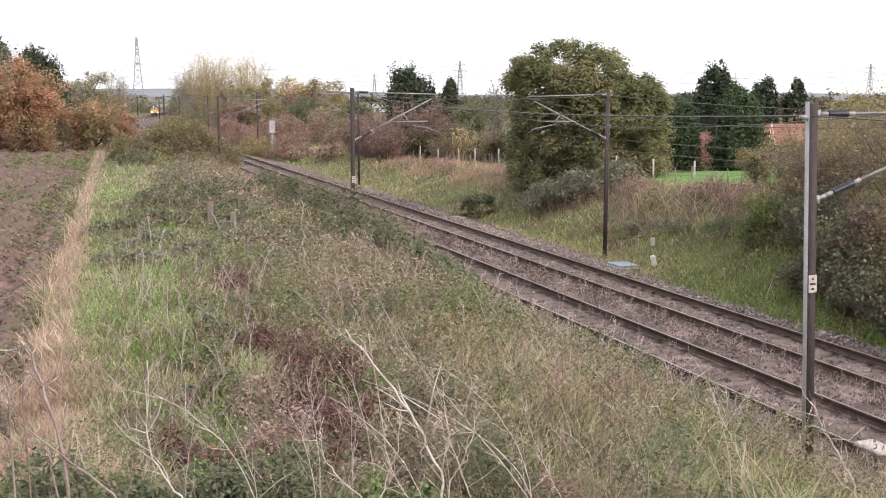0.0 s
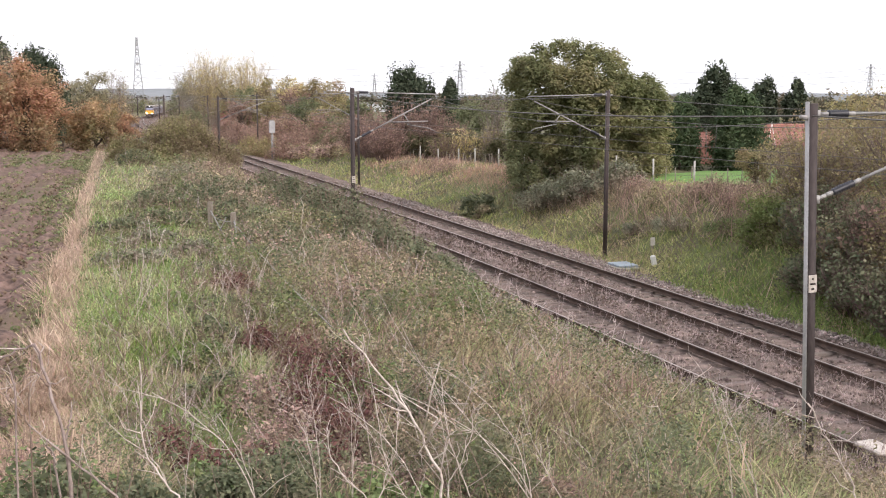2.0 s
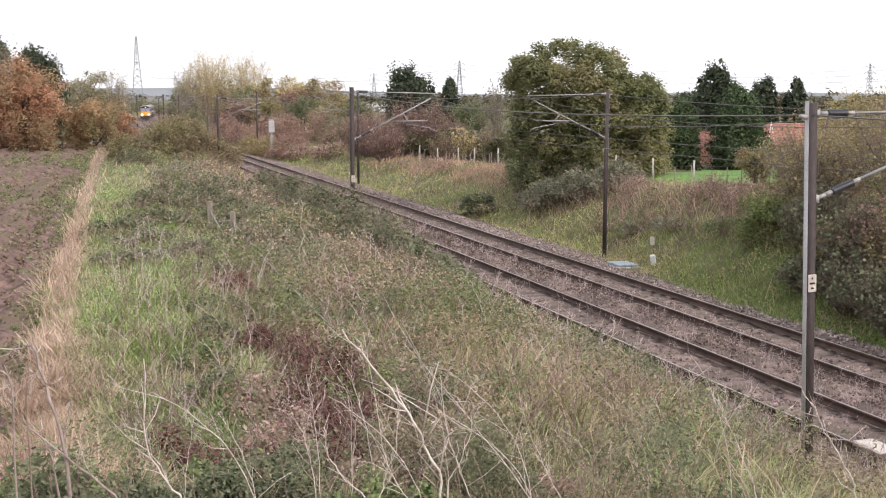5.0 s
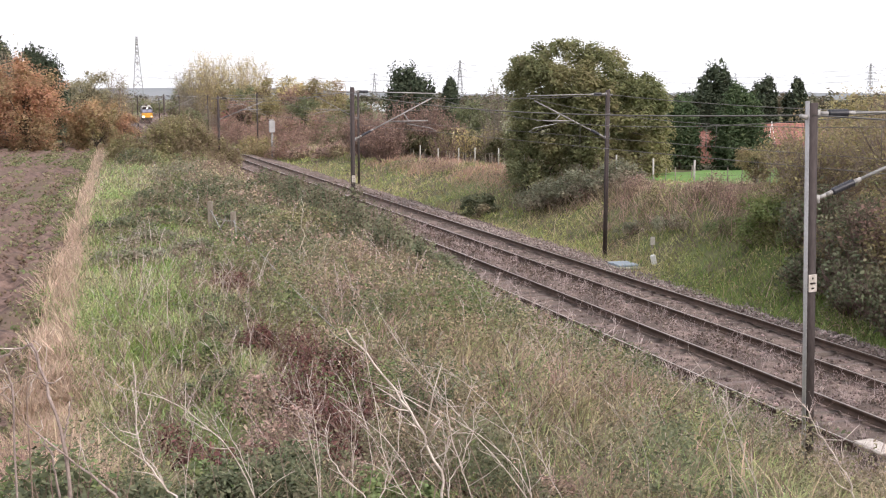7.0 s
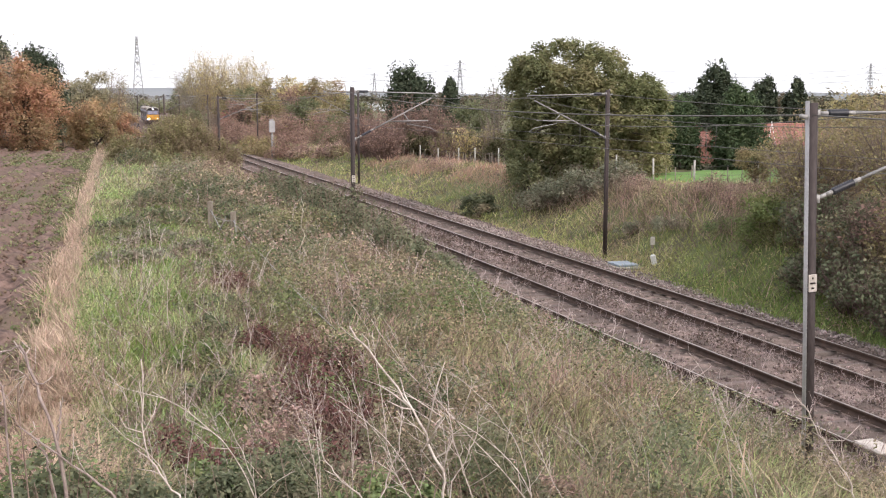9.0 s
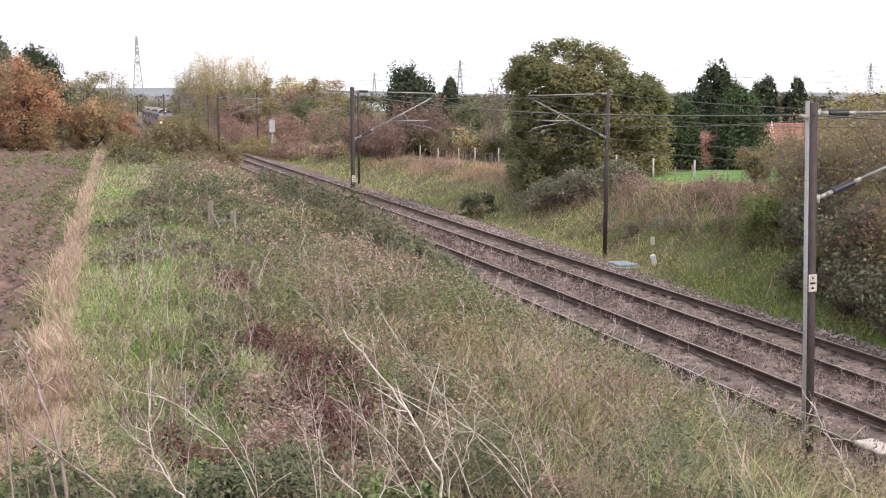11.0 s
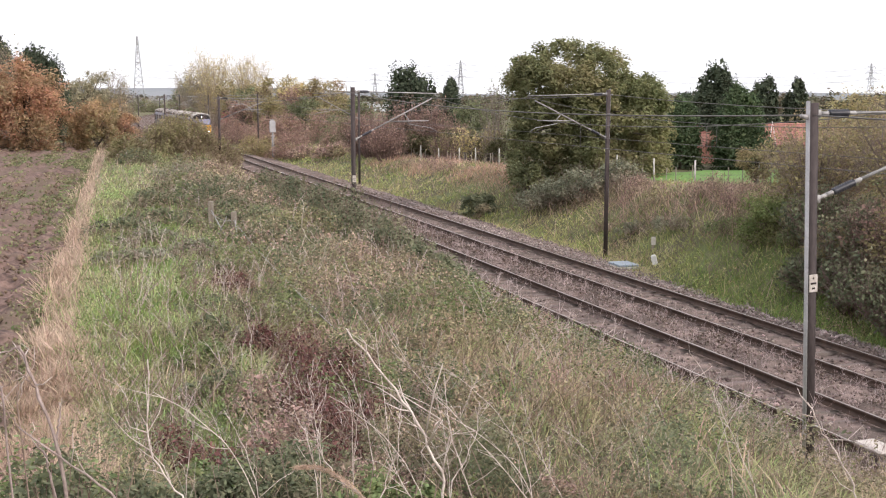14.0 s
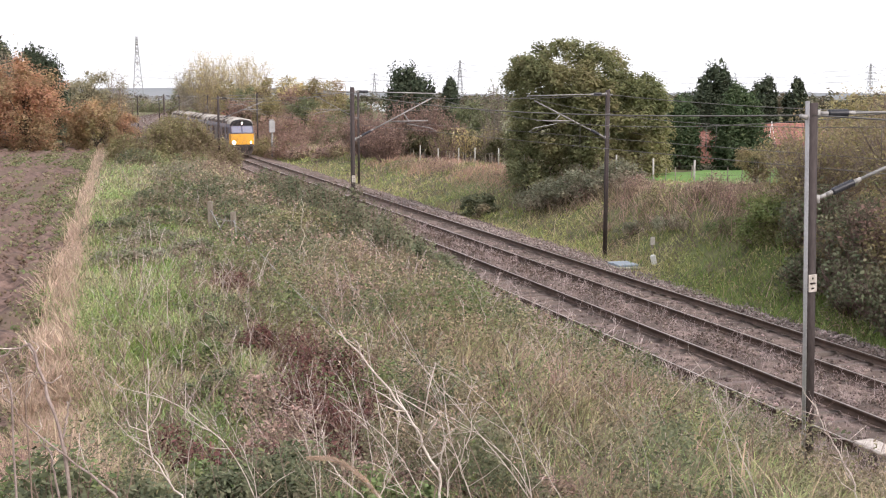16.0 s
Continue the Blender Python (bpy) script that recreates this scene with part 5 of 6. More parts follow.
    w = 0.002 + 0.0001 * y
    bits = sticks(A, B, w, rng)
    i = np.repeat(np.arange(k), 7)
    a = A[i] + (B - A)[i] * (0.3 + 0.65 * rng.rand(7 * k, 1))
    b = a + unit((B - A)[i] * 0.8 + rng.randn(7 * k, 3) * 0.4) * (0.08 + 0.18 * rng.rand(7 * k, 1))
    bits += sticks(a, b, w[i] * 0.6, rng)
    m = 16000
    s = 14 + 70 * rng.rand(m) ** 1.3
    u = np.where(rng.rand(m) < 0.7, -2.45 + 0.33 * rng.randn(m), np.where(rng.rand(m) < 0.5, 0.9 + 0.3 * rng.randn(m), -5.5 + 0.25 * rng.randn(m)))
    keep = (fog(s, u * 3, 1.3) > 0.45) & (np.min(np.abs(u[:, None] - np.array(RAILS)[None]), 1) > 0.1)
    s, u = s[keep], u[keep]
    x, y = line(s, u)
    P = np.stack([x, y, -0.13 + 0.14 * rng.rand(len(s)) ** 2 - 0.12 * (u > 0.7) + 0.06 * (np.abs(u + 2.45) < 0.5)], 1)
    tagged(soup("track_litter", [leaves(P, 0.03 + 0.0012 * y, rng, flat=0.8)], LITTER), "withered low growth and litter on the ballast", "weeds", kind="stuff")
    tagged(soup("trackside_weeds", bits, WEED_PINK), "bare pinkish dead weeds beside the rails", "weeds", kind="stuff")


GRASS_SLOPE = leafy("slope_grass", (0.28, 0.32, 0.11), (0.50, 0.51, 0.215), third=(0.51, 0.46, 0.235), island=0.35)
GRASS_RUST = leafy("rusty_tall_grass", (0.42, 0.27, 0.205), (0.66, 0.45, 0.345), island=0.3)
LITTER = leafy("dark_litter", (0.10, 0.072, 0.06), (0.22, 0.17, 0.145), island=0.5)
WEED_PINK = mat("pinkish_dead_stem", (0.41, 0.32, 0.31), (0.66, 0.555, 0.54), 6, 50, rough=0.85, bump=0.0, island=0.3)
build_trees()
build_field_weeds()
build_near_bank()
build_clumps()
build_far_bank()


# ---- dead stems close by, which stir in the wind ----
def dead_stem(root, mid, tip, radius, seed, label="pale bare dried weed with crooked side twigs", material=TWIG, twigs=11):
    """A bent woody stem with a few side twigs; its origin is its foot on the ground."""
    rng = np.random.RandomState(seed)
    r = radius * 1.05
    root, mid, tip = np.array(root, float), np.array(mid, float), np.array(tip, float)
    foot = root + (root - mid) * 0.25
    foot[2] = float(ground_z(foot[0], foot[1])) - 0.05
    t = thing("dried_weed", label, "dried weed", Matrix.Translation(foot), group="dried weeds on the bank")
    k = np.linspace(0, 1, 16)[:, None]
    base = root + (root - mid) * 0.0
    low = foot * (1 - k) + base * k
    up = base * (1 - k) ** 2 + 2 * (mid * 2 - (base + tip) * 0.5) * k * (1 - k) + tip * k ** 2
    pts = np.concatenate([low[:-1:4], up]) - foot
    pts[1:] += np.cumsum(rng.randn(len(pts) - 1, 3) * r * 1.35, 0) * np.array([1, 0.6, 0.4])
    rad = np.linspace(r, r * 0.45, len(pts))
    soup("stalk", [tube(pts, rad, 6)], material, t)
    for i in range(twigs):
        j = rng.randint(6, len(pts) - 1)
        d = unit(pts[j] - pts[j - 1]) + rng.randn(3) * np.array([0.75, 0.5, 0.3])
        ln = (0.10 + 0.32 * rng.rand() ** 1.5) * np.linalg.norm(tip - root)
        e = pts[j] + unit(d) * ln
        m = (pts[j] + e) / 2 + rng.randn(3) * 0.12 * ln
        soup("side_twig", [tube([pts[j], m, e], [r * 0.5, r * 0.38, r * 0.2], 4)], material, t)
    return t


STEMS_A = [((0.04, 6.5, 3.66), (-0.14, 6.5, 4.21), (-0.56, 6.5, 4.72), 0.010), ((-1.72, 7.0, 3.54), (-1.89, 7.0, 3.85), (-1.93, 7.0, 4.44), 0.007), 
           ((-0.50, 7.0, 3.53), (-0.65, 7.0, 3.76), (-0.70, 7.0, 4.00), 0.005), ((0.23, 7.5, 3.32), (0.09, 7.5, 3.73), (0.02, 7.5, 4.22), 0.005),
           ((0.03, 7.5, 3.48), (0.18, 7.5, 3.73), (0.24, 7.5, 4.04), 0.0045), ((3.41, 9.0, 2.76), (3.25, 9.0, 3.13), (2.93, 9.0, 3.57), 0.008)]
STEMS_B = [((2.58, 9.0, 2.79), (2.38, 9.0, 3.25), (2.21, 9.0, 3.68), 0.005), ((-0.42, 7.0, 3.51), (-0.30, 7.0, 3.83), (-0.28, 7.0, 4.09), 0.0045),
           ((-0.18, 7.2, 3.43), (-0.34, 7.2, 3.78), (-0.47, 7.2, 4.58), 0.004), ((0.58, 7.6, 3.28), (0.38, 7.6, 3.57), (-0.33, 7.6, 4.38), 0.0045), ((-0.93, 8.0, 3.14), (-0.99, 8.0, 3.52), (-1.07, 8.0, 3.80), 0.004),
           ((1.01, 9.0, 2.76), (0.82, 9.0, 3.20), (0.65, 9.0, 3.73), 0.004), ((-1.46, 8.5, 2.95), (-1.56, 8.5, 3.36), (-1.72, 8.5, 3.68), 0.004)]
SWAYING = [dead_stem(*row, 300 + i, material=TWIG) for i, row in enumerate(STEMS_A + STEMS_B)]


def build_dead_bush():
    """A crooked bare bush: knotty branches that fork and lean across one another."""
    rng = np.random.RandomState(91)
    foot = np.array((-2.55, 7.5, 2.78))
    t = thing("dead_bush", "bare crooked dead bush with forked grey-brown branches", "bush", Matrix.Translation(foot))
    runs = [((0.0, 0.0, 0.0), (-0.06, 0, 0.90), (-0.16, 0, 1.29), (-0.28, 0, 1.65), 0.0125), ((-0.07, 0, 0.98), (-0.05, 0, 1.06), (-0.04, 0, 1.12), (-0.02, 0, 1.22), 0.0075), ((-0.28, 0, 1.65), (-0.33, 0, 1.62), (-0.40, 0, 1.60), (-0.52, 0, 1.52), 0.008),
            ((0.45, 0.1, 0.2), (0.27, 0.02, 0.59), (0.02, -0.02, 0.81), (-0.31, -0.04, 1.10), 0.0085), ((-0.31, -0.04, 1.10), (-0.37, -0.04, 1.2), (-0.42, -0.04, 1.25), (-0.5, -0.04, 1.32), 0.006), ((-0.1, 0.1, 0.0), (-0.15, 0.06, 0.67), (-0.17, 0.05, 0.84), (-0.22, 0.05, 0.96), 0.0085),
            ((-0.3, 0.1, 0.0), (-0.34, 0.06, 1.12), (-0.335, 0.05, 1.3), (-0.31, 0.05, 1.56), 0.006), ((-0.35, -0.1, 0.0), (-0.38, -0.08, 1.24), (-0.39, -0.07, 1.38), (-0.43, -0.07, 1.51), 0.0075), ((-0.18, 0, 1.36), (-0.22, 0, 1.40), (-0.26, 0.02, 1.44), (-0.32, 0.03, 1.45), 0.006), ((-0.31, 0.03, 1.45), (-0.36, 0.03, 1.40), (-0.42, 0.03, 1.36), (-0.5, 0.03, 1.29), 0.006)]
    for a, b, c, d, r in runs:
        q = np.concatenate([np.linspace(a, b, 5)[:-1], np.linspace(b, c, 4)[:-1], np.linspace(c, d, 5)])
        q[1:-1] += rng.randn(len(q) - 2, 3) * r * 0.7
        branch = soup("branch", [tube(q, np.linspace(r * 1.15, r * 0.7, len(q)) * (1 + 0.15 * rng.randn(len(q)).clip(-1, 1)), 6)], TWIG_DARK if r < 0.0062 else KNOTTY, t)
        for i in range(3):
            j = rng.randint(6, len(q) - 1)
            e = q[j] + unit(unit(q[j] - q[j - 1]) + rng.randn(3) * np.array([0.8, 0.5, 0.5])) * rng.uniform(0.08, 0.24)
            m = (q[j] + e) / 2 + rng.randn(3) * 0.02
            soup("side_twig", [tube([q[j], m, e], [r * 0.5, r * 0.35, r * 0.2], 4)], TWIG, branch)
    return t


KNOTTY = mat("grey_brown_bark", (0.22, 0.165, 0.15), (0.46, 0.37, 0.345), 8, 60, rough=0.9, bump=0.5, stretch=(1, 1, 0.4))
SWAYING.append(build_dead_bush())


def build_standing_stems():
    rng = np.random.RandomState(77)
    made = 0
    while made < 70:
        y = rng.uniform(11.5, 34)
        x = rng.uniform(-0.36, 0.3) * y
        s, u = su(x, y)
        if u > -5.9 or u < field_edge(s) + 1.2:
            continue
        z = float(ground_z(x, y))
        h = rng.uniform(0.6, 1.15)
        a = rng.randn(2) * 0.18
        dead_stem((x, y, z + 0.1), (x + a[0] * 0.4, y + a[1] * 0.4, z + h * 0.55), (x + a[0] * 1.6, y + a[1], z + h), 0.0035 + 0.0002 * y, 400 + made, twigs=4)
        made += 1
    for i in range(44):
        y = rng.uniform(7.2, 11.0)
        x = (rng.uniform(-0.38, 0.36) if i % 3 else rng.uniform(-0.13, 0.04)) * y
        z = float(ground_z(x, y))
        h = 0.30 * (12.6 - y) * 0.35 + rng.uniform(0.55, 1.15)
        a = np.array([rng.randn() * 0.35 - 0.1, rng.randn() * 0.1])
        dead_stem((x, y, z + 0.1), (x + a[0] * 0.35, y + a[1] * 0.4, z + h * 0.6), (x + a[0] * 1.4, y + a[1], z + h), rng.uniform(0.0028, 0.0055), 600 + i, material=TWIG_DARK if i % 5 in (1, 3, 4) else TWIG, twigs=5)
    for i, (x, y, tx, h, r) in enumerate([(-3.40, 28.0, -3.62, 1.75, 0.02), (-3.38, 28.0, -2.95, 1.1, 0.016), (-3.36, 28.0, -3.2, 0.9, 0.013), (-3.42, 28.0, -3.85, 0.85, 0.012), (-3.15, 20.6, -3.5, 0.8, 0.011), (-3.15, 20.6, -3.0, 0.7, 0.010)]):
        z = float(ground_z(x, y))
        dead_stem((x, y, z + 0.05), (x * 0.6 + tx * 0.4, y, z + h * 0.5), (tx, y, z + h), r, 660 + i, "bleached bare weed standing in the grass", PALE_TWIG, 2)
    for i in range(64):
        s = rng.uniform(15, 46)
        x, y = (float(q) for q in line(s, -6.2 + 0.5 * rng.randn()))
        z = float(ground_z(x, y))
        h = rng.uniform(0.7, 1.2)
        a = rng.randn(2) * 0.15
        dead_stem((x, y, z + 0.1), (x + a[0] * 0.4, y + a[1] * 0.4, z + h * 0.55), (x + a[0] * 1.6, y + a[1], z + h), 0.0052 + 0.00025 * y, 500 + i, "pinkish bare twiggy weed beside the rails", WEED_PINK, 9)


def build_plume():
    """An arching reed with a feathery head."""
    rng = np.random.RandomState(8)
    foot = np.array((0.1, 4.5, 3.6))
    t = thing("reed_plume", "arching pale reed with a feathery seed head", "reed", Matrix.Translation(foot))
    a, b, c = np.array((0.1, 4.5, 3.6)), np.array((-0.22, 4.5, 4.66)), np.array((-0.53, 4.5, 4.62))
    k = np.linspace(0, 1, 20)[:, None]
    pts = a * (1 - k) ** 2 + 2 * b * k * (1 - k) + c * k ** 2 - foot
    soup("stalk", [tube(pts, np.linspace(0.008, 0.004, 20), 5)], TWIG, t)
    n = 1100
    q = 0.55 + 0.45 * rng.rand(n)
    i = np.minimum((q * 19).astype(int), 18)
    P = pts[i] + (pts[i + 1] - pts[i]) * rng.rand(n, 1)
    d = unit(pts[i + 1] - pts[i]) * 0.03 + rng.randn(n, 3) * 0.006
    soup("seed_head", sticks(P, P + d, 0.0016, rng), GRASS_TAN, t)
    return t


def build_bank_clumps():
    """Heaps of withered and green growth on the far bank."""
    rows = [(37, 6.4, 1.1, 1.1, GRASS_BROWN), (40, 7.0, 1.1, 0.9, GRASS_BROWN), (43, 6.2, 1.0, 0.8, GRASS_OLIVE), (46, 6.8, 1.1, 0.9, GRASS_BROWN), (49.5, 6.4, 0.9, 0.9, GRASS_BROWN), (34, 5.6, 1.0, 0.8, GRASS_OLIVE),
            (41.8, 4.6, 1.1, 0.5, BRAMBLE_PALE), (39.2, 4.9, 1.2, 0.6, BRAMBLE_PALE), (35.5, 5.0, 1.2, 0.6, NETTLE), (31.5, 5.0, 1.2, 0.6, NETTLE), (44.5, 4.4, 0.9, 0.5, GRASS_OLIVE), (72, 6.6, 1.3, 0.8, GRASS_BROWN), (76, 6.9, 1.4, 0.9, GRASS_BROWN), (82, 6.6, 1.4, 0.9, GRASS_BROWN)]
    for i, (s, u, r, h, m) in enumerate(rows):
        x, y = (float(q) for q in line(s, u))
        lab = {"pale_bramble_leaf": "low grey-green bramble on the far bank", "nettle_leaf": "fresh green nettles on the far bank"}.get(m.name, "withered brown weeds on the far bank")
        clump("weed_clump", lab, x, y, r, h, m, 700 + i, 2000, 0.06, stems=90)


build_bank_clumps()
build_standing_stems()
PLUME = build_plume()

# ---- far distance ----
# distance haze is mixed into the hill colour as grey-blue
HAZED_HILL = mat("hazed_far_hill", (0.19, 0.205, 0.215), (0.25, 0.265, 0.28), 0.004, 0.03, rough=1.0, bump=0)
BRICK = mat("red_brick", (0.25, 0.12, 0.095), (0.38, 0.20, 0.16), 1.5, 18, rough=0.9, bump=0.3)
PANTILE = mat("red_pantile", (0.28, 0.125, 0.10), (0.40, 0.19, 0.155), 1.2, 14, rough=0.85, bump=0.3, objects=0.12)
PALE_WALL = mat("pale_cladding", (0.52, 0.54, 0.56), (0.68, 0.70, 0.72), 0.2, 2, rough=0.7, bump=0)
WOODS = leafy("far_woods_leaf", (0.075, 0.08, 0.055), (0.16, 0.155, 0.10), third=(0.13, 0.10, 0.07), island=0.35, leaf=0.2, scale=0.05)
PYLON = mat("pylon_steel", (0.24, 0.245, 0.25), (0.36, 0.365, 0.37), 0.5, 5, rough=0.7, metal=0.2, bump=0)
GLASS = mat("window_glass", (0.02, 0.025, 0.03), (0.05, 0.055, 0.06), 2, 10, rough=0.08, bump=0, spec=0.6)


def build_hills():
    for name, y0, top, seed in (("backdrop_hills", 3600.0, 36.0, 3), ("backdrop_ridge", 2300.0, 17.0, 4)):
        x = np.linspace(-2600, 2600, 160)
        h = top * (0.55 + 0.6 * fog(x, 0 * x + seed * 7.3, 520)) * np.interp(x, [-2600, -900, -300, 400, 2600], [1.0, 1.0, 0.75, 0.5, 0.5])
        rows = []
        for k, (dy, q) in enumerate(((-500, 0.0), (-250, 0.45), (0, 1.0), (500, 0.9), (900, 0.0))):
            rows.append(np.stack([x, y0 + dy + 40 * fog(x, 0 * x + k, 200), h * q - 3], 1))
        v, n = np.concatenate(rows), len(x)
        i, j = np.arange(4)[:, None] * n, np.arange(n - 1)[None]
        f = np.stack([i + j, i + j + 1, i + n + j + 1, i + n + j], -1).reshape(-1, 4)
        tagged(soup(name, [(v, f)], HAZED_HILL, smooth_shade=True), "low horizon hills with haze in their grey-blue colour", "hills", kind="structure")


def build_far_woods():
    rng = np.random.RandomState(44)
    bits = []
    for y0, y1, count, hh, span in ((250, 420, 70, 6.5, 0.5), (420, 800, 130, 7.5, 0.5), (800, 1700, 160, 9.0, 0.5)):
        for i in range(count):
            y = rng.uniform(y0, y1)
            x = rng.uniform(-span, span) * y
            s, u = su(x, y)
            if abs(u) < 14 or (-0.275 < x / y < -0.235 and y < 900):
                continue
            r, h = rng.uniform(3, 6) * (y0 / 400 + 0.5), hh * rng.uniform(0.6, 1.15)
            C, R = lumps_round(rng, r, h, 0.0, 9)
            v, f = crown(rng, C + np.array([x, y, float(ground_z(x, y))]), R * 1.4, 70, 0.75 + y / 700)
            bits.append((v, f))
    tagged(soup("far_woods", bits, WOODS), "distant hedges and woods in grey-green and brown", "woods", kind="stuff")


def build_pylon(x, y, h, turn=0.3):
    """A lattice tower: four legs, bracing and three pairs of arms."""
    t = thing("pylon", "tall grey steel lattice electricity pylon", "pylon", pose(x, y, -1.0, 0, 0, math.degrees(turn)), group="electricity pylons")
    bits = []
    half = lambda z: (0.085 * h) * (1 - z / h) ** 1.15 * 0.9 + 0.010 * h
    w = 0.0052 * h
    zs = np.array([0, 0.14, 0.27, 0.38, 0.48, 0.57, 0.65, 0.72, 0.79, 0.86, 0.92, 1.0]) * h
    corners = ((-1, -1), (1, -1), (1, 1), (-1, 1))
    for a, b in corners:
        pts = [(a * half(z), b * half(z), z) for z in zs]
        soup("leg", [tube(pts, w, 4)], PYLON, t)
    for i in range(len(zs) - 1):
        z0, z1 = zs[i], zs[i + 1]
        for k in range(4):
            (a, b), (c, d) = corners[k], corners[(k + 1) % 4]
            bits.append(tube([(a * half(z0), b * half(z0), z0), (c * half(z1), d * half(z1), z1)], w * 0.6, 4))
            bits.append(tube([(c * half(z0), d * half(z0), z0), (a * half(z1), b * half(z1), z1)], w * 0.6, 4))
    soup("bracing", bits, PYLON, t)
    for q, reach in ((0.62, 0.13), (0.77, 0.16), (0.91, 0.12)):
        for side in (-1, 1):
            z, k = q * h, half(q * h)
            tip = (side * reach * h, 0, z)
            arm = [tube([(side * k, a * k, z - 0.0 * h), tip], w * 0.8, 4) for a in (-1, 1)] + [tube([(side * k, 0, z + 0.045 * h), tip], w * 0.8, 4)]
            a = soup("arm", arm, PYLON, t)
            soup("insulator_string", [tube([tip, (tip[0], 0, z - 0.045 * h)], w * 0.9, 5)], GALV, a)
    return t


def build_pylons():
    rows = [(-213.5, 800, 48.3), (17.8, 1200, 44), (-84.0, 1400, 35), (411.0, 1100, 38), (271.0, 1500, 34), (-330.0, 1700, 32)]
    for i, (x, y, h) in enumerate(rows):
        build_pylon(x, y, h, 1.83 if i == 0 else 0.25)
    spans = [((-84, 1400, 35), (17.8, 1200, 44)), ((-420, 1500, 36), (-84, 1400, 35)), ((17.8, 1200, 44), (520, 1250, 40)), ((271, 1500, 34), (411, 1100, 38)), ((411, 1100, 38), (700, 1000, 38)), ((-300, 1120, 43), (17.8, 1200, 44))]
    for (x0, y0, h0), (x1, y1, h1) in spans:
        for q in (0.60, 0.75, 0.89):
            w = strand([(x0, y0, h0 * q - 1), (x1, y1, h1 * q - 1)], 5.0, 0.1, 24)
            tagged(soup("power_line", [tube(w, 0.10, 4)], WIRE), "thin high-voltage cable strung between pylons", "power line", group="power lines")


def gable_house(name, label, x, y, z, turn, length, depth, eaves, ridge, chimney=True, windows=True):
    """A brick building with a pitched tiled roof, windows and a door."""
    t = thing(name, label, "house", pose(x, y, z, 0, 0, turn))
    L, D = length / 2, depth / 2
    v = np.array([(-L, -D, -0.5), (L, -D, -0.5), (L, D, -0.5), (-L, D, -0.5), (-L, -D, eaves), (L, -D, eaves), (L, D, eaves), (-L, D, eaves), (-L, 0, ridge - 0.1), (L, 0, ridge - 0.1)])
    f = [(0, 1, 5, 4), (2, 3, 7, 6), (1, 2, 6, 5), (3, 0, 4, 7), (4, 5, 9, 8), (6, 7, 8, 9), (5, 6, 9, 9), (7, 4, 8, 8)]
    bm = bmesh.new()
    vs = [bm.verts.new(p) for p in v]
    for q in f:
        bm.faces.new([vs[i] for i in dict.fromkeys(q)])
    part("wall", bm, BRICK, t)
    rise = ridge - eaves
    courses = 12
    for side in (-1, 1):
        roof = []
        for i in range(courses):
            a, b = i / courses, (i + 1) / courses
            y0, y1 = side * (D + 0.3) * (1 - a), side * (D + 0.3) * (1 - b)
            z0, z1 = eaves - 0.1 + (rise + 0.1) * a, eaves - 0.1 + (rise + 0.1) * b
            lift = 0.05
            p = np.array([(-L - 0.25, y0, z0), (L + 0.25, y0, z0), (L + 0.25, y1, z1), (-L - 0.25, y1, z1), (-L - 0.25, y0, z0 + lift + 0.03), (L + 0.25, y0, z0 + lift + 0.03), (L + 0.25, y1, z1 + lift), (-L - 0.25, y1, z1 + lift)])
            roof.append((p, np.array([(0, 1, 2, 3), (4, 5, 6, 7), (0, 1, 5, 4), (2, 3, 7, 6), (1, 2, 6, 5), (3, 0, 4, 7)])))
        whole = soup("roof", roof[:1], PANTILE, t)
        for bit in roof[1:]:
            soup("tile_course", [bit], PANTILE, whole)
    soup("ridge_tile", [tube([(-L - 0.25, 0, ridge + 0.03), (L + 0.25, 0, ridge + 0.03)], 0.12, 8)], PANTILE, t)
    if chimney:
        c = part("chimney", bev(-L * 0.55 - 0.3, -L * 0.55 + 0.3, -0.25, 0.25, ridge - 0.5, ridge + 0.7, 0.03), BRICK, t)
        soup("chimney_pot", [tube([(-L * 0.55, 0, ridge + 0.68), (-L * 0.55, 0, ridge + 0.95)], 0.11, 8)], PANTILE, c)
    for k in (-0.6, 0.0, 0.6) if windows else ():
        w = part("window", bev(k * L - 0.45, k * L + 0.45, -D - 0.05, -D + 0.02, 0.9, 1.9, 0.02), PAINT, t)
        soup("pane", [box(k * L - 0.36, k * L + 0.36, -D - 0.07, -D - 0.052, 0.98, 1.82)], GLASS, w)
    return t


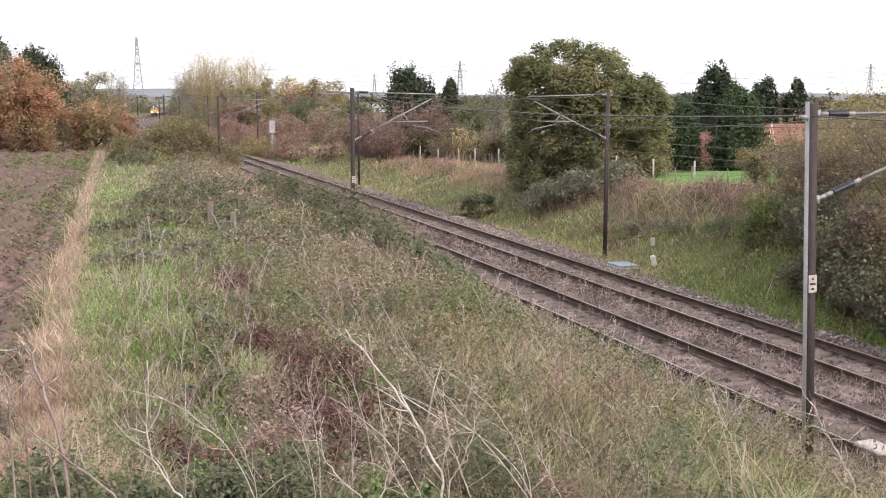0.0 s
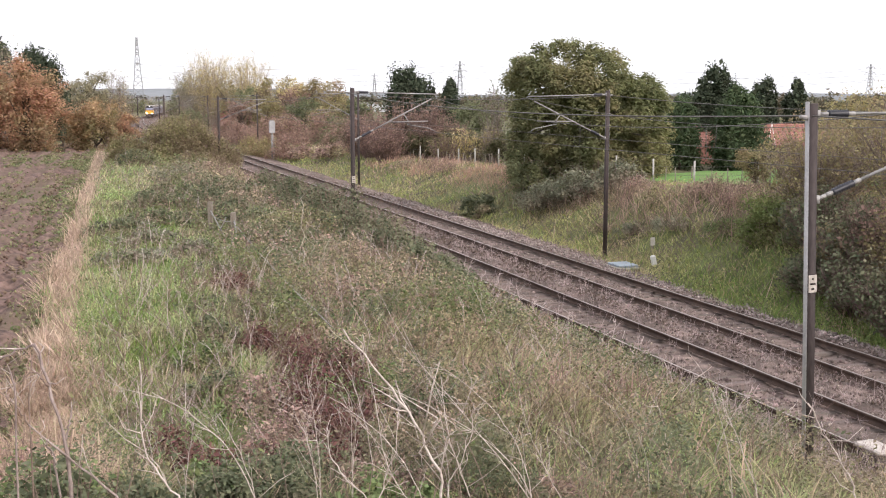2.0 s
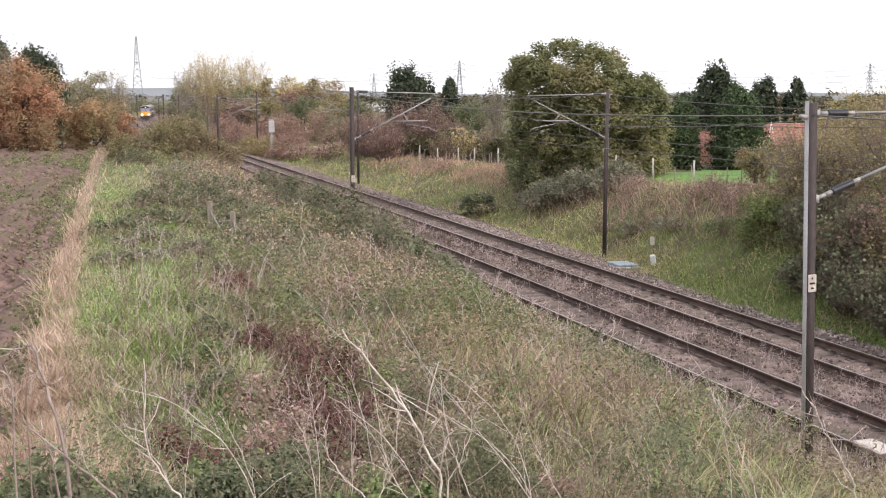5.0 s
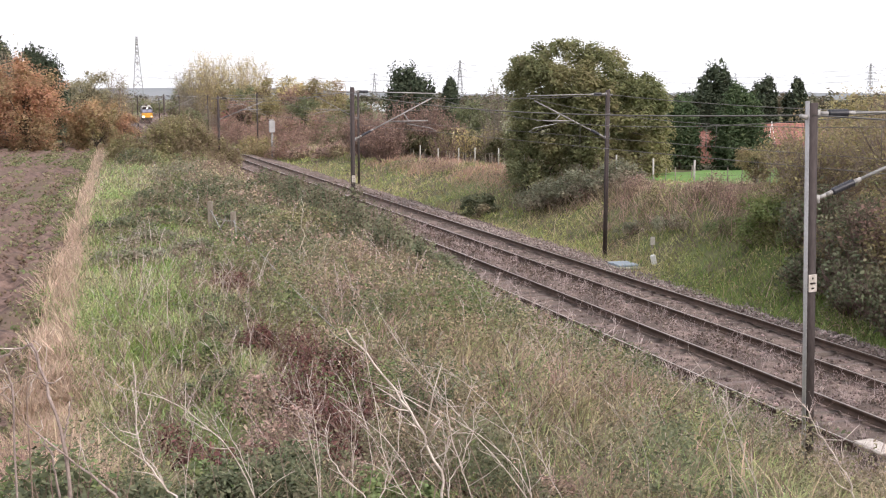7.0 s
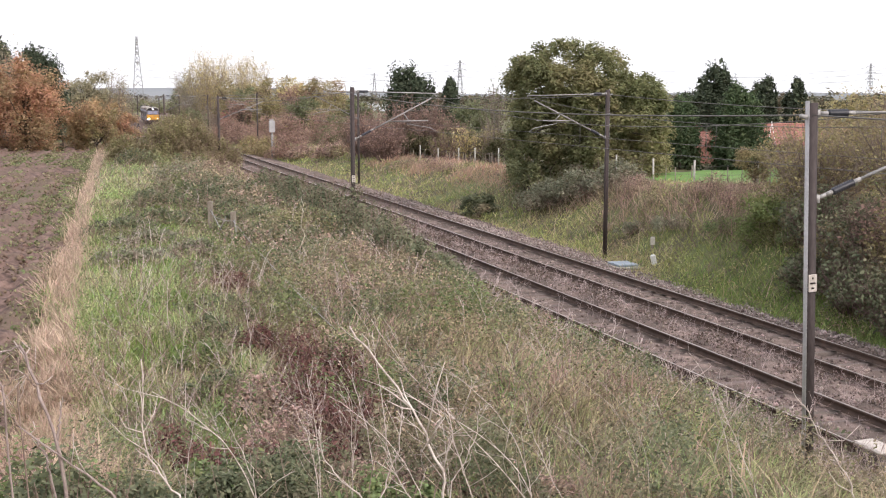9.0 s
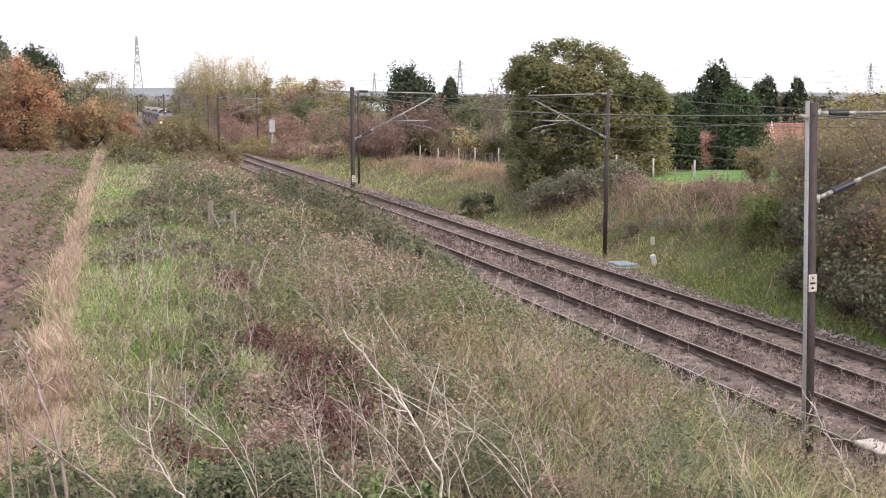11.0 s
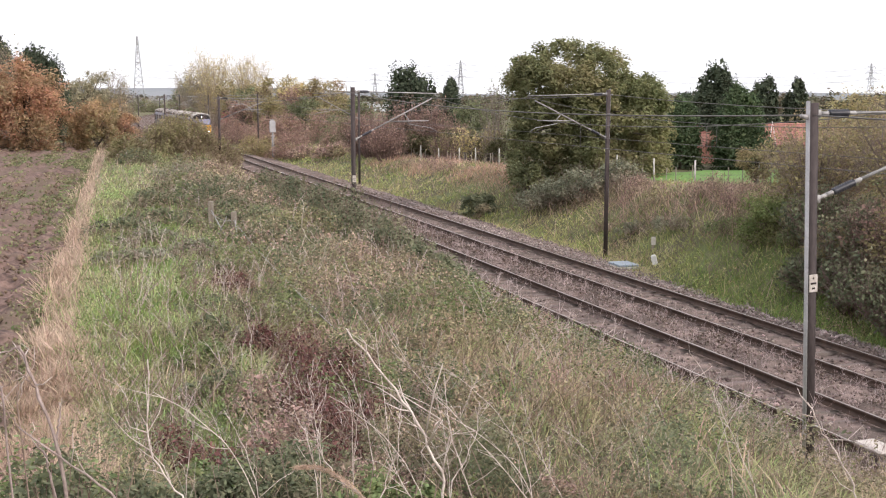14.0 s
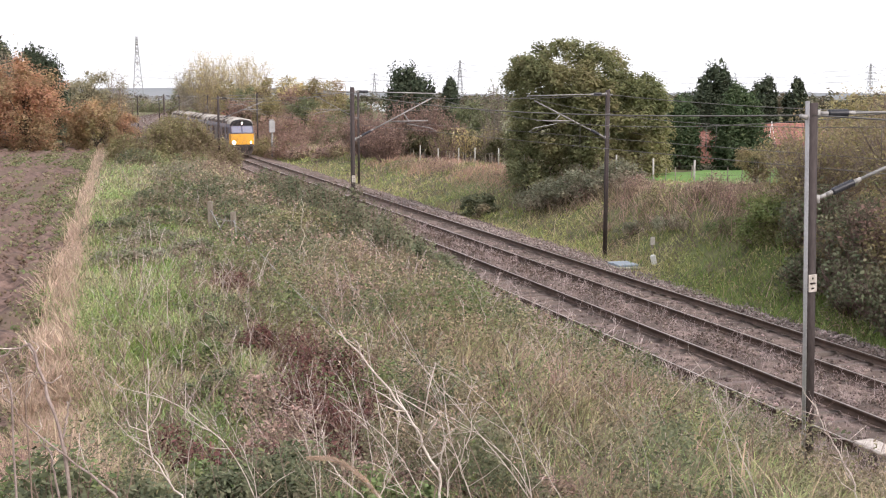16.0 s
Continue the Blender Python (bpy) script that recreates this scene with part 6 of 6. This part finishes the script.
def build_buildings():
    gable_house("barn", "long low brick barn with a red pantile roof", 23.8, 84.0, 1.2, -4, 12.0, 5.0, 1.5, 2.75, windows=False)
    gable_house("brick_house", "small brick outbuilding between the cypresses", 17.75, 77.0, 1.2, 90, 3.2, 2.6, 0.85, 1.95, chimney=False, windows=False)
    gable_house("farmhouse", "far red-roofed house behind the hedges", -38.0, 214.0, -1.3, 10, 7.0, 6.0, 2.4, 4.5)
    prop = thing("pole_frame", "thin white A-shaped pole frame beside the barn", "pole frame")
    for foot in (22.25, 23.1):
        soup("pole", [tube([(foot, 78.0, float(ground_z(foot, 78.0)) - 0.1), (22.55, 78.0, 4.35)], 0.022, 5)], PAINT, prop)
    shed = thing("warehouse", "long pale industrial shed far away", "warehouse", pose(-35.0, 520.0, 0.0, 0, 0, 3))
    part("wall", bev(-13, 13, -8, 8, -1, 2.6, 0.05), PALE_WALL, shed)
    part("roof", bev(-13.3, 13.3, -8.3, 8.3, 2.62, 3.2, 0.1), GALV, shed)
    soup("door", [box(-3, 1, -8.08, -8.02, -1, 1.9)], BLACK, shed)


# ---- lineside things ----
def build_fences():
    fence = thing("post_fence", "wire fence on pale weathered stakes", "fence")
    rng = np.random.RandomState(9)
    tops = []
    for i in range(76):
        s = 36 + 1.03 * i
        x, y = line(s, 9.0 + 0.12 * rng.randn())
        z = float(ground_z(x, y))
        h = (1.15 if i % 4 == 0 else 0.82) + 0.06 * rng.randn()
        r = 0.05 if i % 4 == 0 else 0.026
        lean = rng.randn(2) * 0.03
        soup("stake", [tube([(x, y, z - 0.3), (x + lean[0], y + lean[1], z + h)], [r, r * 0.9], 5)], CONC if i % 4 == 0 else WOOD, fence)
        tops.append((float(x), float(y), z))
    for dz in (0.45, 0.85):
        soup("fence_wire", [tube(np.array(tops) + np.array([0, 0, dz]), 0.006, 4)], WIRE, fence)
    rails = thing("rail_fence", "old timber rail fence at the field corner", "fence")
    pts = [(-47.0 + 2.4 * i, 103.0 + 0.3 * i) for i in range(6)]
    for x, y in pts:
        part("fence_post", bev(x - 0.07, x + 0.07, y - 0.07, y + 0.07, float(ground_z(x, y)) - 0.3, float(ground_z(x, y)) + 1.05, 0.01), WOOD, rails)
    for dz in (0.4, 0.85):
        for (x0, y0), (x1, y1) in zip(pts[:-1], pts[1:]):
            soup("fence_rail", [tube([(x0, y0 - 0.09, float(ground_z(x0, y0)) + dz), (x1, y1 - 0.09, float(ground_z(x1, y1)) + dz)], 0.05, 4)], WOOD, rails)
    old = thing("broken_fence", "old weathered posts of a broken wire fence", "fence")
    for x, y, h in ((-7.75, 37.5, 0.8), (-6.45, 34.6, 0.75)):
        z = float(ground_z(x, y))
        part("fence_post", bev(x - 0.08, x + 0.08, y - 0.08, y + 0.08, z - 0.3, z + h + 0.25, 0.015), WOOD, old)
    a, b, c = (-7.75, 37.4, 2.25), (-6.45, 34.5, 2.3), (-1.55, 17.5, 2.3)
    for (x0, y0), (x1, y1) in (((-7.72, 37.4), (-6.85, 35.6)), ((-6.85, 35.5), (-7.4, 36.6)), ((-6.4, 34.5), (-6.2, 33.9))):
        z = float(ground_z(x1, y1))
        soup("fallen_strut", [tube([(x0, y0, z + 0.75), (x1, y1, z - 0.05)], 0.018, 5)], GALV, old)
    soup("slack_wire", [tube(strand([a, b, c], 0.1, 0.01), 0.009, 4)], GALV, old)


def build_lineside():
    # grey cover slab, white marker and its little sign at the foot of the far bank
    x, y = line(38.05, 1.97)
    slab = thing("cable_cover", "flat grey-blue cable chamber cover in the ballast", "chamber cover", Matrix.Translation((float(x), float(y), -0.38)) @ Matrix.Rotation(-TURN, 4, "Z"))
    part("lid", bev(-0.4, 0.4, -0.5, 0.5, 0.12, 0.2, 0.02), COVER, slab)
    part("frame", bev(-0.46, 0.46, -0.56, 0.56, -0.15, 0.11, 0.02), CONC, slab)
    x, y = line(56.0, 1.6)
    slab = thing("cable_cover", "pale concrete chamber cover beside the ballast", "chamber cover", Matrix.Translation((float(x), float(y), -0.34)) @ Matrix.Rotation(-TURN, 4, "Z"))
    part("lid", bev(-0.32, 0.32, -0.6, 0.6, 0.06, 0.12, 0.02), STONE, slab)
    part("frame", bev(-0.38, 0.38, -0.66, 0.66, -0.15, 0.05, 0.02), STONE, slab)
    x, y = line(37.2, 2.85)
    st = thing("white_marker", "leaning white-painted marker stone on the bank", "marker", Matrix.Translation((float(x), float(y), float(ground_z(x, y)) - 0.05)) @ Matrix.Rotation(-0.2, 4, "Y"))
    bm = bev(-0.10, 0.10, -0.08, 0.08, -0.15, 0.42, 0.045)
    part("stone", bm, PAINT, st)
    x, y = line(38.6, 3.5)
    sg = thing("marker_post", "small weathered number post in the grass", "post", Matrix.Translation((float(x), float(y), float(ground_z(x, y)))) @ Matrix.Rotation(-TURN, 4, "Z"))
    part("stake", bev(-0.035, 0.035, -0.035, 0.035, -0.2, 0.55, 0.008), WOOD, sg)
    part("plate", bev(-0.10, 0.10, -0.05, -0.036, 0.3, 0.62, 0.004), CONC, sg)
    # signal seen from behind: pale case on a pole
    x, y = line(117.0, 2.6)
    sig = thing("signal_post", "lineside signal seen from behind, pale grey case", "signal", Matrix.Translation((float(x), float(y), float(ground_z(x, y)))) @ Matrix.Rotation(-TURN, 4, "Z"))
    soup("pole", [tube([(0, 0, -0.3), (0, 0, 2.8)], 0.09, 8)], GALV, sig)
    part("case", bev(-0.3, 0.3, -0.14, 0.14, 2.75, 3.95, 0.03), FLANGE, sig, "pale grey rectangular case")
    part("hood", bev(-0.2, 0.2, -0.1, 0.3, 3.96, 4.08, 0.02), GALV, sig)
    soup("ladder", [tube([(a, -0.35, 0.0), (a, -0.2, 2.5)], 0.02, 4) for a in (-0.15, 0.15)] + [tube([(-0.15, -0.35 + 0.06 * z, z), (0.15, -0.35 + 0.06 * z, z)], 0.015, 4) for z in np.arange(0.2, 2.5, 0.3)], GALV, sig)
    # pale block with a flaking white top by the near rail
    x, y = line(15.35, -5.05)
    blk = thing("trough_block", "concrete trackside block with a flaking white top", "concrete block", Matrix.Translation((float(x), float(y), -0.4)) @ Matrix.Rotation(-TURN, 4, "Z"))
    part("base", bev(-0.19, 0.19, -0.32, 0.32, -0.3, 0.52, 0.03), SLEEPER, blk)
    bm = bev(-0.22, 0.22, -0.35, 0.35, 0.524, 0.6, 0.03)
    bmesh.ops.subdivide_edges(bm, edges=bm.edges[:], cuts=3, use_grid_fill=True)
    for v in bm.verts:
        v.co += Vector((0, 0, 0.02 * noise.noise(v.co * 9)))
    part("lid", bm, PLATE, blk, "uneven white-painted lid")
    # white posts by the line far off
    for i, (s, u) in enumerate(((116.0, -9.6), (117.5, -9.0))):
        x, y = line(s, u)
        p = part("white_post", bev(-0.07, 0.07, -0.07, 0.07, -0.3, 0.95, 0.015), PAINT, None)
        p.location = (float(x), float(y), float(ground_z(x, y)))
        tagged(p, "short white-painted post beside the line", "post", group="white posts")


COVER = mat("blue_grey_cover", (0.26, 0.31, 0.36), (0.36, 0.41, 0.46), 2, 20, rough=0.55, bump=0.1)
build_hills()
build_far_woods()
build_pylons()
build_buildings()
build_fences()
build_lineside()

# ---- train ----
BLUE = mat("blue_body_paint", (0.05, 0.052, 0.10), (0.095, 0.093, 0.145), 0.8, 12, rough=0.4, bump=0.03, third=(0.10, 0.09, 0.12), third_scale=0.4)
YELLOW = mat("warning_yellow", (0.72, 0.35, 0.045), (0.80, 0.42, 0.07), 1.5, 15, rough=0.45, bump=0.02)
# roof grey is lightened to carry the sky's reflection
ROOF_GREY = mat("sky_paled_roof", (0.30, 0.28, 0.25), (0.52, 0.485, 0.44), 0.9, 8, rough=0.8, bump=0.1)
UNDER = mat("brake_dust", (0.04, 0.033, 0.03), (0.10, 0.08, 0.07), 2, 20, rough=0.9, bump=0.2)
# pale lavender base colour stands in for sky reflected in the glass
SCREEN = mat("windscreen", (0.20, 0.205, 0.29), (0.25, 0.255, 0.34), 0.8, 5, rough=0.12, bump=0, spec=0.8)
LAMP_ON = glow("headlight_on", (1.0, 0.96, 0.88), 40.0)
LAMP_OFF = mat("headlight_off", (0.35, 0.35, 0.33), (0.5, 0.5, 0.48), 4, 20, rough=0.2, bump=0)


def loft(sections):
    """Quads through closed outlines [(y, [(x, z), ...]), ...] with flat ends."""
    n = len(sections[0][1])
    v = np.array([(x, y, z) for y, o in sections for x, z in o])
    f = [(k * n + i, k * n + (i + 1) % n, (k + 1) * n + (i + 1) % n, (k + 1) * n + i) for k in range(len(sections) - 1) for i in range(n)]
    bm = bmesh.new()
    vs = [bm.verts.new(p) for p in v]
    for q in f:
        bm.faces.new([vs[i] for i in q])
    bm.faces.new(vs[:n][::-1])
    bm.faces.new(vs[-n:])
    bmesh.ops.recalc_face_normals(bm, faces=bm.faces[:])
    return bm


def build_loco(lit):
    """A six-axle diesel: front at y = 0, rail top at z = 0, forward along -y."""
    t = thing("diesel_locomotive", "blue diesel locomotive with a yellow front, lamps lit" if lit else "blue diesel locomotive coupled in the train", "locomotive", group="locomotives in the train")
    W = 1.32
    side = [(-W, 1.0), (W, 1.0), (W, 2.95), (1.22, 3.25), (-1.22, 3.25), (-W, 2.95)]
    part("body", loft([(2.6, side), (18.8, side)]), BLUE, t, "dark blue ribbed body side")
    for a, b in ((2.7, 6.2), (6.45, 10.9), (11.15, 14.6), (14.85, 18.7)):
        o = [(-1.2, 3.26), (1.2, 3.26), (0.98, 3.60), (0.5, 3.80), (-0.5, 3.80), (-0.98, 3.60)]
        part("roof_panel", loft([(a, o), (b, o)]), UNDER, t, "sooty dark roof panel")
        w = [(-1.08, 3.50), (1.08, 3.50), (0.96, 3.66), (0.5, 3.85), (-0.5, 3.85), (-0.96, 3.66)]
        part("roof_hatch", loft([(a + 0.8, w), (b - 1.2, w)]), ROOF_GREY, t, "roof hatch coloured pale for the sky's reflection")
    soup("exhaust", [tube([(0, 9.6, 3.8), (0, 9.6, 4.0)], 0.3, 8)], UNDER, t)
    for face, flip in ((0.35, 1), (21.05, -1)):
        y = lambda d: face + flip * d
        low = [(-1.18, 1.2), (1.18, 1.2), (1.2, 2.3), (-1.2, 2.3)]
        part("nose", loft([(y(0), [(-1.08, 1.22), (1.08, 1.22), (1.14, 2.28), (-1.14, 2.28)]), (y(0.1), low), (y(0.5), [(-1.26, 1.2), (1.26, 1.2), (1.26, 2.3), (-1.26, 2.3)])]), YELLOW, t, "bright yellow warning panel")
        part("cab_side", loft([(y(0.501), [(-1.26, 1.0), (1.26, 1.0), (1.26, 2.3), (-1.26, 2.3)]), (y(2.25), [(-W, 1.0), (W, 1.0), (W, 2.3), (-W, 2.3)])]), BLUE, t)
        cab = loft([(y(0.02), [(-1.16, 2.304), (1.16, 2.304), (1.13, 2.36), (1.1, 2.38), (-1.1, 2.38), (-1.13, 2.36)]), (y(0.42), [(-1.2, 2.31), (1.2, 2.31), (1.17, 2.98), (1.04, 3.25), (-1.04, 3.25), (-1.17, 2.98)]), (y(2.25), [(-W, 2.304), (W, 2.304), (W, 2.95), (1.2, 3.25), (-1.2, 3.25), (-W, 2.95)])])
        part("cab", cab, BLUE, t)
        arch = lambda w, z0, z1: [(-w, z0), (w, z0)] + [(w * math.cos(q * math.pi / 8), z0 + 0.06 + (z1 - z0 - 0.06) * math.sin(q * math.pi / 8) ** 0.8) for q in range(9)]
        part("cab_brow", loft([(y(0.22), arch(1.08, 3.1, 3.6)), (y(0.36), arch(1.14, 3.1, 3.74))]), BLACK, t, "black arched brow above the windscreens")
        part("cab_roof", loft([(y(0.362), arch(1.16, 3.255, 3.72)), (y(0.8), arch(1.2, 3.255, 3.84)), (y(2.25), arch(1.22, 3.255, 3.84))]), ROOF_GREY, t)
        for sx in (-1, 1):
            x0, x1 = sorted((sx * 0.06, sx * 1.04))
            bm = bmesh.new()
            q = [(x0, y(0.02), 2.40), (x1, y(0.02), 2.40), (x1, y(0.34), 3.1), (x0, y(0.34), 3.1)]
            vs = [bm.verts.new((a, b - flip * 0.035 * (1 + i // 2 * 0.4), c)) for i, (a, b, c) in enumerate(q)] + [bm.verts.new((a, b + flip * 0.05, c)) for a, b, c in q]
            for f in ((0, 1, 2, 3), (7, 6, 5, 4), (0, 4, 5, 1), (2, 6, 7, 3), (1, 5, 6, 2), (3, 7, 4, 0)):
                bm.faces.new([vs[i] for i in f])
            part("windscreen", bm, SCREEN, t, "large raked windscreen with the sky's reflection in its colour")
            on = LAMP_ON if lit and flip == 1 else LAMP_OFF
            for hx, hz, rr in ((sx * 0.84, 1.42, 0.16 if sx < 0 else 0.075),):
                lamp = soup("lamp_housing", [tube([(hx, y(0.1), hz), (hx, y(-0.06), hz)], rr * 1.35, 10)], BLACK, t)
                soup("lamp_lens", [tube([(hx, y(-0.05), hz), (hx, y(-0.09), hz)], rr, 10)], on, lamp, "bright white headlight" if lit and flip == 1 else "unlit headlight")
            soup("buffer", [tube([(sx * 0.87, y(0.05), 1.05), (sx * 0.87, y(-0.25), 1.05)], 0.10, 8), tube([(sx * 0.87, y(-0.25), 1.05), (sx * 0.87, y(-0.33), 1.05)], 0.23, 10)], UNDER, t)
            part("cab_door", bev(sx * W - 0.02, sx * W + 0.02, min(y(1.3), y(1.95)), max(y(1.3), y(1.95)), 1.05, 2.9, 0.008), UNDER, t)
            soup("handrail", [tube([(sx * (W + 0.06), y(1.15), 1.1), (sx * (W + 0.06), y(1.15), 2.3)], 0.02, 5)], PAINT, t)
        lamp = soup("lamp_housing", [tube([(0, y(0.55), 3.38), (0, y(0.18), 3.38)], 0.17, 10)], BLACK, t)
        soup("lamp_lens", [tube([(0, y(0.19), 3.38), (0, y(0.14), 3.38)], 0.07, 10)], LAMP_ON if lit and flip == 1 else LAMP_OFF, lamp)
        part("buffer_beam", bev(-1.1, 1.1, min(y(0.02), y(0.4)), max(y(0.02), y(0.4)), 0.55, 1.19, 0.03), UNDER, t, "dirty black buffer beam")
        part("snow_plough", loft([(y(-0.05), [(-0.85, 0.15), (0.85, 0.15), (1.0, 0.54), (-1.0, 0.54)]), (y(0.3), [(-0.85, 0.2), (0.85, 0.2), (1.0, 0.54), (-1.0, 0.54)])]), UNDER, t)
        soup("coupling", [tube([(0, y(0.05), 1.02), (0, y(-0.3), 0.95), (0, y(-0.35), 0.7)], 0.05, 6)], UNDER, t)
    for yc in (3.9, 17.5):
        bg = part("bogie", bev(-1.15, 1.15, yc - 2.9, yc + 2.9, 0.42, 0.8, 0.05), UNDER, t, "dusty three-axle bogie")
        for dy in (-1.95, 0.0, 1.95):
            for sx in (-0.75, 0.75):
                soup("wheel", [tube([(sx - 0.07, yc + dy, 0.53), (sx + 0.07, yc + dy, 0.53)], 0.53, 18)], UNDER, bg)
    part("fuel_tank", bev(-1.2, 1.2, 7.3, 14.0, 0.3, 0.98, 0.15), UNDER, t)
    for yc in (4.5, 7.6, 12.6, 16.6):
        for sx in (-1, 1):
            part("grille", bev(sx * W - 0.02, sx * W + 0.02, yc - 0.9, yc + 0.9, 1.9, 2.85, 0.01), UNDER, t, "dark side grille")
    return t


TRAIN = [build_loco(k == 0) for k in range(3)]


def train_pose(s):
    """A vehicle with its front at s on the far line, lying along the curve."""
    a, b = s + 3.5, s + 17.5
    (x0, y0), (x1, y1) = line(a, -0.7525), line(b, -0.7525)
    d = Vector((float(x1 - x0), float(y1 - y0), float(dip(b) - dip(a)))).normalized()
    p = Vector((float(x0), float(y0), float(dip(a)))) - d * 3.5
    side = d.cross(Vector((0, 0, 1))).normalized()
    m = Matrix((side, d, side.cross(d))).transposed().to_4x4()
    m.translation = p
    return m


SPEED = 17.6


def motions():
    for k, loco in enumerate(TRAIN):
        walk(loco, [(float(t), train_pose(114.8 + SPEED * (16 - t) + 21.75 * k)) for t in range(17)])
    for i, stem in enumerate(SWAYING):
        p = stem.matrix_basis.translation.copy()
        rows = []
        for j in range(33):
            t = j * 0.5
            a = 1.3 * math.sin(2.3 * t + 1.7 * i) + 0.8 * math.sin(3.9 * t + 2.9 * i)
            b = 0.8 * math.sin(1.9 * t + 0.9 * i)
            rows.append((t, pose(p.x, p.y, p.z, b, a, 0)))
        walk(stem, rows)
    p = PLUME.matrix_basis.translation.copy()
    bow = [(0, -18), (2, -17), (4, -18), (6.3, -17), (9, -18), (11, -15), (12, -10), (12.5, -7), (13.2, -4.5), (14, -3.5), (14.5, -1.5), (15.2, -1.0), (16, 0)]
    walk(PLUME, [(t, pose(p.x, p.y, p.z, 0, a, 0)) for t, a in bow])


# ---- sleepers and rails last ----
build_track(-4.1525, "near running line of rusty rails on worn sleepers", 5, 150)
build_track(-0.7525, "far running line of rusty rails on worn sleepers", 6, 150)
motions()
